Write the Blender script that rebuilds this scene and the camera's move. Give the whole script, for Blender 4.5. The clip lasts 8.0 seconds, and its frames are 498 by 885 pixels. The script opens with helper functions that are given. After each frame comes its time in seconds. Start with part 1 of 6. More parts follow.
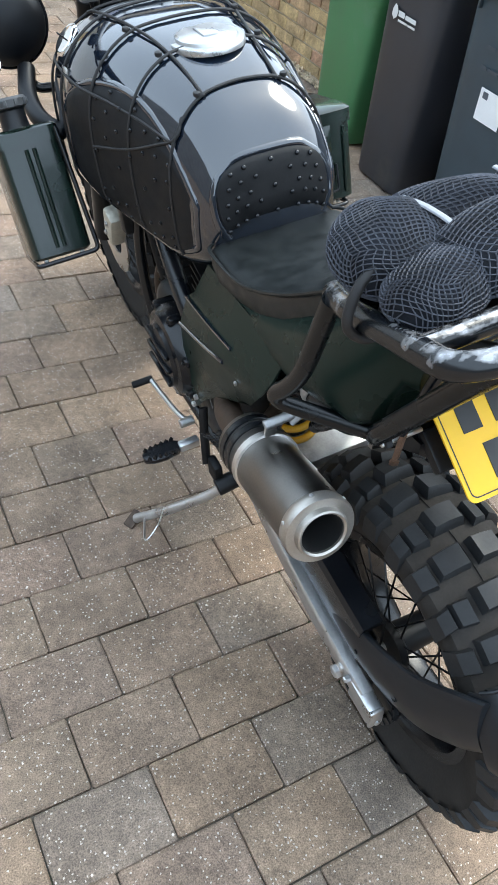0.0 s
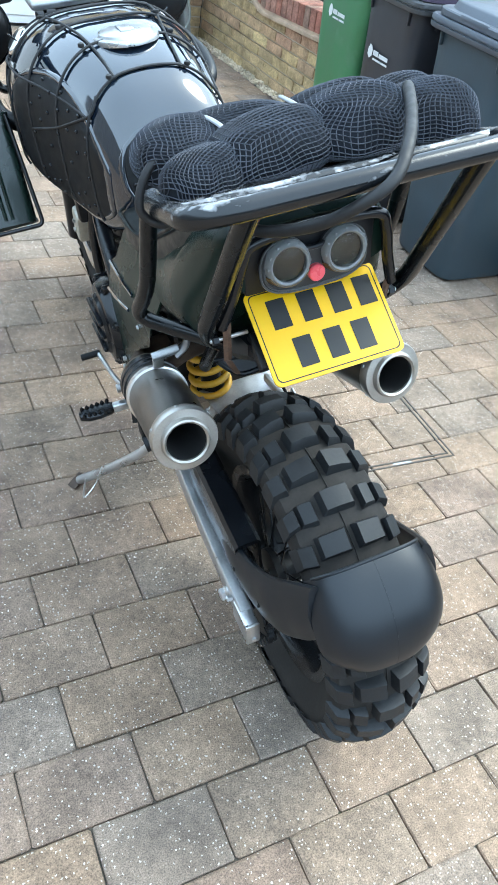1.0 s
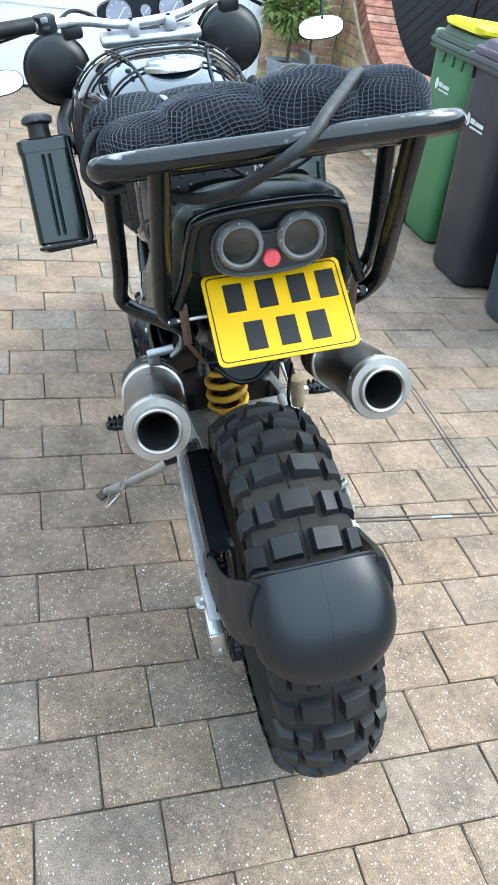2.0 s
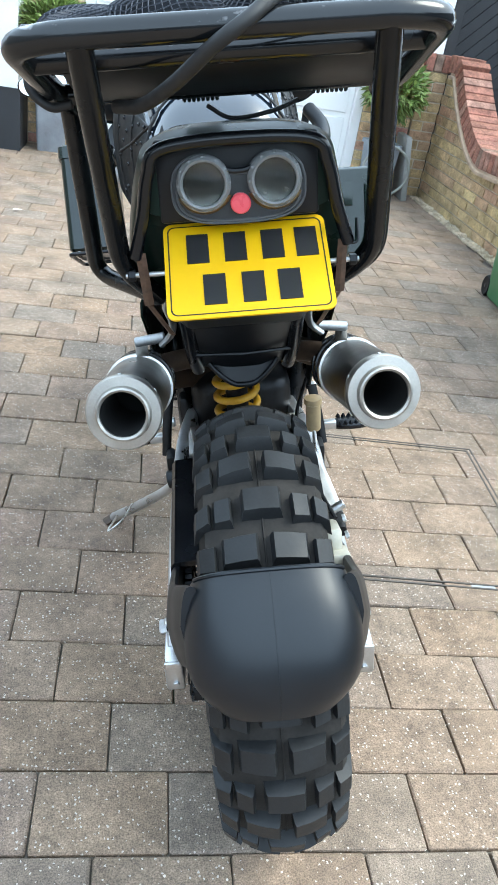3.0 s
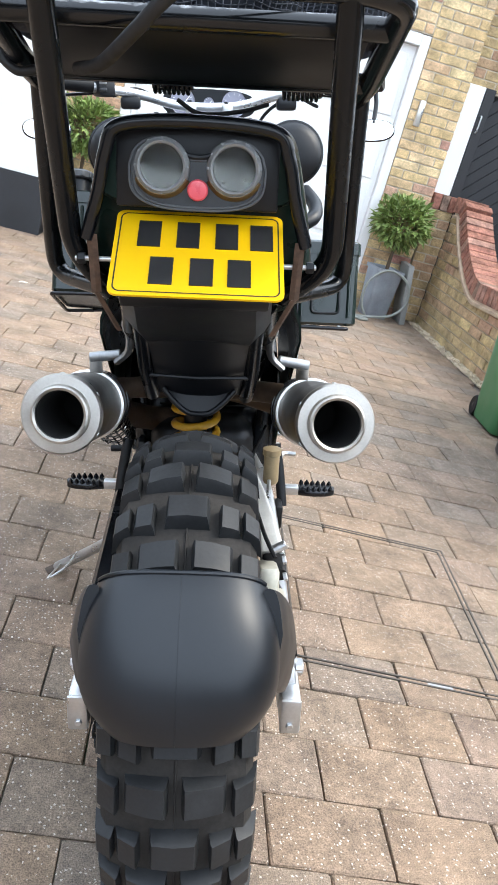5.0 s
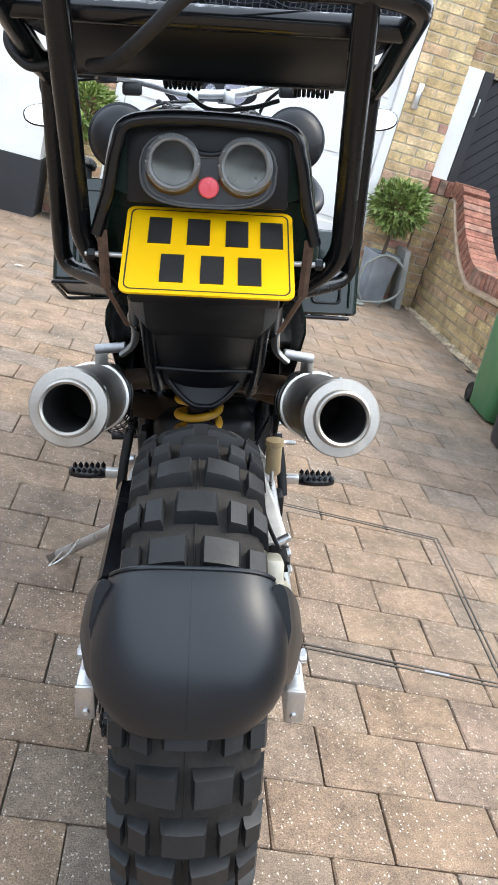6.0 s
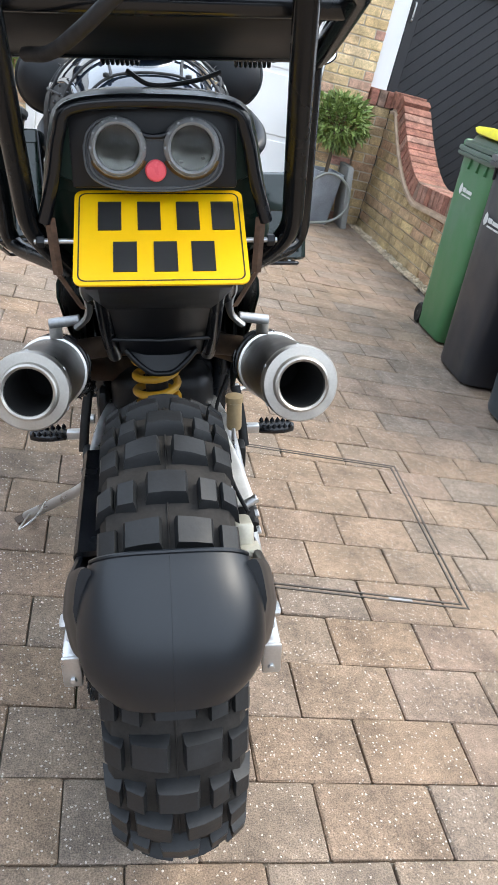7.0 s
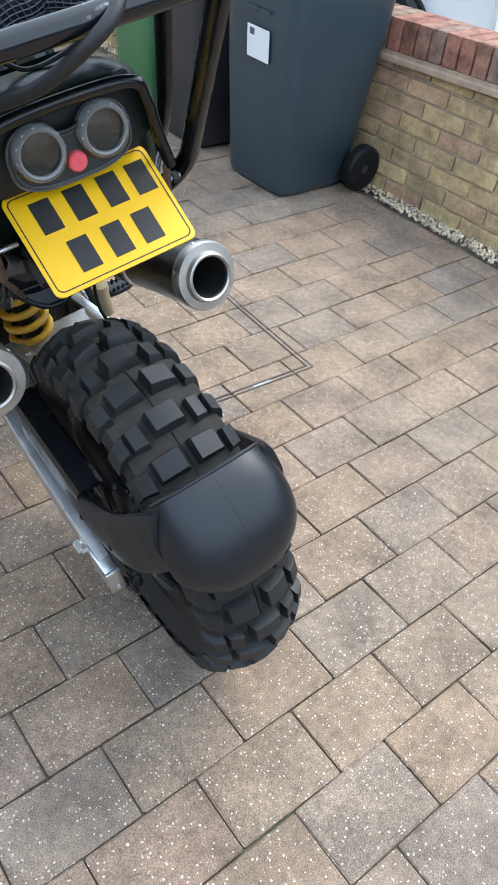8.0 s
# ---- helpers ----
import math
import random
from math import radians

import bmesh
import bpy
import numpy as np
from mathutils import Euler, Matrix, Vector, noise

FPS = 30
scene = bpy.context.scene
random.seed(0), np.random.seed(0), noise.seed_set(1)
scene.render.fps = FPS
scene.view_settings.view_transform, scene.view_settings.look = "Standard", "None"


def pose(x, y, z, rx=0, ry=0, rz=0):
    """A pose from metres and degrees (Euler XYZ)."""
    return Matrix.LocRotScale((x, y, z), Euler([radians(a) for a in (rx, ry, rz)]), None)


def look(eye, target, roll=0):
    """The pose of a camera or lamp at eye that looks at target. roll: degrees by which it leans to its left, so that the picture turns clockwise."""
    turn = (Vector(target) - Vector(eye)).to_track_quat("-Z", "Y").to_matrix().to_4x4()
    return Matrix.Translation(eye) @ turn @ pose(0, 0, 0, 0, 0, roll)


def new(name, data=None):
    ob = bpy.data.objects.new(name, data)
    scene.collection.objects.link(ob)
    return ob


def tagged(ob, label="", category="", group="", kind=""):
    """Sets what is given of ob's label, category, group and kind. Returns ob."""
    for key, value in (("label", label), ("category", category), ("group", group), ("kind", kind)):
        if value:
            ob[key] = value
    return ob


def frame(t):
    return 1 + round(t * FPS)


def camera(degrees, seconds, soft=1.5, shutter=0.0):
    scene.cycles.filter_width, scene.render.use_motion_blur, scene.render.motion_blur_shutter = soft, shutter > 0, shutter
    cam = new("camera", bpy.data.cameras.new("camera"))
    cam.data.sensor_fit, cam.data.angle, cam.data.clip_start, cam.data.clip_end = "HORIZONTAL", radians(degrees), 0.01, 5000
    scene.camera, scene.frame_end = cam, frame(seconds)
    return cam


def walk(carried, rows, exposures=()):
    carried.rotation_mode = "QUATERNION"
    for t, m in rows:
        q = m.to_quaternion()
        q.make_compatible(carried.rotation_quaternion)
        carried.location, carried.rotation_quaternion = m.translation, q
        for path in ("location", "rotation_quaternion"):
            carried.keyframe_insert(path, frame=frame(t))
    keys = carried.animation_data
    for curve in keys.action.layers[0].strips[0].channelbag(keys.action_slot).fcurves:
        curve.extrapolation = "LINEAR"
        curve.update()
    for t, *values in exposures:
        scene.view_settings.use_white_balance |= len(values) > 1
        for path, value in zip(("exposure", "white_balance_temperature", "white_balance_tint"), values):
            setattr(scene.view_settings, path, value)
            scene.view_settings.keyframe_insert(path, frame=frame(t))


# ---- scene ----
cam = camera(36.6, 8.0, soft=1.35)
PATH = [
    (0, (-0.717, -0.154, 1.567), (0.295, 0.889, 0.193), 12.3),
    (0.5, (-0.704, -0.309, 1.583), (0.351, 0.75, 0.254), 12.6),
    (0.6, (-0.697, -0.345, 1.58), (0.366, 0.721, 0.263), 13.0),
    (1, (-0.644, -0.528, 1.552), (0.341, 0.646, 0.267), 11.4),
    (1.5, (-0.541, -0.681, 1.502), (0.339, 0.622, 0.265), 10.3),
    (1.7, (-0.506, -0.713, 1.502), (0.323, 0.643, 0.288), 10.1),
    (2.8, (-0.264, -0.718, 1.325), (0.317, 0.881, 0.274), 9.8),
    (3, (-0.227, -0.728, 1.291), (0.32, 0.905, 0.275), 10.2),
    (3.5, (-0.183, -0.777, 1.164), (0.328, 0.94, 0.275), 12.0),
    (4, (-0.132, -0.786, 1.134), (0.363, 0.981, 0.339), 13.5),
    (4.5, (-0.113, -0.789, 1.149), (0.391, 0.995, 0.396), 15.0),
    (4.7, (-0.115, -0.777, 1.143), (0.405, 1.009, 0.408), 15.3),
    (5.8, (-0.155, -0.75, 1.165), (0.415, 1.008, 0.4), 16.8),
    (6, (-0.15, -0.757, 1.161), (0.417, 0.998, 0.388), 16.5),
    (6.5, (-0.152, -0.755, 1.172), (0.478, 0.945, 0.329), 15.7),
    (7, (-0.179, -0.74, 1.233), (0.525, 0.887, 0.305), 15.0),
    (7.2, (-0.223, -0.733, 1.27), (0.591, 0.795, 0.269), 12.5),
    (7.5, (-0.331, -0.694, 1.347), (0.666, 0.608, 0.201), 10.4),
    (7.7, (-0.434, -0.696, 1.402), (0.65, 0.528, 0.189), 7.4),
    (7.8, (-0.468, -0.675, 1.427), (0.643, 0.476, 0.172), 7.6),
    (8, (-0.521, -0.58, 1.455), (0.629, 0.355, 0.12), 7.9),
]
EXPOSURES = [(0, 1.5, 6600, 2), (0.5, 1.68, 6300, -1), (1, 1.75, 5990, -4), (1.5, 1.75, 6130, -3), (3, 1.66, 6260, -2), (3.5, 1.64, 6370, 2), (4.5, 1.66, 6720, 6), (6, 1.52, 6960, 7), (7.5, 1.42, 6680, 6), (8, 1.37, 6360, 3)]
walk(cam, [(t, look(eye, target, roll)) for t, eye, target, roll in PATH], EXPOSURES)

# ---- light ----
SUN_EL, SUN_AZ = 56.0, 95.0
world = bpy.data.worlds.new("sky")
scene.world = world
world.use_nodes = True
wn, wl = world.node_tree.nodes, world.node_tree.links
wn.clear()
sky = wn.new("ShaderNodeTexSky")
sky.sky_type, sky.sun_disc = "NISHITA", False
sky.sun_elevation, sky.sun_rotation = radians(SUN_EL), radians(SUN_AZ)
sky.air_density, sky.dust_density, sky.ozone_density = 1.0, 3.5, 1.0
# an even layer of thin cloud whitens the sky
hsv = wn.new("ShaderNodeHueSaturation")
hsv.inputs["Saturation"].default_value = 0.55
bg = wn.new("ShaderNodeBackground")
bg.inputs["Strength"].default_value = 0.17
wo = wn.new("ShaderNodeOutputWorld")
wl.new(sky.outputs[0], hsv.inputs["Color"])
cloud = wn.new("ShaderNodeMix")
cloud.data_type = "RGBA"
cloud.inputs["Factor"].default_value = 0.6
cloud.inputs["B"].default_value = (5.9, 7.1, 9.2, 1)
wl.new(hsv.outputs[0], cloud.inputs["A"])
wl.new(cloud.outputs["Result"], bg.inputs[0])
wl.new(bg.outputs[0], wo.inputs[0])
sun = new("sun", bpy.data.lights.new("sun", "SUN"))
sun.data.energy, sun.data.angle, sun.data.color = 0.9, radians(28), (1.0, 0.96, 0.91)
sun.matrix_world = pose(0, 0, 8, 90 - SUN_EL, 0, 180 - SUN_AZ)


# ---- mesh helpers ----
def part(name, bm, material, parent=None, label="", smooth=True):
    """Links a bmesh as one mesh object under its thing."""
    me = bpy.data.meshes.new(name)
    bmesh.ops.recalc_face_normals(bm, faces=bm.faces)
    bm.to_mesh(me)
    bm.free()
    if smooth:
        me.polygons.foreach_set("use_smooth", [True] * len(me.polygons))
        me.set_sharp_from_angle(angle=radians(38))
    me.materials.append(material)
    ob = new(name, me)
    if parent:
        ob.parent = parent
    if label:
        ob["label"] = label
    return ob


def thing(name, label, category, m=None, group="", kind=""):
    e = new(name)
    e.empty_display_size = 0.1
    if m:
        e.matrix_basis = m
    return tagged(e, label, category, group, kind)


def add_box(bm, size, at=(0, 0, 0), bevel=0.0, rot=None, seg=2):
    made = bmesh.ops.create_cube(bm, size=1.0)["verts"]
    bmesh.ops.scale(bm, vec=size, verts=made)
    if bevel:
        es = list({e for v in made for e in v.link_edges})
        out = bmesh.ops.bevel(bm, geom=es, offset=bevel, segments=seg, profile=0.5, affect="EDGES")
        made = [v for v in bm.verts if v.is_valid and (v in set(out["verts"]) or v in set(made))]
    m = Matrix.Translation(at)
    if rot:
        m = m @ pose(0, 0, 0, *rot)
    bmesh.ops.transform(bm, matrix=m, verts=made)
    return made


def box(size, at=(0, 0, 0), bevel=0.0, rot=None, seg=2):
    bm = bmesh.new()
    add_box(bm, size, at, bevel, rot, seg)
    return bm


def spline(points, n=8, closed=False):
    """Catmull-Rom through the points."""
    pts = [Vector(p) for p in points]
    out, count = [], len(pts)
    for i in range(count if closed else count - 1):
        p0 = pts[(i - 1) % count] if closed or i > 0 else pts[0] * 2 - pts[1]
        p1, p2 = pts[i], pts[(i + 1) % count]
        p3 = pts[(i + 2) % count] if closed or i + 2 < count else p2 * 2 - p1
        for k in range(n):
            t = k / n
            out.append(0.5 * ((2 * p1) + (p2 - p0) * t + (2 * p0 - 5 * p1 + 4 * p2 - p3) * t * t + (3 * p1 - p0 - 3 * p2 + p3) * t ** 3))
    if not closed:
        out.append(pts[-1])
    return out


def rounded(points, r, n=6):
    """A path of straight runs with bends of about radius r."""
    pts = [Vector(p) for p in points]
    out = [pts[0]]
    for a, b, c in zip(pts, pts[1:], pts[2:]):
        d1, d2 = (a - b), (c - b)
        k = min(r, d1.length * 0.48, d2.length * 0.48)
        p, q = b + d1.normalized() * k, b + d2.normalized() * k
        for i in range(n + 1):
            t = i / n
            out.append(p * (1 - t) ** 2 + b * 2 * t * (1 - t) + q * t * t)
    out.append(pts[-1])
    return out


def add_tube(bm, path, r, seg=12, closed=False, cap=True, flat=1.0):
    """Sweeps a circle along a path; r may be a number or one for each point."""
    path = [Vector(p) for p in path]
    n = len(path)
    rings, up = [], None
    for i, p in enumerate(path):
        a = path[(i - 1) % n] if closed or i else p
        b = path[(i + 1) % n] if closed or i < n - 1 else p
        d = (b - a).normalized()
        if up is None:
            up = Vector((0, 0, 1)) if abs(d.z) < 0.9 else Vector((0, 1, 0))
        side = d.cross(up).normalized()
        up = side.cross(d).normalized()
        rad = r[i] if isinstance(r, (list, tuple)) else r
        rings.append([bm.verts.new(p + (side * math.cos(2 * math.pi * k / seg) + up * flat * math.sin(2 * math.pi * k / seg)) * rad) for k in range(seg)])
    for i in range(n if closed else n - 1):
        a, b = rings[i], rings[(i + 1) % n]
        for k in range(seg):
            bm.faces.new((a[k], a[(k + 1) % seg], b[(k + 1) % seg], b[k]))
    if cap and not closed:
        bm.faces.new(rings[0][::-1])
        bm.faces.new(rings[-1])
    return bm


def tube(path, r, seg=12, closed=False, cap=True, flat=1.0):
    return add_tube(bmesh.new(), path, r, seg, closed, cap, flat)


def add_lathe(bm, profile, m=None, seg=32, closed=False):
    """Turns a profile of (radius, height) round z, then lays it by m."""
    m = m or Matrix()
    rings = []
    for rad, h in profile:
        rings.append([bm.verts.new(m @ Vector((rad * math.cos(2 * math.pi * k / seg), rad * math.sin(2 * math.pi * k / seg), h))) for k in range(seg)])
    pairs = list(zip(rings, rings[1:])) + ([(rings[-1], rings[0])] if closed else [])
    for a, b in pairs:
        for k in range(seg):
            bm.faces.new((a[k], a[(k + 1) % seg], b[(k + 1) % seg], b[k]))
    if not closed:
        if profile[0][0] > 1e-5:
            bm.faces.new(rings[0][::-1])
        if profile[-1][0] > 1e-5:
            bm.faces.new(rings[-1])
        bmesh.ops.remove_doubles(bm, verts=bm.verts, dist=1e-6)
    return bm


def lathe(profile, m=None, seg=32, closed=False):
    return add_lathe(bmesh.new(), profile, m, seg, closed)


def loft(rings, cap=True, closed_ring=True):
    """Skins rings of equal length."""
    bm = bmesh.new()
    vs = [[bm.verts.new(p) for p in ring] for ring in rings]
    n = len(vs[0])
    for a, b in zip(vs, vs[1:]):
        for k in range(n if closed_ring else n - 1):
            bm.faces.new((a[k], a[(k + 1) % n], b[(k + 1) % n], b[k]))
    if cap and closed_ring:
        bm.faces.new(vs[0][::-1])
        bm.faces.new(vs[-1])
    return bm


def thicken(bm, t):
    """Gives an open sheet the thickness t."""
    bmesh.ops.recalc_face_normals(bm, faces=bm.faces)
    bmesh.ops.solidify(bm, geom=bm.faces[:], thickness=t)
    return bm


def superellipse(w, h, e=2.6, n=28):
    """Points of a rounded rectangle of half sizes w and h."""
    out = []
    for k in range(n):
        a = 2 * math.pi * k / n
        c, s = math.cos(a), math.sin(a)
        out.append((math.copysign(abs(c) ** (2 / e), c) * w, math.copysign(abs(s) ** (2 / e), s) * h))
    return out


def plate_of(outline, t):
    """A flat plate of a closed outline of points in the xy plane, of thickness t, its face up at z = t."""
    bm = bmesh.new()
    lo = [bm.verts.new((x, y, 0)) for x, y in outline]
    hi = [bm.verts.new((x, y, t)) for x, y in outline]
    n = len(lo)
    bm.faces.new(lo[::-1])
    bm.faces.new(hi)
    for k in range(n):
        bm.faces.new((lo[k], lo[(k + 1) % n], hi[(k + 1) % n], hi[k]))
    return bm


def moved(bm, m):
    bmesh.ops.transform(bm, matrix=m, verts=bm.verts)
    return bm


def along(a, b):
    """A pose at a whose z points to b."""
    a, b = Vector(a), Vector(b)
    return Matrix.Translation(a) @ (b - a).to_track_quat("Z", "Y").to_matrix().to_4x4()


# ---- materials ----
def material(name, color, rough=0.5, metal=0.0, coat=0.0, var=0.15, scale=18.0, bump=0.1, fine=160.0, spec=0.5, stain=None, stain_at=0.6, rough_var=0.12, dist=0.002, edge=0.08, stain_scale=0.45):
    """A principled surface with variation at two scales, fine relief and, where given, stains of another colour."""
    mt = bpy.data.materials.new(name)
    mt.use_nodes = True
    nt = mt.node_tree
    nd, ln = nt.nodes, nt.links
    b = nd["Principled BSDF"]
    tc = nd.new("ShaderNodeTexCoord")
    big, small = nd.new("ShaderNodeTexNoise"), nd.new("ShaderNodeTexNoise")
    big.inputs["Scale"].default_value, big.inputs["Detail"].default_value = scale, 6
    small.inputs["Scale"].default_value, small.inputs["Detail"].default_value = fine, 4
    ln.new(tc.outputs["Object"], big.inputs["Vector"])
    ln.new(tc.outputs["Object"], small.inputs["Vector"])
    mix = nd.new("ShaderNodeMath")
    mix.operation = "MULTIPLY_ADD"
    mix.inputs[1].default_value = 0.45
    ln.new(small.outputs["Fac"], mix.inputs[0])
    ln.new(big.outputs["Fac"], mix.inputs[2])
    ramp = nd.new("ShaderNodeValToRGB")
    lo, hi = [c * (1 - var) for c in color], [min(1, c * (1 + var)) for c in color]
    ramp.color_ramp.elements[0].position, ramp.color_ramp.elements[0].color = 0.5, (*lo, 1)
    ramp.color_ramp.elements[1].position, ramp.color_ramp.elements[1].color = 0.95, (*hi, 1)
    ln.new(mix.outputs[0], ramp.inputs["Fac"])
    col = ramp.outputs["Color"]
    if stain:
        sn = nd.new("ShaderNodeTexNoise")
        sn.inputs["Scale"].default_value, sn.inputs["Detail"].default_value = scale * stain_scale, 8
        ln.new(tc.outputs["Object"], sn.inputs["Vector"])
        sr = nd.new("ShaderNodeValToRGB")
        sr.color_ramp.elements[0].position, sr.color_ramp.elements[1].position = stain_at, stain_at + edge
        ln.new(sn.outputs["Fac"], sr.inputs["Fac"])
        mx = nd.new("ShaderNodeMix")
        mx.data_type = "RGBA"
        ln.new(sr.outputs["Color"], mx.inputs["Factor"])
        ln.new(col, mx.inputs["A"])
        mx.inputs["B"].default_value = (*stain, 1)
        col = mx.outputs["Result"]
    ln.new(col, b.inputs["Base Color"])
    rr = nd.new("ShaderNodeMapRange")
    rr.inputs["From Min"].default_value, rr.inputs["From Max"].default_value = 0.3, 0.7
    rr.inputs["To Min"].default_value, rr.inputs["To Max"].default_value = max(0.02, rough - rough_var), min(1, rough + rough_var)
    ln.new(big.outputs["Fac"], rr.inputs["Value"])
    ln.new(rr.outputs[0], b.inputs["Roughness"])
    b.inputs["Metallic"].default_value = metal
    b.inputs["Specular IOR Level"].default_value = spec
    b.inputs["Coat Weight"].default_value = coat
    b.inputs["Coat Roughness"].default_value = 0.05
    if bump:
        bp = nd.new("ShaderNodeBump")
        bp.inputs["Strength"].default_value, bp.inputs["Distance"].default_value = bump, dist
        ln.new(mix.outputs[0], bp.inputs["Height"])
        ln.new(bp.outputs[0], b.inputs["Normal"])
    return mt


def piece_material(name, stops, rough=0.85, fine=220.0, bump=0.5, speck=None, dist=0.004, blotch=9.0, blotch_amount=0.35):
    """For pieces: each takes its tone from a ramp by its own random number."""
    mt = bpy.data.materials.new(name)
    mt.use_nodes = True
    nt = mt.node_tree
    nd, ln = nt.nodes, nt.links
    b = nd["Principled BSDF"]
    info, geo = nd.new("ShaderNodeObjectInfo"), nd.new("ShaderNodeNewGeometry")
    add = nd.new("ShaderNodeMath")
    add.operation = "ADD"
    ln.new(info.outputs["Random"], add.inputs[0])
    ln.new(geo.outputs["Random Per Island"], add.inputs[1])
    fr = nd.new("ShaderNodeMath")
    fr.operation = "FRACT"
    ln.new(add.outputs[0], fr.inputs[0])
    ramp = nd.new("ShaderNodeValToRGB")
    cr = ramp.color_ramp
    while len(cr.elements) < len(stops):
        cr.elements.new(0.5)
    for e, (p, c) in zip(cr.elements, stops):
        e.position, e.color = p, (*c, 1)
    ln.new(fr.outputs[0], ramp.inputs["Fac"])
    big, small, grain = (nd.new("ShaderNodeTexNoise") for _ in range(3))
    for node, sc, det in ((big, blotch, 5), (small, fine * 0.22, 7), (grain, fine * 1.5, 6)):
        node.inputs["Scale"].default_value, node.inputs["Detail"].default_value = sc, det
        ln.new(geo.outputs["Position"], node.inputs["Vector"])
    tone = nd.new("ShaderNodeMapRange")
    tone.inputs["From Min"].default_value, tone.inputs["From Max"].default_value = 0.3, 0.7
    tone.inputs["To Min"].default_value, tone.inputs["To Max"].default_value = 1 - blotch_amount, 1 + blotch_amount
    ln.new(big.outputs["Fac"], tone.inputs["Value"])
    tone2 = nd.new("ShaderNodeMapRange")
    tone2.inputs["From Min"].default_value, tone2.inputs["From Max"].default_value = 0.3, 0.7
    tone2.inputs["To Min"].default_value, tone2.inputs["To Max"].default_value = 0.52, 1.48
    ln.new(grain.outputs["Fac"], tone2.inputs["Value"])
    mul = nd.new("ShaderNodeMath")
    mul.operation = "MULTIPLY"
    ln.new(tone.outputs[0], mul.inputs[0])
    ln.new(tone2.outputs[0], mul.inputs[1])
    tone3 = nd.new("ShaderNodeMapRange")
    tone3.inputs["From Min"].default_value, tone3.inputs["From Max"].default_value = 0.3, 0.7
    tone3.inputs["To Min"].default_value, tone3.inputs["To Max"].default_value = 0.8, 1.2
    ln.new(small.outputs["Fac"], tone3.inputs["Value"])
    mul3 = nd.new("ShaderNodeMath")
    mul3.operation = "MULTIPLY"
    ln.new(mul.outputs[0], mul3.inputs[0])
    ln.new(tone3.outputs[0], mul3.inputs[1])
    sc = nd.new("ShaderNodeVectorMath")
    sc.operation = "SCALE"
    ln.new(ramp.outputs["Color"], sc.inputs[0])
    ln.new(mul3.outputs[0], sc.inputs["Scale"])
    col = sc.outputs[0]
    if speck:
        vo = nd.new("ShaderNodeTexVoronoi")
        vo.inputs["Scale"].default_value = speck[1]
        warp = nd.new("ShaderNodeVectorMath")
        warp.operation = "MULTIPLY_ADD"
        warp.inputs[1].default_value = (0.007, 0.007, 0.007)
        ln.new(grain.outputs["Color"], warp.inputs[0])
        ln.new(geo.outputs["Position"], warp.inputs[2])
        ln.new(warp.outputs[0], vo.inputs["Vector"])
        lt = nd.new("ShaderNodeMath")
        lt.operation = "LESS_THAN"
        lt.inputs[1].default_value = speck[2]
        ln.new(vo.outputs["Distance"], lt.inputs[0])
        gate = nd.new("ShaderNodeMath")
        gate.operation = "GREATER_THAN"
        gate.inputs[1].default_value = speck[3]
        sep = nd.new("ShaderNodeSeparateColor")
        ln.new(vo.outputs["Color"], sep.inputs[0])
        ln.new(sep.outputs[0], gate.inputs[0])
        both = nd.new("ShaderNodeMath")
        both.operation = "MULTIPLY"
        ln.new(lt.outputs[0], both.inputs[0])
        ln.new(gate.outputs[0], both.inputs[1])
        mx = nd.new("ShaderNodeMix")
        mx.data_type = "RGBA"
        ln.new(both.outputs[0], mx.inputs["Factor"])
        ln.new(col, mx.inputs["A"])
        mx.inputs["B"].default_value = (*speck[0], 1)
        col = mx.outputs["Result"]
        # a few larger chips of the same stone
        chips = nd.new("ShaderNodeTexVoronoi")
        chips.inputs["Scale"].default_value = speck[1] * 0.36
        ln.new(geo.outputs["Position"], chips.inputs["Vector"])
        split = nd.new("ShaderNodeSeparateColor")
        ln.new(chips.outputs["Color"], split.inputs[0])
        size = nd.new("ShaderNodeMapRange")
        size.inputs["From Min"].default_value, size.inputs["To Min"].default_value, size.inputs["To Max"].default_value = 0.45, 0.0, 0.13
        ln.new(split.outputs[1], size.inputs["Value"])
        inside = nd.new("ShaderNodeMath")
        inside.operation = "LESS_THAN"
        ln.new(chips.outputs["Distance"], inside.inputs[0])
        ln.new(size.outputs[0], inside.inputs[1])
        over = nd.new("ShaderNodeMix")
        over.data_type = "RGBA"
        ln.new(inside.outputs[0], over.inputs["Factor"])
        ln.new(col, over.inputs["A"])
        over.inputs["B"].default_value = (*[c * 1.3 for c in speck[0]], 1)
        col = over.outputs["Result"]
    ln.new(col, b.inputs["Base Color"])
    b.inputs["Roughness"].default_value = rough
    b.inputs["Specular IOR Level"].default_value = 0.4
    bp = nd.new("ShaderNodeBump")
    bp.inputs["Strength"].default_value, bp.inputs["Distance"].default_value = bump, dist
    ln.new(grain.outputs["Fac"], bp.inputs["Height"])
    ln.new(bp.outputs[0], b.inputs["Normal"])
    return mt


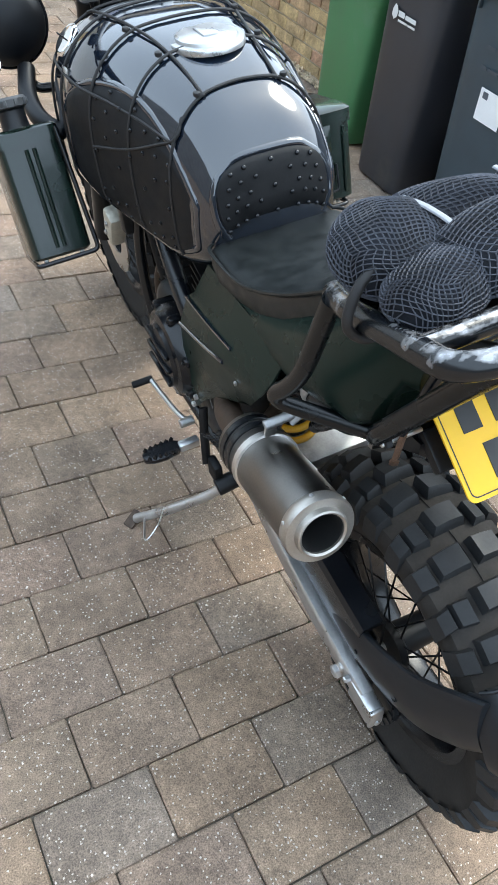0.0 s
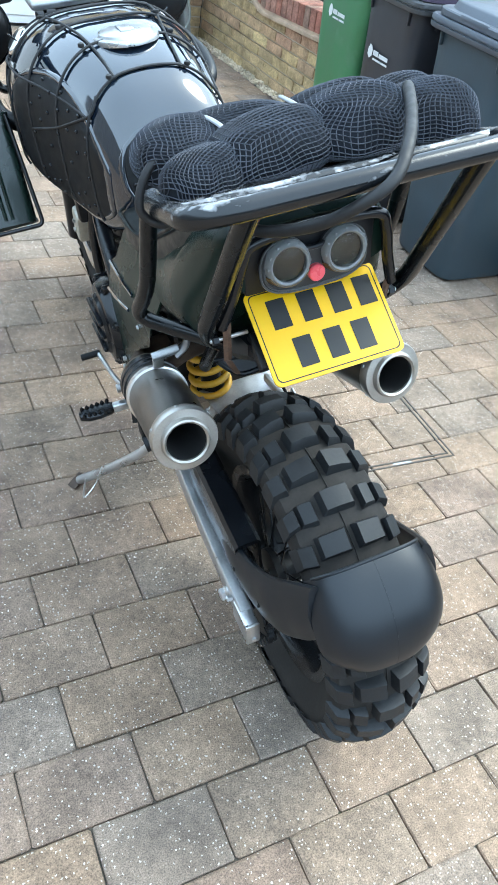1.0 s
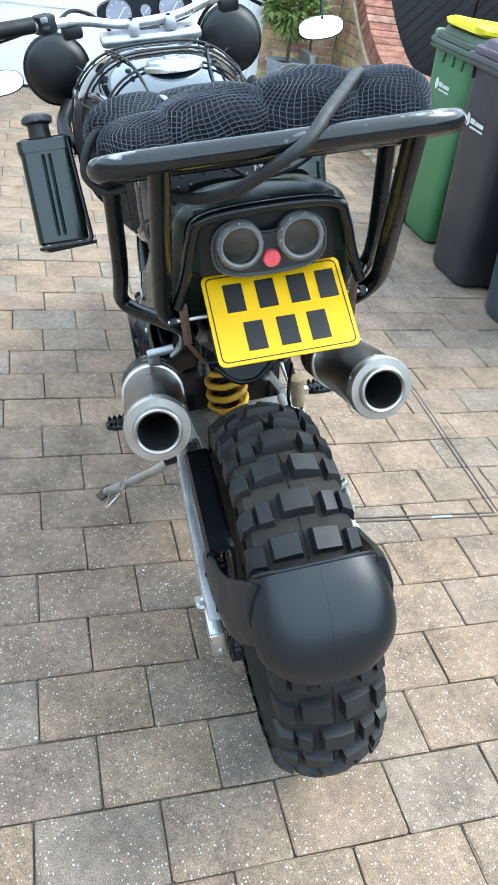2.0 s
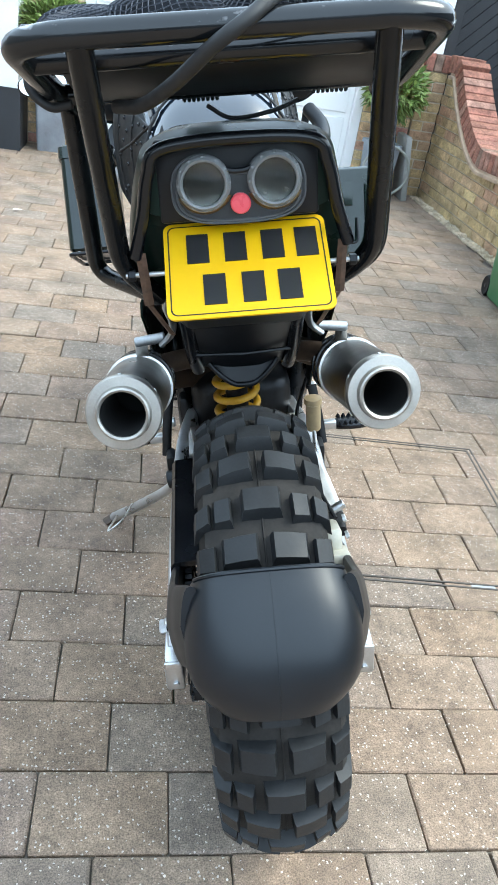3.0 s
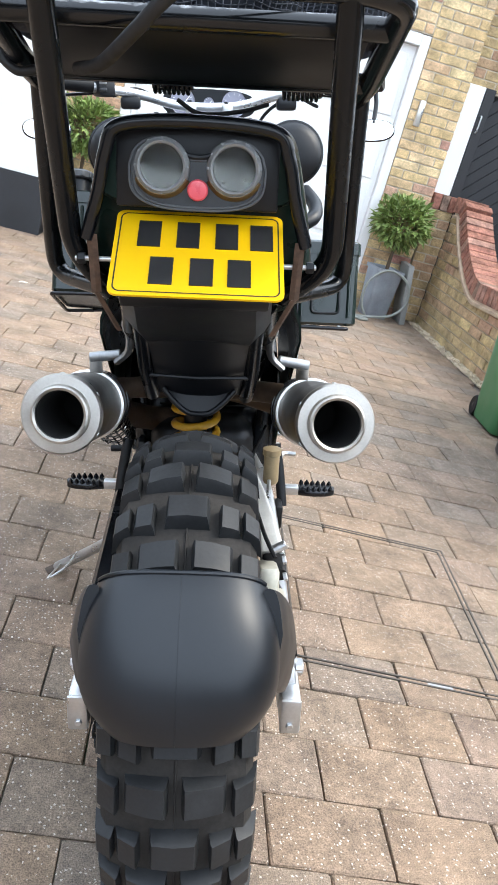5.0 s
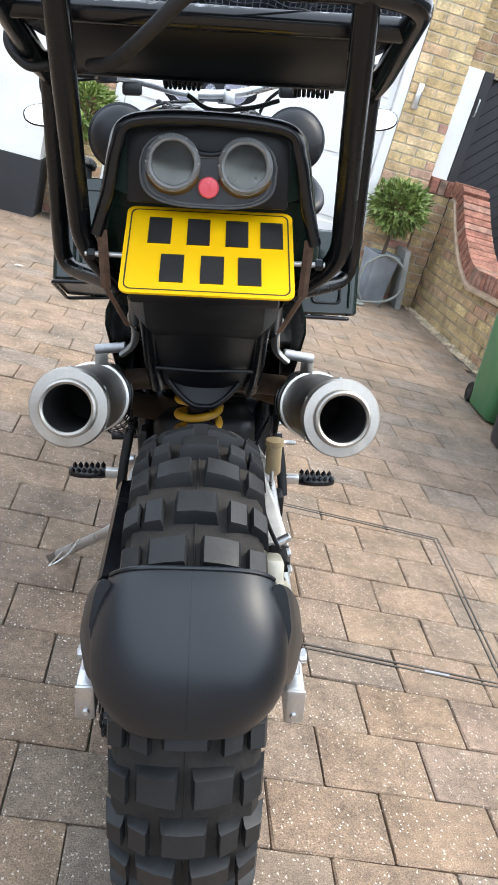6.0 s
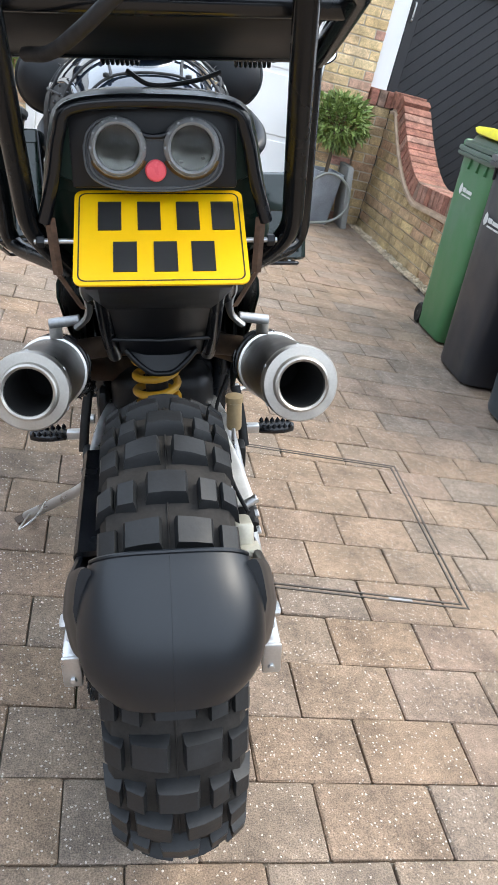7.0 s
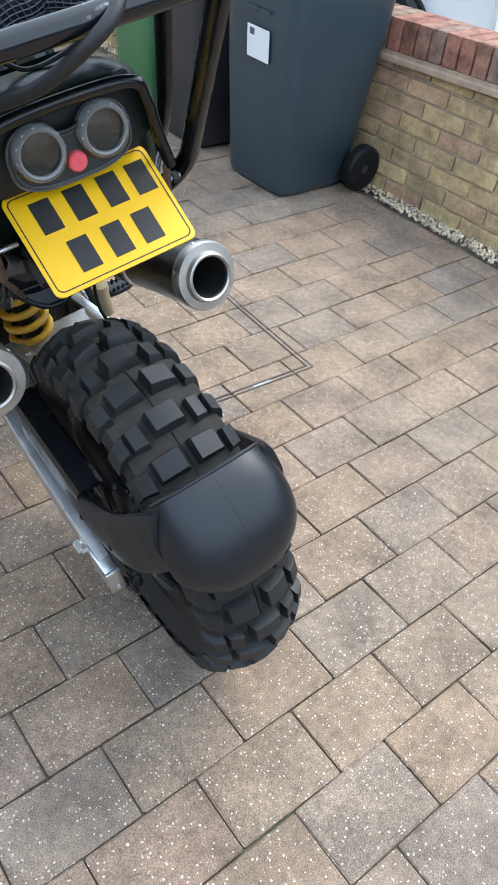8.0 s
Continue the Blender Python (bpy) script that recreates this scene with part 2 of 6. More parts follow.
PAVER = piece_material("paver_concrete", [(0.0, (0.208, 0.147, 0.106)), (0.22, (0.222, 0.157, 0.107)), (0.4, (0.185, 0.147, 0.116)), (0.5, (0.196, 0.148, 0.112)), (0.58, (0.214, 0.148, 0.107)), (0.72, (0.197, 0.15, 0.112)), (0.86, (0.226, 0.156, 0.104)), (1.0, (0.206, 0.149, 0.108))], rough=0.76, speck=((0.5, 0.44, 0.38), 130.0, 0.27, 0.7), blotch=7.0, blotch_amount=0.3, bump=0.8)
YELLOW_BRICK = piece_material("yellow_stock_brick", [(0.0, (0.52, 0.37, 0.19)), (0.3, (0.62, 0.46, 0.25)), (0.5, (0.5, 0.32, 0.2)), (0.6, (0.42, 0.22, 0.18)), (0.7, (0.58, 0.42, 0.26)), (1.0, (0.65, 0.51, 0.28))], rough=0.9)
BUFF_BRICK = piece_material("weathered_buff_brick", [(0.0, (0.34, 0.25, 0.14)), (0.35, (0.44, 0.32, 0.165)), (0.6, (0.38, 0.27, 0.16)), (0.75, (0.38, 0.23, 0.15)), (1.0, (0.46, 0.35, 0.18))], rough=0.92)
RED_BRICK = piece_material("red_brick", [(0.0, (0.24, 0.1, 0.07)), (0.3, (0.28, 0.135, 0.095)), (0.5, (0.2, 0.14, 0.105)), (0.7, (0.26, 0.105, 0.075)), (1.0, (0.29, 0.16, 0.12))], rough=0.9, blotch=14.0, blotch_amount=0.45)
PEBBLE = piece_material("pale_pebble", [(0.0, (0.5, 0.4, 0.27)), (0.5, (0.6, 0.51, 0.38)), (1.0, (0.38, 0.3, 0.21))], rough=0.7)
LEAF = piece_material("bush_leaf", [(0.0, (0.11, 0.17, 0.04)), (0.5, (0.17, 0.24, 0.065)), (1.0, (0.25, 0.31, 0.1))], rough=0.45, bump=0.05)
JOINT = material("joint_sand", (0.11, 0.094, 0.074), 0.95, var=0.4, scale=6, fine=300, bump=0.6, stain=(0.04, 0.06, 0.02), stain_at=0.58)
MORTAR = material("mortar", (0.46, 0.39, 0.3), 0.95, var=0.25, scale=12, fine=300, bump=0.6)
PALE_STONE = material("creasing_tile", (0.38, 0.28, 0.2), 0.9, var=0.25, scale=14, bump=0.4)
WHITE_PAINT = material("white_door_paint", (0.8, 0.8, 0.79), 0.45, var=0.03, scale=3, bump=0.03, rough_var=0.05)
WHITE_RENDER = material("white_render", (0.78, 0.78, 0.76), 0.85, var=0.05, scale=5, fine=120, bump=0.35)
BLACK_PLINTH = material("black_masonry_paint", (0.022, 0.024, 0.028), 0.6, var=0.3, scale=6, fine=150, bump=0.3)
DARK_BOARD = material("black_stained_boards", (0.018, 0.018, 0.02), 0.6, var=0.35, scale=9, fine=90, bump=0.3)
ZINC = material("zinc_planter", (0.3, 0.33, 0.37), 0.5, 0.55, var=0.25, scale=8, bump=0.1)
SOIL = material("potting_soil", (0.03, 0.02, 0.013), 0.95, var=0.4, scale=60, bump=0.8)
BARK = material("bush_stem", (0.1, 0.07, 0.045), 0.9, var=0.3, scale=40, bump=0.5)
CABLE = material("pale_grey_hose", (0.2, 0.21, 0.19), 0.55, var=0.1, bump=0.05)
GREEN_PLASTIC = material("green_bin_plastic", (0.045, 0.15, 0.06), 0.42, var=0.12, scale=7, fine=260, bump=0.12, stain=(0.07, 0.17, 0.09), stain_at=0.62)
BLACK_PLASTIC = material("black_bin_plastic", (0.023, 0.024, 0.029), 0.42, var=0.2, scale=7, fine=260, bump=0.12, stain=(0.045, 0.042, 0.04), stain_at=0.6)
BLUE_PLASTIC = material("slate_blue_bin_plastic", (0.032, 0.05, 0.064), 0.42, var=0.15, scale=7, fine=260, bump=0.12, stain=(0.044, 0.062, 0.076), stain_at=0.62)
LID_GREY = material("slate_grey_lid_plastic", (0.075, 0.086, 0.104), 0.4, var=0.12, scale=8, bump=0.1)
LID_PURPLE = material("purple_lid_plastic", (0.085, 0.062, 0.096), 0.4, var=0.12, scale=8, bump=0.1)
LID_GREEN = material("grey_green_lid_plastic", (0.05, 0.085, 0.06), 0.42, var=0.12, scale=8, bump=0.1)
DRY_LEAF = material("dry_leaf", (0.72, 0.66, 0.54), 0.7, var=0.2, scale=90, bump=0.2)
RIM_GREY = material("faded_dark_rim_plastic", (0.055, 0.058, 0.062), 0.45, var=0.15, scale=8, bump=0.1)
YELLOW_BAG = material("yellow_plastic", (0.75, 0.66, 0.03), 0.4, var=0.1, scale=20, bump=0.3)
PRINT_WHITE = material("white_print", (0.6, 0.61, 0.6), 0.6, var=0.05, bump=0.0)
PRINT_FAINT = material("faint_grey_print", (0.05, 0.062, 0.076), 0.6, var=0.1, bump=0.0)
STICKER = material("white_sticker_paper", (0.75, 0.76, 0.77), 0.5, var=0.04, bump=0.02)
RUBBER = material("black_rubber", (0.006, 0.0065, 0.0075), 0.55, spec=0.25, var=0.3, scale=30, fine=220, bump=0.25)
TYRE = material("tyre_rubber", (0.017, 0.018, 0.0195), 0.52, spec=0.28, var=0.3, scale=22, fine=180, bump=0.25, stain=(0.018, 0.017, 0.016), stain_at=0.64)
CARCASS = material("dusty_tyre_carcass", (0.027, 0.0245, 0.0225), 0.85, spec=0.2, var=0.35, scale=30, fine=200, bump=0.3)
HUGGER = material("satin_black_mudguard", (0.0055, 0.0075, 0.0105), 0.37, spec=0.43, var=0.2, scale=11, fine=260, bump=0.05, rough_var=0.07)
MATT_BLACK = material("matt_black_plastic", (0.005, 0.006, 0.008), 0.42, spec=0.35, var=0.15, scale=9, fine=300, bump=0.06, rough_var=0.06)
SATIN_BLACK = material("satin_black_paint", (0.006, 0.007, 0.009), 0.24, spec=0.4, var=0.2, scale=10, fine=200, bump=0.04, rough_var=0.08)
TUBE_BLACK = material("black_painted_tube", (0.004, 0.005, 0.006), 0.22, spec=0.32, var=0.3, scale=14, fine=120, bump=0.08, stain=(0.09, 0.045, 0.02), stain_at=0.72)


def worn_paint(name, paint, metal):
    """Black paint rubbed through to bare steel along the top of a tube, with ragged edges."""
    mt = material(name, paint, 0.2, var=0.3, scale=9, fine=120, bump=0.04)
    nd, ln = mt.node_tree.nodes, mt.node_tree.links
    b = nd["Principled BSDF"]
    tc, sep = nd.new("ShaderNodeTexCoord"), nd.new("ShaderNodeSeparateXYZ")
    ln.new(tc.outputs["Normal"], sep.inputs[0])
    streak, fine = nd.new("ShaderNodeTexNoise"), nd.new("ShaderNodeTexNoise")
    squash = nd.new("ShaderNodeMapping")
    squash.inputs["Scale"].default_value = (7, 34, 34)
    ln.new(tc.outputs["Object"], squash.inputs["Vector"])
    ln.new(squash.outputs[0], streak.inputs["Vector"])
    streak.inputs["Scale"].default_value, streak.inputs["Detail"].default_value = 1.0, 9
    fine.inputs["Scale"].default_value, fine.inputs["Detail"].default_value = 90, 6
    ln.new(tc.outputs["Object"], fine.inputs["Vector"])
    a, c = nd.new("ShaderNodeMath"), nd.new("ShaderNodeMath")
    a.operation = c.operation = "MULTIPLY_ADD"
    a.inputs[1].default_value, c.inputs[1].default_value = 0.2, 0.25
    ln.new(sep.outputs["Z"], a.inputs[0])
    ln.new(streak.outputs["Fac"], a.inputs[2])
    ln.new(fine.outputs["Fac"], c.inputs[0])
    ln.new(a.outputs[0], c.inputs[2])
    ramp = nd.new("ShaderNodeValToRGB")
    ramp.color_ramp.elements[0].position, ramp.color_ramp.elements[1].position = 0.765, 0.85
    ln.new(c.outputs[0], ramp.inputs["Fac"])
    mix = nd.new("ShaderNodeMix")
    mix.data_type = "RGBA"
    old = b.inputs["Base Color"].links[0].from_socket
    ln.new(ramp.outputs["Color"], mix.inputs["Factor"])
    ln.new(old, mix.inputs["A"])
    mix.inputs["B"].default_value = (*metal, 1)
    ln.new(mix.outputs["Result"], b.inputs["Base Color"])
    ln.new(ramp.outputs["Color"], b.inputs["Metallic"])
    return mt


WORN_TUBE = worn_paint("worn_black_tube", (0.005, 0.006, 0.0075), (0.36, 0.36, 0.37))
GLOSS_BLACK = material("gloss_black_paint", (0.005, 0.009, 0.017), 0.07, spec=0.8, coat=1.0, var=0.2, scale=5, fine=80, bump=0.0, rough_var=0.04)
OLIVE_BLACK = material("dark_painted_bodywork", (0.0068, 0.0158, 0.0125), 0.28, spec=0.13, var=0.2, scale=7, fine=200, bump=0.05, rough_var=0.08)
VINYL = material("black_seat_vinyl", (0.007, 0.009, 0.0095), 0.4, spec=0.35, var=0.2, scale=30, fine=420, bump=0.25)
TIN = material("dark_green_tin_paint", (0.006, 0.014, 0.011), 0.21, coat=0.15, var=0.25, scale=12, fine=90, bump=0.06, stain=(0.03, 0.055, 0.035), stain_at=0.64)
BRIGHT_ALU = material("bright_aluminium", (0.74, 0.74, 0.72), 0.42, 0.55, var=0.12, scale=24, fine=200, bump=0.1)
STEEL = material("brushed_steel", (0.62, 0.6, 0.57), 0.34, 1.0, var=0.12, scale=14, fine=300, bump=0.05)
TITAN = material("titanium_can", (0.2, 0.19, 0.178), 0.36, 1.0, var=0.15, scale=12, fine=300, bump=0.05)
ALU = material("cast_aluminium", (0.55, 0.555, 0.56), 0.36, 0.9, var=0.12, scale=20, fine=200, bump=0.15)
DARK_METAL = material("dark_engine_metal", (0.016, 0.017, 0.019), 0.4, 0.6, var=0.3, scale=20, fine=150, bump=0.2)
RUSTY = material("heat_stained_pipe", (0.06, 0.04, 0.028), 0.55, 0.5, var=0.4, scale=24, fine=120, bump=0.2)
END_CAP = material("brushed_end_cap", (0.43, 0.405, 0.37), 0.42, 0.9, var=0.12, scale=30, fine=300, bump=0.06)
DULL_ZINC = material("dull_zinc_casting", (0.36, 0.365, 0.37), 0.48, 0.85, var=0.2, scale=30, fine=200, bump=0.15)
RUST_STRIP = material("rusty_steel_strip", (0.1, 0.06, 0.04), 0.75, 0.3, var=0.5, scale=40, fine=200, bump=0.3)
SOOT_SHADE = material("soot_and_shade", (0.004, 0.004, 0.004), 0.95, var=0.3, bump=0.1)
SPRING_YELLOW = material("yellow_spring_paint", (0.6, 0.33, 0.018), 0.4, var=0.1, scale=20, bump=0.04, coat=0.4)
PLATE_YELLOW = material("yellow_plate", (0.76, 0.44, 0.003), 0.38, var=0.03, scale=8, bump=0.02, rough_var=0.04)
PLATE_BLACK = material("plate_black", (0.012, 0.012, 0.012), 0.5, var=0.1, bump=0.0)
RED_LENS = material("red_lens", (0.72, 0.085, 0.11), 0.25, coat=0.6, var=0.08, scale=30, bump=0.05)
LAMP_GREY = material("grey_lamp_surround", (0.02, 0.022, 0.024), 0.36, var=0.15, scale=20, bump=0.08)
LAMP_EDGE = material("grey_lamp_edge", (0.07, 0.074, 0.078), 0.4, var=0.15, scale=30, bump=0.05)
LAMP_RING = material("grey_lamp_ring", (0.21, 0.216, 0.22), 0.42, var=0.12, scale=30, bump=0.1)
LAMP_AMBER = material("dusty_amber_plastic", (0.13, 0.082, 0.026), 0.5, var=0.3, scale=40, bump=0.1)
LAMP_INNER = material("lamp_reflector", (0.13, 0.128, 0.122), 0.16, 1.0, var=0.3, scale=60, bump=0.08)
NET_FABRIC = material("dark_bundle_cloth", (0.012, 0.0142, 0.02), 0.85, var=0.35, scale=18, fine=300, bump=0.4, spec=0.25)
NET_CORD = material("black_net_cord", (0.054, 0.059, 0.073), 0.75, var=0.4, scale=25, fine=500, bump=0.3, spec=0.3)
BUNGEE = material("black_bungee_cord", (0.010, 0.010, 0.011), 0.6, var=0.2, scale=60, bump=0.2)
STRAP = material("pale_grey_strap", (0.25, 0.26, 0.28), 0.5, var=0.1, bump=0.05)
CREAM_METAL = material("cream_brake_caliper", (0.46, 0.44, 0.37), 0.45, 0.3, var=0.15, scale=30, bump=0.1)
BOTTLE = material("tan_bottle_plastic", (0.26, 0.2, 0.115), 0.45, var=0.2, scale=30, bump=0.05)
CHROME = material("chrome", (0.8, 0.8, 0.8), 0.08, 1.0, var=0.03, bump=0.0, rough_var=0.03)
MIRROR = material("mirror_glass", (0.9, 0.9, 0.9), 0.02, 1.0, var=0.0, bump=0.0, rough_var=0.0)
DIAL = material("dial_face", (0.3, 0.3, 0.37), 0.35, var=0.1, scale=30, bump=0.0, coat=1.0)
CAR_WHITE = material("white_car_paint", (0.78, 0.8, 0.82), 0.25, coat=0.8, var=0.02, scale=3, bump=0.0)
CAR_GLASS = material("dark_car_glass", (0.01, 0.012, 0.014), 0.05, coat=1.0, var=0.1, bump=0.0)
CLAY = material("grey_clay", (0.25, 0.25, 0.24), 0.9)


def glass_material():
    mt = bpy.data.materials.new("clear_lamp_glass")
    mt.use_nodes = True
    b = mt.node_tree.nodes["Principled BSDF"]
    b.inputs["Base Color"].default_value = (0.75, 0.76, 0.74, 1)
    b.inputs["Roughness"].default_value = 0.04
    b.inputs["Transmission Weight"].default_value = 1.0
    b.inputs["IOR"].default_value = 1.22
    return mt


GLASS = glass_material()

# ---- the setting: drive, garage front, dividing wall ----
# house frame: x along the garage front to the right, y into the house, origin where the dividing wall meets the front
HOUSE = Matrix(((0.9914, 0.1305, 0, 2.95), (-0.1305, 0.9914, 0, 5.45), (0, 0, 1, 0), (0, 0, 0, 1)))


def setting(name, bm, mat, label, category, smooth=False):
    ob = part(name, bm, mat, None, label, smooth)
    ob.matrix_basis = HOUSE
    return tagged(ob, label, category, kind="structure")


def ground_sheet():
    bm = bmesh.new()
    bmesh.ops.create_grid(bm, x_segments=8, y_segments=8, size=300)
    ob = part("ground", moved(bm, Matrix.Translation((0, 0, -0.035))), GROUND, None, "grey-brown ground beyond the block-paved drive", False)
    tagged(ob, category="ground", kind="structure")


GROUND = material("drive_ground", (0.17, 0.145, 0.125), 0.9, var=0.25, scale=0.6, fine=40, bump=0.3)
ground_sheet()
drive = setting("pavement", box((9.4, 12.9, 0.02), (-4.8, -6.4, -0.021)), JOINT, "block-paved drive of tumbled brown and grey concrete setts", "pavement")

SCREEN_GREY = material("screen_grey", (0.17, 0.168, 0.162), 0.9, var=0.3, scale=2, fine=60, bump=0.4)
FRONT_TOP = 2.95
# rows of box pieces: x from, x to, y from, y to, z from, z to


def core(name, spans, mat, label, category):
    bm = bmesh.new()
    for x0, x1, y0, y1, z0, z1 in spans:
        add_box(bm, (x1 - x0, y1 - y0, z1 - z0), ((x0 + x1) / 2, (y0 + y1) / 2, (z0 + z1) / 2))
    return setting(name, bm, mat, label, category)


wall_garage = core("wall_garage", [(-0.625, -0.215, 0.006, 0.3, -0.03, FRONT_TOP), (-3.3, -2.875, 0.006, 0.3, -0.03, FRONT_TOP), (-2.875, -0.625, 0.006, 0.3, 2.185, FRONT_TOP)], MORTAR, "yellow stock brick piers and head round a white garage door", "wall")
wall_neighbour = core("wall_neighbour", [(-0.215, 2.6, 0.09, 0.36, 1.93, FRONT_TOP), (2.6, 5.5, 0.0, 0.36, -0.03, FRONT_TOP)], MORTAR, "brick head over the neighbouring dark garage door, its shade put in as darker brick", "wall")
wall_bay = core("wall_bay", [(-7.5, -3.3, -0.36, 0.3, 0.43, FRONT_TOP)], WHITE_RENDER, "smooth white rendered bay wall beside the garage", "wall")
trim_plinth = core("trim_plinth", [(-7.5, -3.285, -0.375, 0.3, -0.03, 0.43)], BLACK_PLINTH, "black painted plinth under the white bay wall", "trim")
roof_flat = core("roof", [(-7.6, 5.6, -0.1, 4.5, FRONT_TOP, FRONT_TOP + 0.15)], DARK_BOARD, "dark flat roof edge over the garages", "roof")
wall_back = core("wall_back", [(-7.5, 5.5, 3.9, 4.1, -0.03, FRONT_TOP)], WHITE_RENDER, "plain back wall of the garages", "wall")


# unseen plain walls, added round the drive to darken low sky light and reflections
wall_opposite = core("wall_opposite", [(-16, 14, -17.3, -17.0, -0.03, 3.0)], SCREEN_GREY, "unseen plain grey wall added at the street end to block low sky", "wall")
wall_side = core("wall_side", [(-11.0, -10.7, -17.0, -0.5, -0.03, 4.5)], SCREEN_GREY, "unseen plain grey wall added on the left to block low sky", "wall")
wall_far = core("wall_far", [(8.5, 8.8, -17.0, 0.3, -0.03, 5.0)], SCREEN_GREY, "unseen plain grey wall added on the right to block low sky", "wall")


def garage_door():
    d = thing("door_garage", "white up-and-over garage door in a white frame", "garage door", HOUSE, kind="structure")
    for name, size, at in (("jamb", (0.075, 0.1, 2.18), (-0.665, 0.06, 1.09)), ("jamb", (0.075, 0.1, 2.18), (-2.835, 0.06, 1.09)), ("head", (2.095, 0.1, 0.085), (-1.75, 0.06, 2.14))):
        part(name, box(size, at, 0.004), WHITE_PAINT, d, smooth=False)
    part("leaf", box((2.09, 0.04, 2.09), (-1.75, 0.09, 1.05), 0.003), WHITE_PAINT, d, smooth=False)
    for z0, z1 in ((0.06, 0.52), (0.56, 1.02), (1.06, 1.52), (1.56, 2.03)):
        part("panel", box((2.0, 0.016, z1 - z0), (-1.75, 0.068, (z0 + z1) / 2), 0.007), WHITE_PAINT, d, smooth=False)
    part("handle", tube(rounded([(-1.82, 0.06, 0.95), (-1.82, 0.02, 0.95), (-1.68, 0.02, 0.95), (-1.68, 0.06, 0.95)], 0.02), 0.008), DARK_METAL, d, "black lever handle")


garage_door()


def neighbour_door():
    d = thing("door_neighbour", "black-stained garage door of diagonal boards in a black frame", "garage door", HOUSE, kind="structure")
    part("post", box((0.155, 0.1, 1.98), (-0.135, 0.1, 0.97), 0.004), WHITE_PAINT, d, "white painted frame post", False)
    part("frame_post", box((0.085, 0.11, 1.98), (-0.012, 0.1, 0.97), 0.004), DARK_BOARD, d, smooth=False)
    part("backing", box((2.6, 0.03, 1.98), (1.33, 0.17, 0.97)), DARK_BOARD, d, smooth=False)
    # boards run up to the right, clipped to each of two leaves
    for x0, x1 in ((0.035, 1.27), (1.29, 2.55)):
        k = 0
        while True:
            s = -1.95 + k * 0.118
            k += 1
            if s > x1 - x0:
                break
            pts = []
            for off in (0.0, 0.111):
                a = s + off
                lo, hi = max(0.0, a), min(x1 - x0, a + 1.95)
                if hi - lo < 0.02:
                    pts = []
                    break
                pts.append(((lo, lo - a), (hi, hi - a)))
            if len(pts) < 2:
                continue
            (a0, a1), (b0, b1) = pts
            bm = bmesh.new()
            quad = [a0, a1, b1, b0]
            f = [bm.verts.new((x0 + x, 0.13, 0.02 + min(1.95, z))) for x, z in quad]
            g = [bm.verts.new((x0 + x, 0.156, 0.02 + min(1.95, z))) for x, z in quad]
            bm.faces.new(f)
            bm.faces.new(g[::-1])
            for i in range(4):
                bm.faces.new((f[i], f[(i + 1) % 4], g[(i + 1) % 4], g[i]))
            part("board", bm, DARK_BOARD, d, smooth=False)
    part("handle", tube(rounded([(-0.03, 0.045, 1.62), (-0.03, 0.015, 1.62), (-0.03, 0.015, 1.75), (-0.03, 0.045, 1.75)], 0.02), 0.007), ALU, d, "small silver pull handle")


neighbour_door()
# plain pale box on the pier; it gives no light
wl_box = part("wall_box", box((0.05, 0.05, 0.2), (-0.548, -0.028, 1.633), 0.012), STEEL, None, "")
wl_box.matrix_basis = HOUSE
tagged(wl_box, "small pale grey upright box on the yellow brick pier", "wall box")


def crease(v):
    """Height of the creasing tile under the coping; the wall sweeps up to the house."""
    if v < -1.1:
        return 0.42 + (-1.1 - v) * 0.044
    return min(0.945, 0.42 + 0.62 * (v + 1.1) ** 1.6)


def wall_core():
    vs = [-7.0 + 0.1 * i for i in range(71)]
    rings = [[(x, v, z) for x, z in ((0.012, -0.03), (0.2, -0.03), (0.2, crease(v) + 0.01), (0.012, crease(v) + 0.01))] for v in vs]
    return setting("wall_dividing", loft([[Vector(p) for p in r] for r in rings]), MORTAR, "low buff brick dividing wall sweeping up to the house under a red brick coping", "wall")


wall_dividing = wall_core()
WALL = HOUSE @ pose(0, 0, 0, 0, 0, 1.3)
wall_dividing.matrix_basis = WALL
pier = part("return_pier", box((0.2, 0.1, 1.0), (-0.103, 0.036, 0.47)), MORTAR, wall_dividing, smooth=False)


def wall_crease():
    vs = [-7.0 + 0.05 * i for i in range(139)]
    rings = []
    for v in vs:
        z = crease(v)
        rings.append([Vector((x, v, z + dz)) for x, dz in ((-0.028, 0.0), (-0.028, 0.02), (-0.012, 0.024), (-0.012, 0.04), (0.235, 0.04), (0.235, 0.0))])
    part("creasing", loft(rings), PALE_STONE, wall_dividing, "pale creasing tile course")


wall_crease()


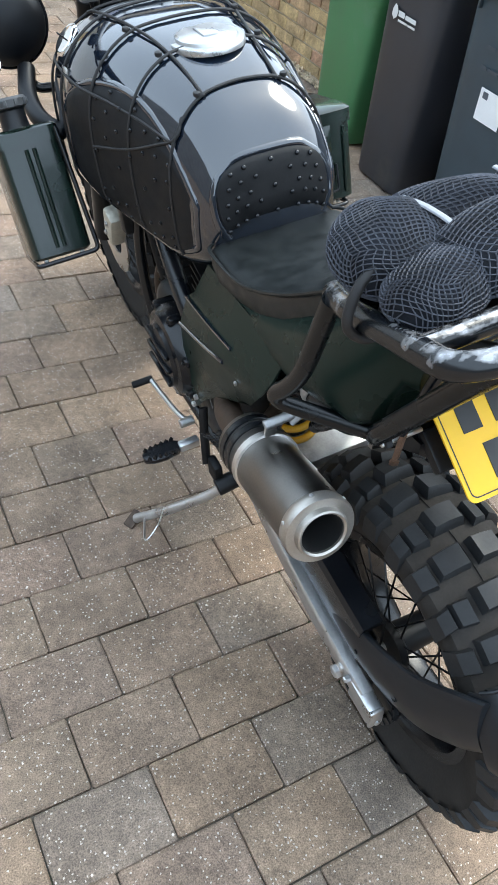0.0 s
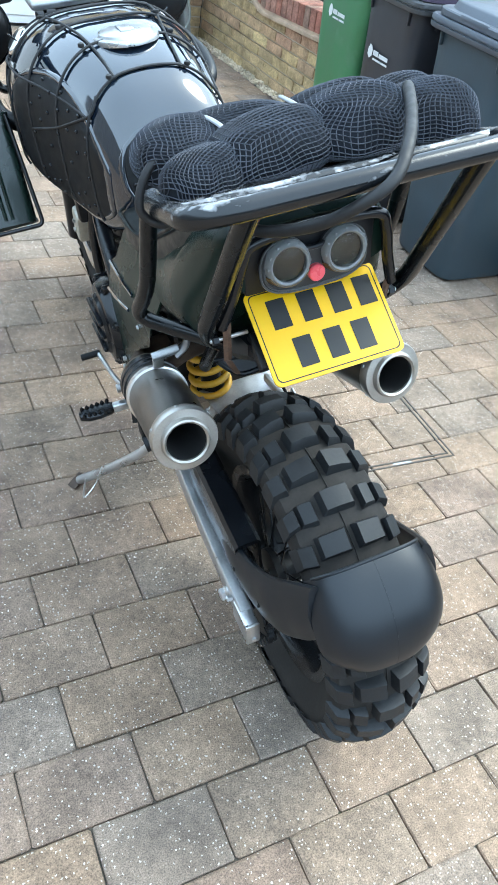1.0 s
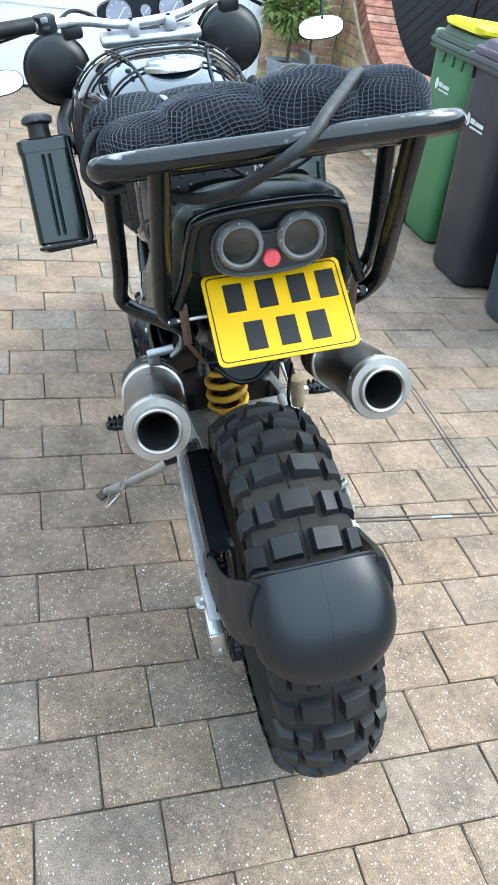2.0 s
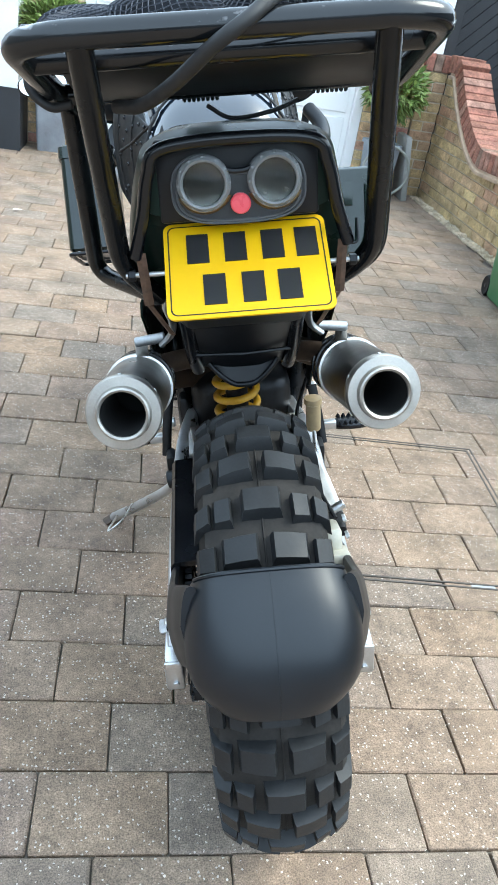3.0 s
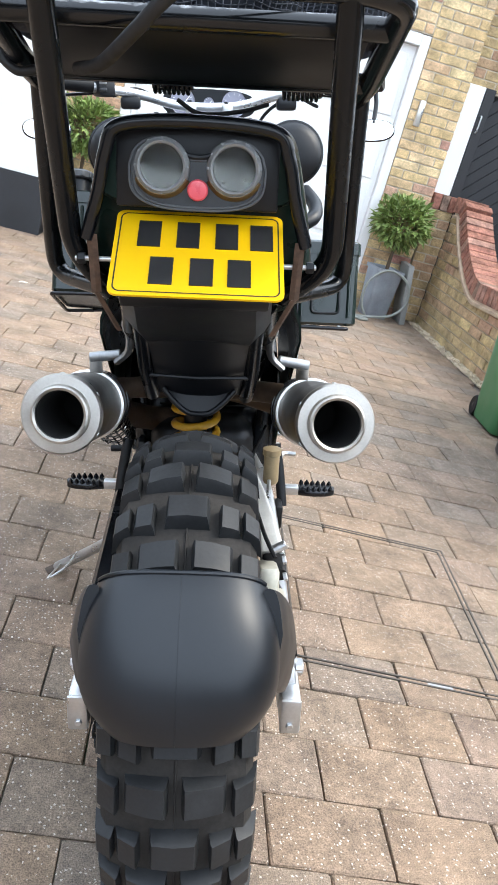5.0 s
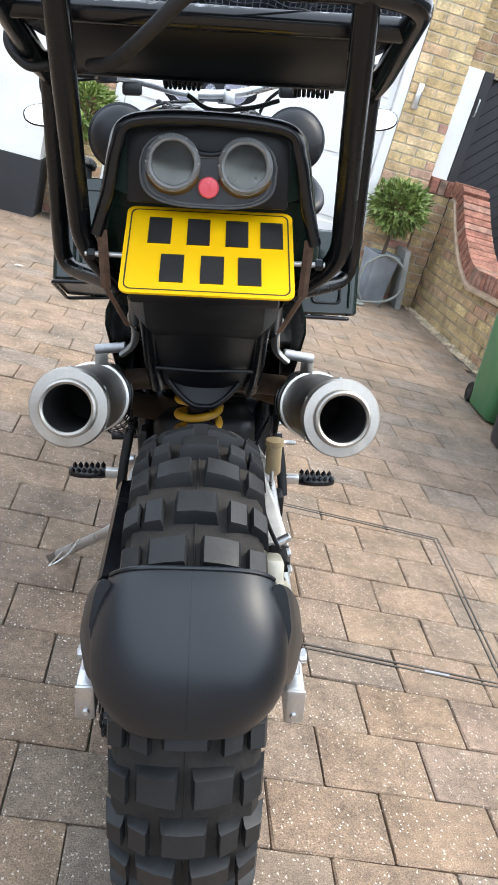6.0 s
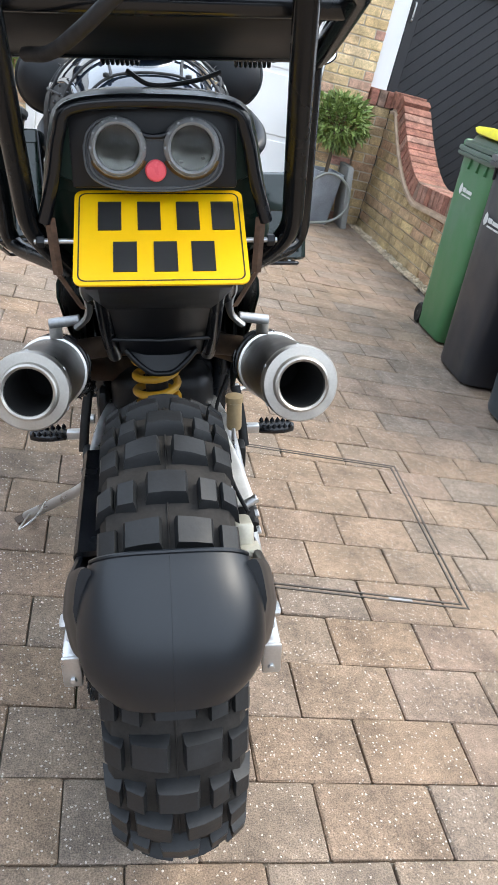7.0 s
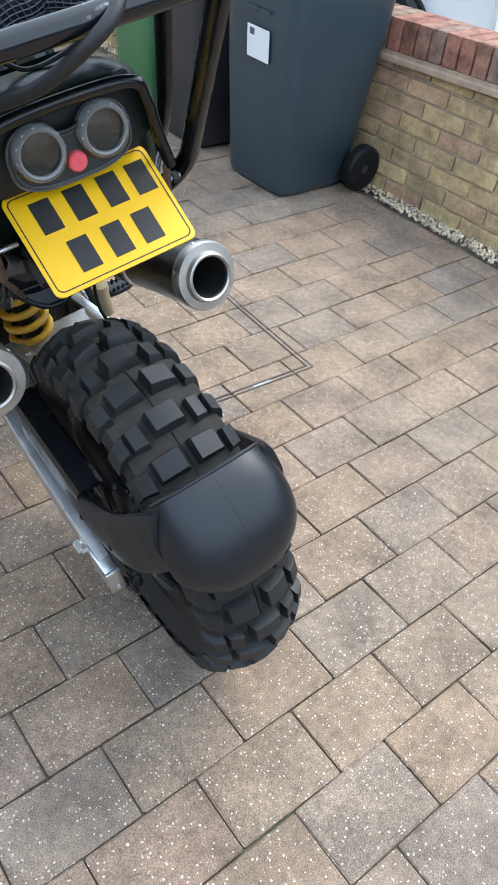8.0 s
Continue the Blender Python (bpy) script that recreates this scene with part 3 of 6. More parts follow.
def recessed_cover():
    """A steel-edged access cover with setts laid in its tray."""
    c = thing("access_cover", "steel-framed recessed access cover filled with setts in the drive", "access cover", Matrix.Translation((0.93, 0.99, 0.0)) @ pose(0, 0, 0, 0, 0, -10))
    for dx, dy, lx, ly in ((0, -0.365, 0.57, 0.005), (0, 0.365, 0.57, 0.005), (-0.285, 0, 0.005, 0.735), (0.285, 0, 0.005, 0.735)):
        part("tray_edge", box((lx, ly, 0.03), (dx, dy, -0.0125)), COVER_STEEL, c, smooth=False)
    for dx, dy, lx, ly in ((0, -0.38, 0.605, 0.005), (0, 0.38, 0.605, 0.005), (-0.302, 0, 0.005, 0.765), (0.302, 0, 0.005, 0.765)):
        part("frame_edge", box((lx, ly, 0.03), (dx, dy, -0.013)), COVER_STEEL, c, smooth=False)
    part("key_slot", box((0.07, 0.014, 0.008), (0.1, -0.373, -0.003), 0.002), DULL_ZINC, c, "worn lifting slot", False)


COVER_STEEL = material("weathered_cover_steel", (0.075, 0.064, 0.054), 0.8, 0.1, var=0.3, scale=20, bump=0.2)
recessed_cover()

# ---- the motorcycle, leaning on its side stand: x right, y forward, z up, rear axle over the origin ----
YAW_B, LEAN_B = radians(-9.5), radians(12.0)
BR = Vector((math.cos(LEAN_B) * math.cos(YAW_B), math.cos(LEAN_B) * math.sin(YAW_B), math.sin(LEAN_B)))
BF = Vector((-math.sin(YAW_B), math.cos(YAW_B), 0))
BU = BR.cross(BF)
BO = BR * 0.2044 + BF * 0.215
BIKE = Matrix(((BR.x, BF.x, BU.x, BO.x), (BR.y, BF.y, BU.y, BO.y), (BR.z, BF.z, BU.z, BO.z), (0, 0, 0, 1)))
bike = thing("motorcycle", "black custom adventure motorcycle with knobbly tyres, leaning on its side stand", "motorcycle", BIKE)


def cyl(a, b, r, seg=20, bevel=0.0):
    """A rod from a to b, with softened ends."""
    n = (Vector(b) - Vector(a)).length
    e = bevel or min(r * 0.15, 0.002)
    return lathe([(0, 0), (r - e, 0), (r, e), (r, n - e), (r - e, n), (0, n)], along(a, b), seg)


def bolt(parent, a, d, r=0.006, h=0.005, mat=None):
    a, d = Vector(a), Vector(d).normalized()
    return part("bolt", lathe([(0, 0), (r, 0), (r, h * 0.8), (r * 0.8, h), (0, h)], along(a, a + d), 6), mat or ALU, parent, smooth=False)


# -- rear wheel --
AXLE = Vector((0, 0, 0.325))


def tread_r(x):
    return 0.372 - 4.0 * x * x


def tread_block(name, x0, x1, half, skew=0.0, lift=0.0):
    """One knob at the top of the wheel, from x0 to x1, half its length round the tyre."""
    bm = bmesh.new()
    rows = []
    for inset, dr in ((-0.004, -0.03), (0.0, -0.0045), (0.0022, 0.0)):
        ring = []
        for x, s in ((x0 + inset, -1), ((x0 + x1) / 2, -1), (x1 - inset, -1), (x1 - inset, 1), ((x0 + x1) / 2, 1), (x0 + inset, 1)):
            r = tread_r(x) + dr + lift
            a = (s * (half - inset) + skew * (x - (x0 + x1) / 2)) / 0.37
            ring.append(bm.verts.new((x, r * math.sin(a), r * math.cos(a))))
        rows.append(ring)
    for a, b in zip(rows, rows[1:]):
        for k in range(6):
            bm.faces.new((a[k], a[(k + 1) % 6], b[(k + 1) % 6], b[k]))
    t = rows[-1]
    bm.faces.new((t[0], t[1], t[4], t[5]))
    bm.faces.new((t[1], t[2], t[3], t[4]))
    bmesh.ops.recalc_face_normals(bm, faces=bm.faces)
    me = bpy.data.meshes.new(name)
    bm.to_mesh(me)
    bm.free()
    me.polygons.foreach_set("use_smooth", [True] * len(me.polygons))
    me.set_sharp_from_angle(angle=radians(25))
    me.materials.append(TYRE)
    return me


def tyre_profile(r0, w):
    return [(0.228, -0.062 * w), (0.25, -0.075 * w), (0.285, -0.094 * w), (0.315, -0.098 * w), (0.332, -0.088 * w), (0.342, -0.06 * w), (0.348, -0.025 * w), (0.349, 0.0), (0.348, 0.025 * w), (0.342, 0.06 * w), (0.332, 0.088 * w), (0.315, 0.098 * w), (0.285, 0.094 * w), (0.25, 0.075 * w), (0.228, 0.062 * w)]


def wheel(name, centre, w, spokes, label):
    hub_m = Matrix.Translation(centre) @ pose(0, 0, 0, 0, 90, 0)
    tyre = part(name + "_tyre", lathe(tyre_profile(0.35, w), hub_m, 96, True), CARCASS, bike, label)
    part("mould_line", lathe([(0.3485, -0.0016), (0.3515, -0.0008), (0.3515, 0.0008), (0.3485, 0.0016)], hub_m, 96, True), CARCASS, tyre)
    rim = part(name + "_rim", lathe([(0.205, -0.05 * w), (0.215, -0.066 * w), (0.236, -0.068 * w), (0.236, -0.06 * w), (0.222, -0.055 * w), (0.222, 0.055 * w), (0.236, 0.06 * w), (0.236, 0.068 * w), (0.215, 0.066 * w), (0.205, 0.05 * w)], hub_m, 72, True), SATIN_BLACK, bike)
    part(name + "_hub", lathe([(0.012, -0.075), (0.055, -0.07), (0.055, -0.055), (0.035, -0.045), (0.032, 0.045), (0.055, 0.055), (0.055, 0.07), (0.012, 0.075)], hub_m, 32), MATT_BLACK, bike)
    for k in range(spokes):
        a = 2 * math.pi * k / spokes
        s = 1 if k % 2 else -1
        tw = 0.42 * (1 if (k // 2) % 2 else -1)
        p = Vector(centre) + Vector((s * 0.058, 0.05 * math.sin(a + tw), 0.05 * math.cos(a + tw)))
        q = Vector(centre) + Vector((s * 0.012, 0.209 * math.sin(a), 0.209 * math.cos(a)))
        part("spoke", tube([p, q], 0.0021, 5), SATIN_BLACK, rim)
    return tyre


rear_tyre = wheel("rear", AXLE, 0.93, 36, "fat knobbly black off-road tyre")
CENTRE, MID = tread_block("tread_block", -0.0285, 0.0285, 0.02), [tread_block("tread_block", s * 0.0595 - 0.0135, s * 0.0595 + 0.0135, 0.0205, s * 0.12) for s in (-1, 1)]
PAIR = [tread_block("tread_block", s * 0.0365 - 0.0255, s * 0.0365 + 0.0255, 0.02) for s in (-1, 1)]
EDGE_A = [tread_block("tread_block", s * 0.0905 - 0.0115, s * 0.0905 + 0.0115, 0.018, -s * 0.2, 0.006) for s in (-1, 1)]
EDGE_B = [tread_block("tread_block", s * 0.0865 - 0.0135, s * 0.0865 + 0.0135, 0.02, s * 0.15, 0.004) for s in (-1, 1)]


def lugs(tyre, centre, pairs, scale):
    for k in range(pairs):
        for half, kinds in ((0, ((CENTRE, 0), (MID[0], 1.2), (MID[1], 1.2), (EDGE_A[0], 1.5), (EDGE_A[1], 1.5))), (1, ((PAIR[0], 0), (PAIR[1], 0), (EDGE_B[0], 1), (EDGE_B[1], 1)))):
            for me, turn in kinds:
                a = 360 * (k + 0.5 * half) / pairs + turn
                o = new("tread_block", me)
                o.parent = tyre
                o.matrix_basis = Matrix.Translation(centre) @ pose(0, 0, 0, a + 20.0, 0, 0) @ Matrix.Diagonal((scale, 1, 1, 1))


lugs(rear_tyre, AXLE, 16, 0.93)
front_tyre = wheel("front", Vector((0, 1.6, 0.325)), 0.72, 36, "narrower knobbly black front tyre")
lugs(front_tyre, Vector((0, 1.6, 0.325)), 16, 0.72)

# -- sprocket, chain, brake --
part("rear_sprocket", lathe([(0.05, -0.004), (0.1, -0.004), (0.108, 0), (0.1, 0.004), (0.05, 0.004)], Matrix.Translation((-0.124, 0, 0.315)) @ pose(0, 0, 0, 0, 90, 0), 44, True), DARK_METAL, bike)


def chain():
    path, step = [], 0.0
    for k in range(19):
        a = radians(90 - 10 * k + 180 + 0)
        path.append((-0.124, 0.116 * math.cos(radians(90 + 10 * k)), 0.308 + 0.116 * math.sin(radians(90 + 10 * k))))
    path = [(-0.124, 0.6, 0.41), (-0.124, 0.3, 0.418)] + path + [(-0.124, 0.3, 0.23), (-0.124, 0.6, 0.33)]
    pts = [Vector(p) for p in path]
    links, carry = [], 0.0
    for a, b in zip(pts, pts[1:]):
        d, n = (b - a), (b - a).length
        while carry < n:
            links.append((a + d * (carry / n), math.degrees(math.atan2(d.z, d.y))))
            carry += 0.0165
        carry -= n
    bm = bmesh.new()
    for i, (p, ang) in enumerate(links):
        w = 0.021 if i % 2 else 0.014
        for s in (-1, 1):
            add_box(bm, (0.0025, 0.0185, 0.0125), (p.x + s * w / 2, p.y, p.z), 0, (ang, 0, 0))
        add_box(bm, (0.012, 0.008, 0.008), p, 0, (ang + 45, 0, 0))
    part("chain", bm, DARK_METAL, bike, smooth=False)


chain()
part("brake_disc", lathe([(0.07, -0.0025), (0.118, -0.0025), (0.118, 0.0025), (0.07, 0.0025)], Matrix.Translation((0.104, 0, 0.325)) @ pose(0, 0, 0, 0, 90, 0), 48, True), STEEL, bike)
caliper = part("brake_caliper", box((0.032, 0.07, 0.055), (0.122, 0.03, 0.462), 0.008, (-20, 0, 0)), CREAM_METAL, bike, "cream painted rear brake caliper")
part("caliper_body", box((0.034, 0.05, 0.03), (0.13, -0.012, 0.452), 0.005, (-20, 0, 0)), CREAM_METAL, caliper)
bolt(caliper, (0.145, 0.045, 0.49), (1, 0, 0.3), 0.007, 0.006)
bolt(caliper, (0.145, 0.015, 0.478), (1, 0, 0.3), 0.007, 0.006)
part("brake_hose", tube(spline([(0.132, 0.035, 0.5), (0.122, 0.06, 0.51), (0.112, 0.1, 0.52), (0.1, 0.2, 0.53), (0.1, 0.32, 0.54), (0.13, 0.4, 0.58)], 6), 0.0036, 8), RUBBER, bike)
part("banjo", cyl((0.125, 0.058, 0.497), (0.15, 0.062, 0.51), 0.008, 10), ALU, bike)
part("brake_reservoir", lathe([(0, 0), (0.014, 0), (0.016, 0.004), (0.016, 0.06), (0.019, 0.062), (0.019, 0.074), (0, 0.076)], along((0.147, 0.42, 0.447), (0.147, 0.425, 0.53)), 20), BOTTLE, bike, "tan brake fluid bottle")

# -- swingarm --
for s in (-1, 1):
    arm = bmesh.new()
    pts = spline([(s * 0.11, 0.6, 0.4), (s * 0.138, 0.46, 0.392), (s * 0.15, 0.3, 0.36), (s * 0.155, 0.1, 0.335), (s * 0.155, -0.07, 0.318)], 6)
    rings = []
    for i, p in enumerate(pts):
        w, h = 0.015, 0.04 - 0.014 * i / len(pts)
        rings.append([p + Vector((x, 0, z)) for x, z in superellipse(w, h, 5, 16)])
    arm.free()
    part("swingarm_leg", loft(rings), ALU, bike, "bare aluminium swingarm leg")
    end = part("axle_block", box((0.03, 0.07, 0.06), (s * 0.158, -0.068, 0.312), 0.006), ALU, bike)
    part("end_cap", box((0.031, 0.008, 0.062), (s * 0.158, -0.106, 0.312), 0.004), ALU, end)
    bolt(end, (s * 0.157, -0.11, 0.297), (0, -1, 0), 0.006, 0.004)
    bolt(end, (s * 0.174, 0.0, 0.318), (s, 0, 0), 0.014, 0.012)
    bolt(end, (s * 0.17, -0.03, 0.342), (s, 0, 0), 0.007, 0.012)
part("axle", cyl((-0.176, 0, 0.325), (0.176, 0, 0.325), 0.011), STEEL, bike)
part("swingarm_bridge", box((0.25, 0.1, 0.05), (0, 0.43, 0.42), 0.015, (8, 0, 0)), DULL_ZINC, bike)
part("swingarm_gusset", box((0.07, 0.15, 0.006), (-0.075, 0.35, 0.462), 0.002, (6, 8, 8)), DULL_ZINC, bike)
part("stay_plate", box((0.028, 0.13, 0.005), (-0.052, 0.33, 0.472), 0.0015, (6, 8, 12)), ALU, bike)
brace = [[Vector((x + dx, y, z + dz)) for dx, dz in superellipse(w, 0.011, 4, 20)] for x, y, z, w in ((0.1, 0.4, 0.492, 0.008), (0.104, 0.33, 0.497, 0.012), (0.112, 0.24, 0.497, 0.017), (0.121, 0.16, 0.492, 0.02), (0.129, 0.09, 0.482, 0.021), (0.131, 0.075, 0.478, 0.02))]
part("swingarm_brace", loft(brace), BRIGHT_ALU, bike, "bare bright aluminium swingarm brace")
part("brace_end", loft([[Vector((0.133 + dx, y, z + dz)) for dx, dz in superellipse(0.019, 0.0105, 4, 20)] for y, z in ((0.072, 0.476), (0.04, 0.466))]), RUBBER, bike)
part("brace_web", box((0.008, 0.3, 0.09), (0.128, 0.2, 0.43), 0.003, (6, 0, -4)), ALU, bike)
bolt(bike, (-0.045, 0.285, 0.473), (0, 0, 1), 0.006, 0.005)
bolt(bike, (-0.06, 0.37, 0.48), (0, 0, 1), 0.006, 0.005)

# chain guard: a long black channel over the upper chain run
guard = [[Vector((x, y, z + 0.11 * y)) for x, z in ((-0.15, 0.37), (-0.15, 0.468), (-0.143, 0.477), (-0.104, 0.479), (-0.096, 0.472), (-0.096, 0.38), (-0.101, 0.38), (-0.103, 0.468), (-0.142, 0.466), (-0.144, 0.37))] for y in (-0.015, 0.05, 0.12, 0.18, 0.25)]
part("chain_guard", loft(guard), SATIN_BLACK, bike, "glossy black chain guard")

# -- rear hugger: a bulging short mudguard on two arms --
def hugger():
    rings = []
    for i in range(15):
        t = i / 14
        a = radians(52.5 - 27.0 * t)
        r = 0.393 + 0.03 * math.sin(math.pi * (0.2 + 0.66 * t)) - 0.012 * t ** 6
        w = (0.104 + 0.012 * math.sin(math.pi * t)) * (1 - 0.22 * max(0.0, (t - 0.55) / 0.45) ** 2.8)
        ring = []
        for k in range(21):
            b = -1 + 2 * k / 20
            th = radians(82 * b)
            x = w * math.copysign(abs(math.sin(th)) ** 0.84, b) / math.sin(radians(82)) ** 0.84
            drop = 0.072 * (1 - math.cos(th)) ** (1.45 - 0.25 * t)
            rr = r - drop
            ring.append(Vector((x, -rr * math.cos(a), 0.325 + rr * math.sin(a))))
        rings.append(ring)
    bm = loft(rings, closed_ring=False)
    guard = part("rear_mudguard", thicken(bm, 0.004), HUGGER, bike, "satin black plastic rear hugger mudguard")
    part("mould_seam", tube([r[10] for r in rings], 0.0003, 6), HUGGER, guard)
    part("top_lip", tube(rings[0][2:19], 0.0032, 8), HUGGER, guard)
    return guard


mudguard = hugger()
for s in (-1, 1):
    outer = [(s * 0.128, 0.13, 0.385), (s * 0.142, 0.05, 0.4), (s * 0.146, -0.06, 0.428), (s * 0.14, -0.16, 0.482), (s * 0.122, -0.23, 0.543), (s * 0.108, -0.265, 0.58)]
    rings = []
    for i, p in enumerate(spline(outer, 5)):
        n = len(outer) * 5 - 5
        h = 0.016 + 0.043 * math.sin(math.pi * (0.04 + 0.66 * i / n))
        rings.append([p + Vector((x - s * 0.004 * abs(z) / 0.03, 0.35 * z, z)) for x, z in superellipse(0.011, h, 3, 20)])
    arm = part("mudguard_arm", loft(rings), HUGGER, mudguard, "black plastic hugger arm")
    # near-black block gives the vent hole's shade as colour; nothing is cut out
    part("vent_shade", box((0.004, 0.035, 0.022), (s * 0.1475, -0.12, 0.452), 0.006, (28, 0, s * 12)), SOOT_SHADE, arm)
    bolt(arm, (s * 0.155, -0.02, 0.417), (s, 0, 0), 0.005, 0.004, DARK_METAL)

# -- shock absorber --
shock = part("shock_body", cyl((-0.012, 0.47, 0.36), (-0.012, 0.49, 0.68), 0.024), DARK_METAL, bike)
coil = [Vector((-0.012 + 0.044 * math.cos(t), 0.478 + 0.044 * math.sin(t) + 0.0035 * t / 6.28, 0.425 + 0.034 * t / 6.28)) for t in [2 * math.pi * 6 * i / 130 for i in range(131)]]
part("spring", tube(coil, 0.0085, 10), SPRING_YELLOW, bike, "yellow painted coil spring")
for z in (0.415, 0.632):
    part("spring_seat", cyl((-0.012, 0.475, z - 0.006), (-0.012, 0.476, z + 0.006), 0.054), DARK_METAL, shock)

# -- exhausts --
for s in (-1, 1):
    a, b = Vector((s * 0.204 + 0.007, 0.062, 0.719)), Vector((s * 0.188, 0.345, 0.638))
    n = (b - a).length
    m = along(a, b)
    can = part("exhaust_can", lathe([(0.0, 0.2), (0.041, 0.2), (0.041, 0.004), (0.0575, 0.006), (0.0575, n - 0.01), (0.05, n), (0.03, n + 0.018), (0.0, n + 0.02)], m, 48), TITAN, bike, "grey titanium exhaust silencer")
    part("end_cap", lathe([(0.058, 0.02), (0.0595, 0.018), (0.0605, 0.002), (0.058, -0.003), (0.0445, -0.004), (0.0425, -0.013), (0.0395, -0.0145), (0.036, -0.012), (0.0352, 0.03)], m, 56, True), END_CAP, can, "polished steel end cap")
    part("outlet_pipe", lathe([(0.0348, -0.008), (0.0348, 0.16), (0.0, 0.16), (0.0, 0.162), (0.0356, 0.162), (0.0356, -0.008)], m, 40, True), SOOT_SHADE, can)
    for k in range(6):
        t = 2 * math.pi * k / 6 + 0.5
        p = m @ Vector((0.0585 * math.cos(t), 0.0585 * math.sin(t), 0.012))
        bolt(can, p, p - (m @ Vector((0, 0, 0.012))), 0.0036, 0.003)
    for h, mat in ((n - 0.055, SATIN_BLACK), (n - 0.03, SATIN_BLACK)):
        part("band", lathe([(0.057, h - 0.008), (0.0605, h - 0.007), (0.0605, h + 0.007), (0.057, h + 0.008)], m, 48, True), mat, can)
    part("clamp", lathe([(0.057, n - 0.1), (0.0615, n - 0.099), (0.0615, n - 0.085), (0.057, n - 0.084)], m, 48, True), STEEL, can)
    # hanger: cross bolt and forged hook up to the subframe
    part("hanger_bolt", cyl((s * 0.188, 0.268, 0.746), (s * 0.135, 0.263, 0.755), 0.009, 16), DULL_ZINC, can, "dull zinc hanger bolt")
    part("hanger_tab", box((0.022, 0.004, 0.045), (s * 0.178, 0.266, 0.722), 0.001, (8, 0, 0)), STEEL, can)
    part("hanger_hook", tube(spline([(s * 0.142, 0.262, 0.742), (s * 0.122, 0.258, 0.762), (s * 0.118, 0.254, 0.79), (s * 0.124, 0.25, 0.815), (s * 0.11, 0.246, 0.84)], 6), 0.0125, 12, flat=0.5), DULL_ZINC, bike, "cast aluminium hanger")
    pipe = spline([b, (s * 0.18, 0.4, 0.62), (s * 0.14, 0.47, 0.61), (s * 0.07, 0.5, 0.62), (0.0, 0.51, 0.625)] if s > 0 else [b, (s * 0.182, 0.42, 0.605), (s * 0.16, 0.5, 0.56), (s * 0.12, 0.58, 0.52), (s * 0.06, 0.62, 0.5)], 6)
    part("exhaust_pipe", tube(pipe, 0.027, 20), RUSTY, bike, "heat-stained exhaust pipe")
    part("link_pipe", tube(spline([(s * 0.17, 0.31, 0.675), (s * 0.1, 0.36, 0.665), (0, 0.38, 0.66)], 6), 0.02, 16), RUSTY, bike)


def heat_shield():
    """Perforated guard round the outside of the left pipe."""
    bm = bmesh.new()
    a, b = Vector((-0.197, 0.395, 0.613)), Vector((-0.186, 0.545, 0.51))
    m = along(a, b)
    n = (b - a).length
    for i in range(9):
        for k in range(10):
            t0, h0 = radians(150 + 17 * k), n * i / 9
            for dt, dh, wt, wh in ((0, 0, 17, 0.25), (0, 0, 4.5, 1.0)):
                pts = []
                for tt, hh in ((0, 0), (wt, 0), (wt, wh), (0, wh)):
                    t = t0 + radians(tt)
                    pts.append(bm.verts.new(m @ Vector((0.042 * math.cos(t), 0.042 * math.sin(t), h0 + hh * n / 9))))
                bm.faces.new(pts)
    return part("heat_shield", thicken(bm, 0.0015), SATIN_BLACK, bike, "perforated black heat shield", False)


heat_shield()

# -- frame and engine, mostly in shade --
for s in (-1, 1):
    part("subframe_tube", tube(rounded([(s * 0.105, 0.62, 0.6), (s * 0.115, 0.4, 0.74), (s * 0.112, 0.25, 0.8), (s * 0.1, 0.12, 0.88)], 0.05), 0.016), SATIN_BLACK, bike)
    part("frame_spar", tube(rounded([(s * 0.12, 0.6, 0.36), (s * 0.15, 0.64, 0.6), (s * 0.14, 0.82, 0.72), (s * 0.07, 1.2, 0.9)], 0.08), 0.02), SATIN_BLACK, bike)
    part("down_tube", tube(rounded([(s * 0.05, 1.22, 0.88), (s * 0.12, 1.14, 0.5), (s * 0.12, 1.05, 0.22), (s * 0.11, 0.62, 0.22), (s * 0.12, 0.6, 0.36)], 0.08), 0.015), SATIN_BLACK, bike)
    part("fork_leg", cyl((s * 0.095, 1.6, 0.33), (s * 0.095, 1.3, 1.08), 0.026), STEEL if s > 0 else DARK_METAL, bike)
    part("fork_slider", cyl((s * 0.095, 1.61, 0.3), (s * 0.095, 1.47, 0.66), 0.032), DARK_METAL, bike)
    part("fork_gaiter", cyl((s * 0.095, 1.46, 0.68), (s * 0.095, 1.37, 0.9), 0.034), RUBBER, bike)
    part("front_disc", lathe([(0.09, -0.0025), (0.15, -0.0025), (0.15, 0.0025), (0.09, 0.0025)], Matrix.Translation((s * 0.072, 1.6, 0.325)) @ pose(0, 0, 0, 0, 90, 0), 48, True), STEEL, bike)
    cal = part("front_caliper", box((0.05, 0.07, 0.11), (s * 0.09, 1.48, 0.4), 0.012, (18, 0, 0)), CREAM_METAL, bike, "bronze-gold front brake caliper")
    bolt(cal, (s * 0.116, 1.47, 0.42), (s, 0, 0), 0.008, 0.006)
    bolt(cal, (s * 0.116, 1.49, 0.38), (s, 0, 0), 0.008, 0.006)
part("front_mudguard", thicken(loft([[Vector((0.062 * math.cos(t), 1.6 + 0.4 * math.cos(a), 0.325 + (0.385 + 0.02 * math.sin(t)) * math.sin(a))) for t in [math.pi * k / 10 for k in range(11)]] for a in [radians(40 + 10 * i) for i in range(12)]], closed_ring=False), 0.003), MATT_BLACK, bike)
part("crankcase", box((0.27, 0.42, 0.27), (0, 0.82, 0.4), 0.05, None, 3), DARK_METAL, bike)
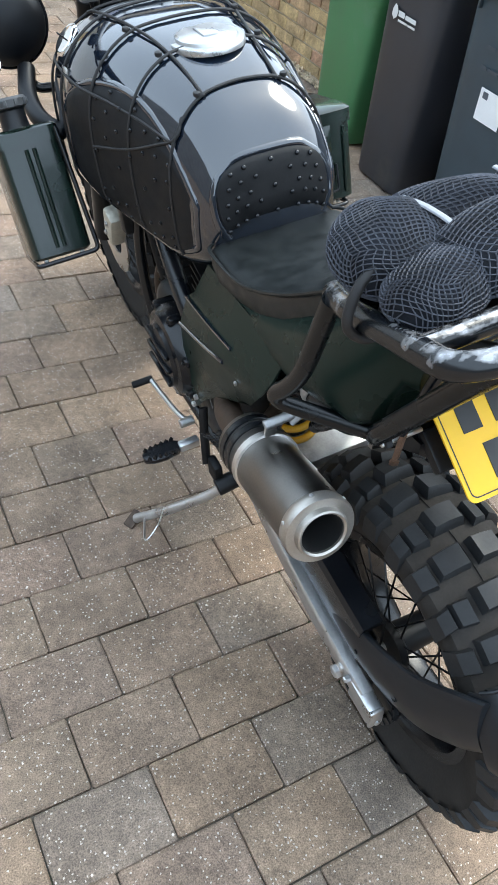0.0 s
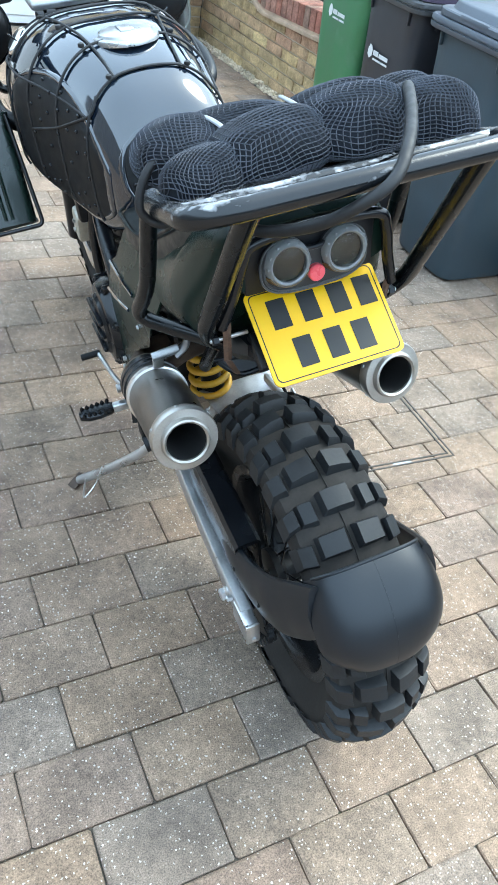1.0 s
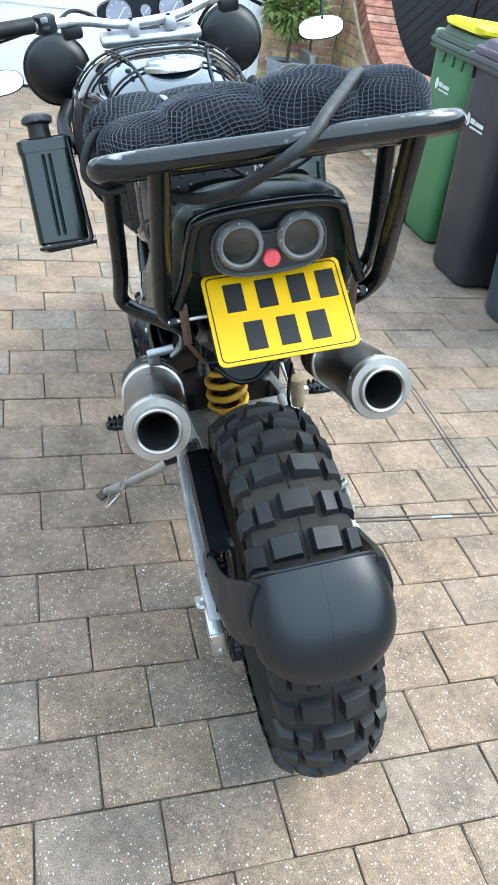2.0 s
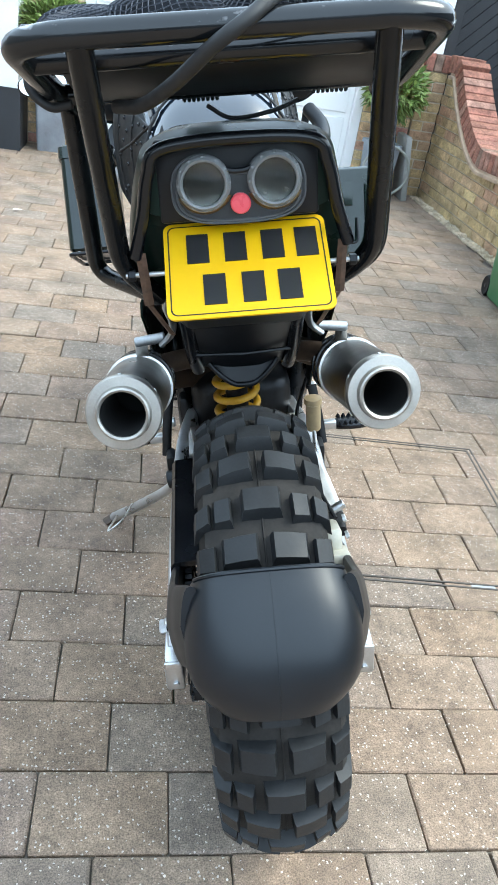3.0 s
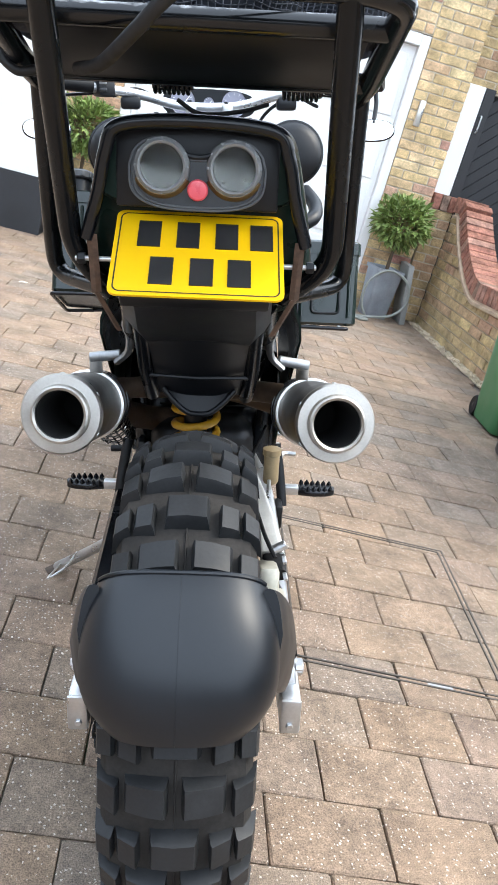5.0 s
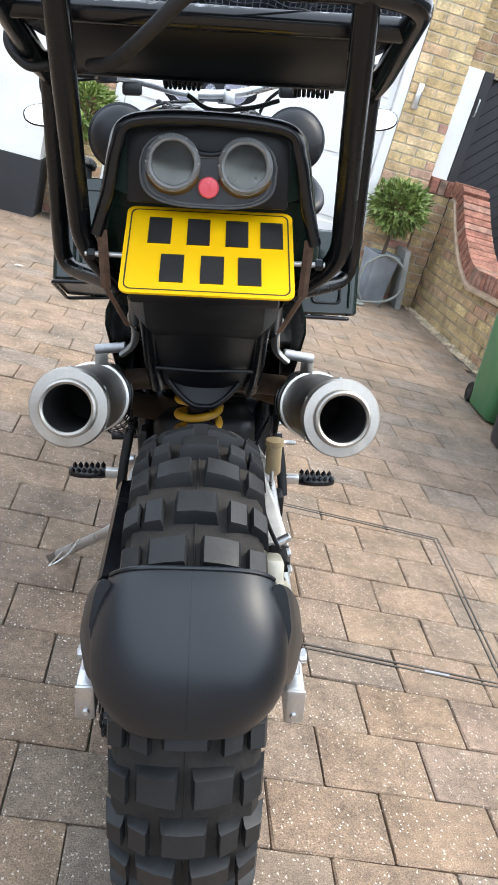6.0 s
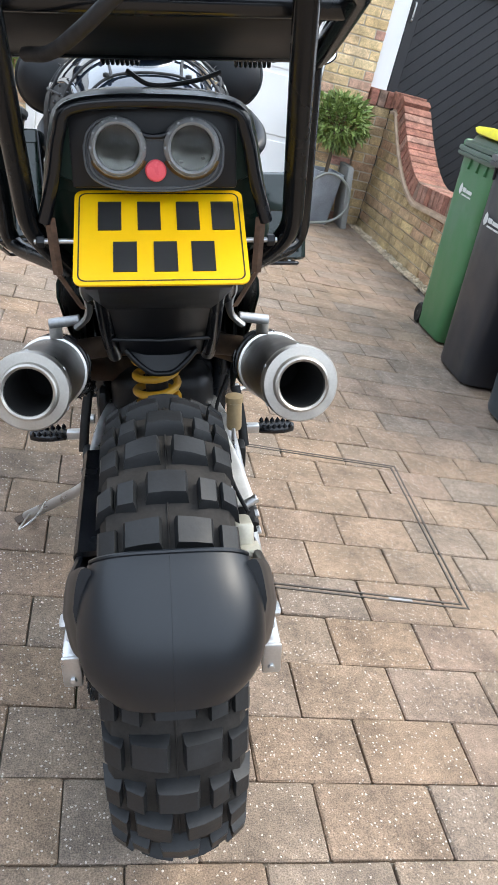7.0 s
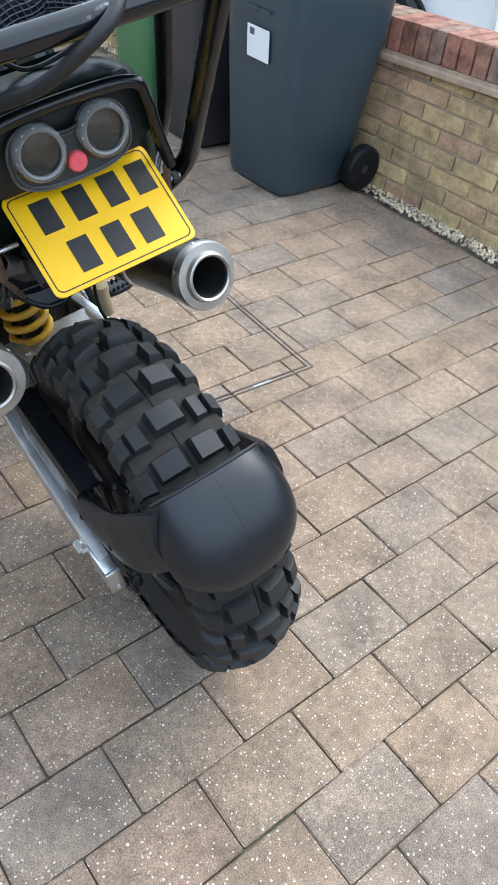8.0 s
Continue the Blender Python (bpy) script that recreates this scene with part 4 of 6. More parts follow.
part("gearbox", box((0.23, 0.24, 0.2), (0, 0.66, 0.42), 0.04, None, 3), DARK_METAL, bike)
for y, tilt in ((0.98, -48), (0.72, 42)):
    cylblock = part("cylinder", box((0.17, 0.15, 0.26), (0, y, 0.6), 0.02, (tilt * 0.4, 0, 0)), DARK_METAL, bike)
    for k in range(8):
        part("cooling_fin", box((0.2, 0.185, 0.005), (0, y, 0.51 + 0.026 * k), 0.0015, (tilt * 0.4, 0, 0)), DARK_METAL, cylblock)
EY, EZ = 0.792, 0.482
cover = part("engine_cover", lathe([(0, 0.0), (0.112, 0.0), (0.114, 0.035), (0.1, 0.058), (0.082, 0.062), (0.076, 0.07), (0.048, 0.074), (0, 0.076)], along((-0.13, EY, EZ), (-0.3, EY, EZ)), 40), SATIN_BLACK, bike, "black alternator cover")
for k in range(7):
    t = 2 * math.pi * k / 7
    part("cover_lug", box((0.05, 0.022, 0.022), (-0.155, EY + 0.112 * math.cos(t), EZ + 0.112 * math.sin(t)), 0.006), SATIN_BLACK, cover)
    bolt(cover, (-0.18, EY + 0.112 * math.cos(t), EZ + 0.112 * math.sin(t)), (-1, 0, 0), 0.005, 0.004, DARK_METAL)
for k in (-1, 0, 1):
    part("cover_rib", box((0.012, 0.13, 0.012), (-0.206, EY, EZ + 0.04 * k), 0.004), SATIN_BLACK, cover)
part("right_cover", lathe([(0, 0.0), (0.11, 0.0), (0.11, 0.03), (0.09, 0.045), (0, 0.05)], along((0.13, 0.82, 0.42), (0.3, 0.82, 0.42)), 36), SATIN_BLACK, bike)
part("sprocket_cover", box((0.03, 0.15, 0.14), (-0.135, 0.64, 0.4), 0.02), DARK_METAL, bike)
for a, b in (((-0.09, 1.02, 0.5), (-0.1, 1.1, 0.78)), ((0.09, 1.02, 0.5), (0.1, 1.1, 0.78))):
    part("coolant_hose", tube([a, ((a[0] + b[0]) / 2, a[1] + 0.06, (a[2] + b[2]) / 2), b], 0.016), RUBBER, bike)
part("radiator", box((0.28, 0.04, 0.2), (0, 1.2, 0.66), 0.01, (-12, 0, 0)), DARK_METAL, bike)
part("front_header", tube(spline([(-0.04, 1.05, 0.55), (-0.06, 1.16, 0.42), (-0.07, 1.1, 0.26), (-0.05, 0.9, 0.2), (0.0, 0.7, 0.22)], 6), 0.022), RUSTY, bike)
part("sump_guard", box((0.24, 0.42, 0.012), (0, 0.85, 0.215), 0.004), DARK_METAL, bike)
for s in (-1, 1):
    part("battery_side", box((0.02, 0.2, 0.16), (s * 0.1, 0.5, 0.72), 0.01), SATIN_BLACK, bike)


def side_panel(s):
    """A dark pressed panel from the seat down to the footrest, with two rounded folds."""
    rows = [
        [(0.128, 0.62, 0.822), (0.136, 0.5, 0.842), (0.142, 0.38, 0.862), (0.148, 0.27, 0.876)],
        [(0.15, 0.655, 0.742), (0.158, 0.53, 0.775), (0.163, 0.42, 0.8), (0.166, 0.28, 0.826)],
        [(0.162, 0.668, 0.726), (0.17, 0.535, 0.758), (0.173, 0.425, 0.784), (0.172, 0.285, 0.812)],
        [(0.172, 0.7, 0.638), (0.18, 0.56, 0.694), (0.181, 0.45, 0.736), (0.176, 0.3, 0.782)],
        [(0.17, 0.706, 0.615), (0.178, 0.57, 0.672), (0.179, 0.46, 0.716), (0.175, 0.31, 0.768)],
        [(0.168, 0.715, 0.51), (0.172, 0.625, 0.56), (0.172, 0.5, 0.625), (0.17, 0.36, 0.7)],
        [(0.17, 0.7, 0.4), (0.171, 0.66, 0.42), (0.171, 0.62, 0.47), (0.17, 0.57, 0.545)],
    ]
    bm = loft([spline([(s * x, y, z) for x, y, z in row], 5) for row in rows], closed_ring=False)
    p = part("side_panel", thicken(bm, 0.004), OLIVE_BLACK, bike, "dark painted folded side panel")
    # gloss beads added along the folds to stand in for their highlight
    for row in (rows[2], rows[3]):
        part("fold_highlight", tube(spline([(s * (x + 0.0005), y, z) for x, y, z in row[:3]], 6), 0.004, 8), GLOSS_BLACK, p)
    bolt(p, (s * 0.178, 0.4, 0.725), (s, 0, 0), 0.005, 0.004)
    bolt(p, (s * 0.174, 0.64, 0.47), (s, 0, 0), 0.007, 0.008)
    bolt(p, (s * 0.174, 0.66, 0.43), (s, 0, 0), 0.007, 0.008)


side_panel(-1)
side_panel(1)

# -- footrests, gear lever, stand --
for s in (-1, 1):
    hang = part("footrest_hanger", tube(spline([(s * 0.17, 0.62, 0.45), (s * 0.182, 0.6, 0.38), (s * 0.19, 0.58, 0.31)], 5), 0.011, 10, flat=0.5), DARK_METAL, bike, "dark cast footrest hanger")
    part("heel_pad", box((0.022, 0.05, 0.06), (s * 0.178, 0.56, 0.3), 0.008), RUBBER, hang)
    part("footrest_clevis", box((0.05, 0.022, 0.022), (s * 0.208, 0.645, 0.322), 0.004), ALU, hang)
    peg = part("footrest", loft([[Vector((s * x, 0.652 + y, 0.318 + z)) for y, z in superellipse(w, 0.009, 4, 20)] for x, w in ((0.228, 0.012), (0.24, 0.02), (0.27, 0.025), (0.3, 0.022), (0.318, 0.012), (0.321, 0.006))]), SATIN_BLACK, bike, "black toothed off-road footrest")
    for k in range(6):
        for y in (-0.02, 0.02):
            x = 0.242 + 0.0135 * k
            part("tooth", lathe([(0.006, 0), (0.0055, 0.004), (0.0, 0.0125)], Matrix.Translation((s * x, 0.652 + y * (1 - 0.05 * k), 0.325)), 4), SATIN_BLACK, peg, smooth=False)
lever = part("gear_lever", tube(spline([(-0.185, 0.705, 0.33), (-0.195, 0.76, 0.32), (-0.2, 0.86, 0.3), (-0.205, 0.915, 0.3)], 5), 0.0065, 10), ALU, bike)
part("toe_peg", cyl((-0.2, 0.915, 0.3), (-0.255, 0.92, 0.295), 0.0095, 14), RUBBER, lever)
part("lever_joint", cyl((-0.17, 0.705, 0.33), (-0.205, 0.705, 0.33), 0.012, 14), ALU, lever)
part("brake_pedal", tube(spline([(0.19, 0.66, 0.33), (0.2, 0.76, 0.3), (0.21, 0.9, 0.3), (0.25, 0.91, 0.3)], 5), 0.0065, 10), ALU, bike)
stand = part("side_stand", tube(spline([(-0.165, 0.53, 0.27), (-0.21, 0.56, 0.215), (-0.3, 0.63, 0.125), (-0.365, 0.69, 0.058)], 6), 0.0125, 14), ALU, bike, "bare aluminium side stand")
part("stand_foot", box((0.05, 0.03, 0.006), (-0.372, 0.698, 0.05), 0.002, (0, -14, 30)), RUSTY, stand)
part("stand_wire", tube(spline([(-0.3, 0.63, 0.14), (-0.33, 0.61, 0.105), (-0.37, 0.6, 0.08), (-0.35, 0.66, 0.085)], 6), 0.0028, 6), STEEL, stand)
part("stand_pivot", cyl((-0.14, 0.53, 0.28), (-0.19, 0.53, 0.272), 0.022, 16), DARK_METAL, stand)

# -- tail unit --
def tail_rings():
    rings = []
    for y, w, wb, z0, z1, e in ((-0.01, 0.112, 0.126, 1.03, 1.127, 4.5), (0.012, 0.117, 0.136, 1.025, 1.133, 4.2), (0.04, 0.122, 0.156, 0.935, 1.134, 4.0), (0.08, 0.128, 0.17, 0.885, 1.126, 3.6), (0.14, 0.136, 0.179, 0.866, 1.085, 3.3), (0.19, 0.138, 0.178, 0.85, 1.03, 3.1), (0.24, 0.139, 0.172, 0.835, 0.995, 3.4), (0.31, 0.14, 0.16, 0.812, 0.94, 3.4), (0.42, 0.138, 0.15, 0.79, 0.88, 3.4), (0.54, 0.128, 0.138, 0.79, 0.85, 3.4), (0.6, 0.11, 0.115, 0.8, 0.84, 3.4)):
        ring = []
        for x, z in superellipse(1, 1, e, 36):
            ww = w + (wb - w) * (0.5 - 0.5 * z)
            ring.append(Vector((x * ww, y, (z0 + z1) / 2 + z * (z1 - z0) / 2)))
        rings.append(ring)
    return rings


tail = part("tail_unit", loft(tail_rings()), OLIVE_BLACK, bike, "dark painted tail bodywork")
# hood round the lamps
hood = spline([(-0.138, -0.01, 0.985), (-0.121, -0.02, 1.04), (-0.109, -0.028, 1.09), (-0.09, -0.03, 1.118), (0.0, -0.032, 1.125), (0.09, -0.03, 1.118), (0.109, -0.028, 1.09), (0.121, -0.02, 1.04), (0.138, -0.01, 0.985)], 8)
part("lamp_hood", tube(hood, 0.0085, 12), SATIN_BLACK, tail, "glossy black edge trim")
part("lamp_recess", box((0.2, 0.012, 0.1), (0, -0.006, 1.075), 0.004), MATT_BLACK, tail)


def lamps():
    def eights(k):
        """Outline of the housing: two round tops with a dip between them over one wide foot."""
        top = []
        for n in range(41):
            x = -0.092 + 0.184 * n / 40
            d = abs(x) - 0.0498
            top.append((x * k, (0.006 + 0.0385 * math.sqrt(max(0.0, 1 - (d / 0.0423) ** 2)) if d > 0 else max(0.019, 0.006 + math.sqrt(max(0.0, 0.0385 ** 2 - d * d)))) * k))
        foot = [(x * k, z * k) for x, z in superellipse(0.092, 0.047, 3.0, 48) if z < 0.004]
        foot.sort(key=lambda p: -p[0])
        return top + foot
    small = Matrix.Translation((0, -0.012, 1.026)) @ Matrix.Scale(0.87, 4) @ Matrix.Translation((0, 0.012, -1.026))
    m0 = small @ Matrix.Translation((0, -0.012, 1.072)) @ pose(0, 0, 0, 84, 0, 0)
    unit = part("tail_lamp_unit", moved(plate_of(eights(1.0), 0.014), m0), LAMP_GREY, bike, "grey twin tail lamp cluster")
    for k, h in ((1.02, 0.0145), (0.95, 0.0145)):
        part("cluster_rim", tube([m0 @ Vector((x, y, h)) for x, y in eights(k)], 0.0017, 6, True), LAMP_EDGE, unit)
    for s in (-1, 1):
        m = small @ Matrix.Translation((s * 0.0498 + 0.001, -0.024, 1.081)) @ pose(0, 0, 0, 84, 0, 0) @ Matrix.Scale(1.08, 4)
        ring = part("lamp_ring", lathe([(0.0265, 0.004), (0.0272, 0.015), (0.03, 0.017), (0.034, 0.013), (0.0358, 0.0), (0.0358, -0.004), (0.0275, -0.004)], m, 40, True), LAMP_RING, unit, "grey plastic lamp ring")
        for k in range(12):
            t = 2 * math.pi * k / 12
            part("ring_notch", box((0.004, 0.004, 0.004), m @ Vector((0.0328 * math.cos(t), 0.0328 * math.sin(t), 0.0125)), 0.0012, (84, 0, 0)), LAMP_RING, ring)
        part("amber_skirt", thicken(loft([[m @ Vector((r * math.cos(t), r * math.sin(t), h)) for t in [radians(205 + 13 * k) for k in range(11)]] for r, h in ((0.0335, 0.0145), (0.0372, 0.004), (0.039, -0.004))], closed_ring=False), 0.001), LAMP_AMBER, unit, "dusty amber lamp skirt")
        part("reflector", lathe([(0.0263, 0.006), (0.0245, -0.002), (0.0195, -0.01), (0.012, -0.0145), (0.0055, -0.016), (0.0, -0.0162)], m, 32), LAMP_INNER, unit)
        part("bulb", lathe([(0.004, -0.0155), (0.0045, -0.01), (0.007, -0.006), (0.0075, -0.001), (0.0055, 0.004), (0.0, 0.0058)], m, 20), LAMP_RING, unit)
        g = part("lens", lathe([(0.0265, 0.012), (0.018, 0.017), (0.008, 0.019), (0.0, 0.0192)], m, 32), GLASS, unit)
        g.visible_shadow = False
    part("red_reflector", lathe([(0.0, 0.012), (0.0125, 0.0115), (0.0145, 0.009), (0.0145, 0.0)], small @ Matrix.Translation((0.001, -0.027, 1.052)) @ pose(0, 0, 0, 84, 0, 0), 28), RED_LENS, unit, "red round rear lamp")
    part("lamp_shade", tube(spline([small @ Vector(p) for p in ((-0.03, -0.022, 1.106), (-0.012, -0.024, 1.096), (0.012, -0.024, 1.096), (0.03, -0.022, 1.106))], 6), 0.0035, 8), MATT_BLACK, unit)


lamps()

# -- number plate: print replaced by plain bars --
PLATE = Matrix.Translation((0.004, -0.0535, 0.976)) @ pose(0, 0, 0, 34, 0, 0)


def plate():
    def rr(w, h, r):
        return [(sx * (w - r) + r * math.cos(a), sy * (h - r) + r * math.sin(a)) for sx, sy, a0 in ((1, 1, 0), (-1, 1, 90), (-1, -1, 180), (1, -1, 270)) for a in [radians(a0 + 18 * k) for k in range(6)]]
    p = part("number_plate", moved(plate_of(rr(0.1035, 0.073, 0.011), 0.003), PLATE), PLATE_YELLOW, bike, "yellow rear number plate with black border", False)
    bm = bmesh.new()
    a, b = rr(0.0985, 0.068, 0.009), rr(0.0968, 0.0663, 0.008)
    va, vb = [bm.verts.new((x, y, 0.0034)) for x, y in a], [bm.verts.new((x, y, 0.0034)) for x, y in b]
    for k in range(len(a)):
        j = (k + 1) % len(a)
        bm.faces.new((va[k], va[j], vb[j], vb[k]))
    part("border", moved(bm, PLATE), PLATE_BLACK, p, smooth=False)
    for y, xs in ((0.031, (-0.061, -0.0135, 0.034, 0.077)), (-0.032, (-0.043, 0.005, 0.05))):
        for x in xs:
            part("bar", box((0.028, 0.045, 0.0012), PLATE @ Vector((x, y, 0.0034)), 0, (34, 0, 0)), PLATE_BLACK, p, smooth=False)
    return p


plate()
for s in (-1, 1):
    bm = bmesh.new()
    for a, b in (((0.131, -0.012, 0.99), (0.129, 0.0, 0.915)), ((0.129, 0.0, 0.915), (0.105, 0.03, 0.858))):
        p, q = Vector((s * a[0], a[1], a[2])), Vector((s * b[0], b[1], b[2]))
        add_tube(bm, [p, q], 0.0065, 4, flat=0.3)
    br = part("plate_bracket", bm, RUST_STRIP, bike, "rusty flat steel plate bracket", False)
    part("bracket_bolt", cyl((s * 0.155, 0.0, 0.958), (s * 0.095, 0.0, 0.958), 0.0035, 10), ALU, br)
    bolt(br, (s * 0.142, 0.0, 0.958), (s, 0, 0), 0.008, 0.01, DARK_METAL)
part("plate_back", box((0.19, 0.06, 0.02), (0, -0.02, 0.93), 0.005, (34, 0, 0)), MATT_BLACK, bike)
# undertray between the subframe tubes
under = [[Vector((x, y, z)) for x, z in ((-w, z1), (-w, z0 + 0.02), (-w + 0.02, z0), (w - 0.02, z0), (w, z0 + 0.02), (w, z1))] for y, w, z0, z1 in ((-0.01, 0.1, 0.9, 0.94), (0.08, 0.105, 0.845, 0.93), (0.18, 0.1, 0.8, 0.9), (0.3, 0.095, 0.765, 0.88), (0.36, 0.09, 0.74, 0.86))]
part("undertray", loft(under), MATT_BLACK, bike)
# the mudflap panel below: a dished sheet with a V-shaped lip
for s in (-1, 1):
    part("subframe_stay", tube(spline([(s * 0.098, 0.12, 0.9), (s * 0.09, 0.17, 0.82), (s * 0.088, 0.23, 0.74), (s * 0.082, 0.28, 0.68)], 5), 0.0125, 12), SATIN_BLACK, bike)
LIP_Y, LIP_Z = 0.25, 0.656
lip = spline([(-0.062, LIP_Y + 0.01, LIP_Z + 0.042), (-0.042, LIP_Y + 0.003, LIP_Z + 0.02), (-0.02, LIP_Y, LIP_Z + 0.003), (0.0, LIP_Y, LIP_Z), (0.02, LIP_Y, LIP_Z + 0.003), (0.042, LIP_Y + 0.003, LIP_Z + 0.02), (0.062, LIP_Y + 0.01, LIP_Z + 0.042)], 6)
part("splash_panel", loft([[Vector((x, y + 0.02 * (x / 0.09) ** 2, z)) for x in (-0.092, -0.075, -0.035, 0.0, 0.035, 0.075, 0.092)] for y, z in ((0.262, LIP_Z + 0.03), (0.255, LIP_Z + 0.04), (0.215, 0.74), (0.15, 0.81), (0.1, 0.86))], closed_ring=False), MATT_BLACK, bike)
part("panel_ridge", tube([(-0.085, 0.225, 0.733), (0.0, 0.215, 0.733), (0.085, 0.225, 0.733)], 0.0035, 8), MATT_BLACK, bike)
part("undertray_lip", tube(lip, 0.005, 10), MATT_BLACK, bike)
part("undertray_skirt", loft([[Vector((p.x, p.y + 0.002, p.z)) for p in lip], [Vector((p.x * 1.2, p.y + 0.03, 0.72)) for p in lip]], closed_ring=False), MATT_BLACK, bike)

# -- rack of bent tube --
def rack_z(y):
    """The rack's plane falls forward from its rear rail."""
    return 1.247 - 0.38 * (y + 0.165)


ring = [(s * x, y, rack_z(y)) for s, spots in ((-1, ((0.19, 0.075), (0.206, 0.02), (0.214, -0.15), (0.17, -0.167))), (1, ((0.165, -0.167), (0.206, -0.15), (0.204, 0.02), (0.19, 0.075)))) for x, y in spots]
rack = part("luggage_rack", tube(rounded(ring, 0.06, 8), 0.0138, 18), WORN_TUBE, bike, "bent black tube rack, paint worn to bare metal")
for s in (-1, 1):
    foot = (s * 0.118, 0.05, 0.908)
    part("rack_leg", tube(rounded([(s * 0.148, -0.164, 1.244), ((-0.16, 0.01, 0.968) if s < 0 else (0.176, 0.012, 0.96)), foot], 0.06, 8), 0.0138, 16), TUBE_BLACK, rack, "black tube leg with rust-brown scuffs")
    part("rack_loop", tube(rounded([(s * 0.201, 0.06, rack_z(0.06)), (s * 0.209, 0.116, 0.99), (s * 0.222, 0.19, 0.903), foot], 0.06, 8), 0.0125, 16), TUBE_BLACK, rack, "black tube loop with rust-brown scuffs")
part("rack_platform", box((0.36, 0.13, 0.01), (0, -0.035, rack_z(-0.035) - 0.006), 0.004, (-20.8, 0, 0)), MATT_BLACK, rack)
for y in (-0.1, 0.02):
    part("cross_tube", tube([(-0.205, y, rack_z(y)), (0.2, y, rack_z(y))], 0.0125, 12), WORN_TUBE, rack)

# -- fuel tank --
TANK = ((0.582, 0.1, 0.835, 0.9), (0.592, 0.122, 0.82, 0.955), (0.61, 0.134, 0.805, 1.005), (0.635, 0.142, 0.79, 1.047), (0.665, 0.15, 0.775, 1.077), (0.7, 0.157, 0.76, 1.097), (0.75, 0.168, 0.765, 1.115), (0.84, 0.192, 0.775, 1.135), (0.96, 0.22, 0.775, 1.143), (1.08, 0.226, 0.765, 1.13), (1.19, 0.2, 0.76, 1.09), (1.26, 0.14, 0.79, 1.035), (1.285, 0.08, 0.84, 0.98))


def tank_at(y):
    """Half width, bottom and top of the tank at y."""
    for a, b in zip(TANK, TANK[1:]):
        if y <= b[0]:
            t = max(0.0, (y - a[0]) / (b[0] - a[0]))
            t = t * t * (3 - 2 * t) * 0.35 + t * 0.65
            return [a[i] + (b[i] - a[i]) * t for i in (1, 2, 3)]
    return list(TANK[-1][1:])


def tank_point(y, a, out=0.0):
    """A point of the skin: a in degrees, 0 right, 90 top, 180 left, 270 under."""
    w, z0, z1 = tank_at(y)
    c, s = math.cos(radians(a)), math.sin(radians(a))
    e = 3.6
    x = math.copysign(abs(c) ** (2 / e), c)
    z = math.copysign(abs(s) ** (2 / e), s)
    zc = z0 + (z1 - z0) * 0.4
    hz = (z1 - zc) if z > 0 else (zc - z0)
    # shoulders draw in towards the top
    px = x * (w + out) * (1 - 0.2 * max(0, z) ** 3)
    return Vector((px - 0.03 * min(1.0, max(0.0, (y - 0.6) / 0.35)), y, zc + z * (hz + out)))


def tank_normal(y, a):
    """Outward normal of the skin."""
    d = (tank_point(y + 0.002, a) - tank_point(y - 0.002, a)).cross(tank_point(y, a + 1) - tank_point(y, a - 1))
    d.normalize()
    mid = Vector((0, 0.9, 0.92))
    return d if d.dot(tank_point(y, a) - mid) > 0 else -d


tank_y = [0.582, 0.586, 0.592, 0.6, 0.61, 0.622, 0.635, 0.65, 0.665, 0.68, 0.7, 0.74, 0.79, 0.84, 0.9, 0.96, 1.02, 1.08, 1.135, 1.19, 1.23, 1.26, 1.285]
tank = part("fuel_tank", loft([[tank_point(y, 360 * k / 56) for k in range(56)] for y in tank_y]), GLOSS_BLACK, bike, "gloss black fuel tank reflecting the sky")


def stud_pad(name, spots, grid, label):
    """A black rubber pad lying on the tank with rows of small domes."""
    rows = []
    for i, row in enumerate(grid):
        edge = i in (0, len(grid) - 1)
        rows.append([tank_point(y, a) + tank_normal(y, a) * (-0.003 if edge or k in (0, len(row) - 1) else 0.004) for k, (y, a) in enumerate(row)])
    p = part(name, loft(rows, closed_ring=False), RUBBER, tank, label)
    # the painted sheet swells into a rounded lip round the pad
    ring = list(grid[0]) + [r[-1] for r in grid[1:]] + list(grid[-1])[-2::-1] + [r[0] for r in grid[-2:0:-1]]
    if name == "tank_pad":
        ring = [r[-1] for r in grid] + list(grid[-1])[-2::-1] + [r[0] for r in grid[-2::-1]]
    lip = [tank_point(y, a) - tank_normal(y, a) * 0.0035 for y, a in ring]
    lip = [(a + b * 2 + c) / 4 for a, b, c in zip(lip[-1:] + lip[:-1], lip, lip[1:] + lip[:1])] if name != "tank_pad" else lip
    part("pad_lip", tube(lip, 0.0085, 10, name != "tank_pad"), GLOSS_BLACK, tank)
    for y, a in spots:
        n = tank_normal(y, a)
        q = tank_point(y, a) + n * 0.0035
        part("stud", lathe([(0.0046, 0.0), (0.004, 0.0028), (0.0022, 0.0042), (0, 0.0046)], along(q, q + n), 8), SATIN_BLACK, p)
    return p


rear_rows = [0.584, 0.587, 0.591, 0.596, 0.601, 0.606, 0.611, 0.616, 0.62]
grid = []
for i, y in enumerate(rear_rows):
    span = 70 * math.sqrt(max(0.02, 1 - (i / 8.4) ** 2.4))
    grid.append([(y, 90 - span + 2 * span * k / 16) for k in range(17)])
stud_pad("tank_pad", [((0.586, 0.59, 0.596, 0.603, 0.61)[i], 90 + a) for i in range(5) for a in [(-60 + 15 * k + (7.5 if i % 2 else 0)) for k in range(9)] if abs(a) < 62 * math.sqrt(max(0, 1 - (i / 5.3) ** 2))], grid, "black studded rubber pad on the tank's rear")
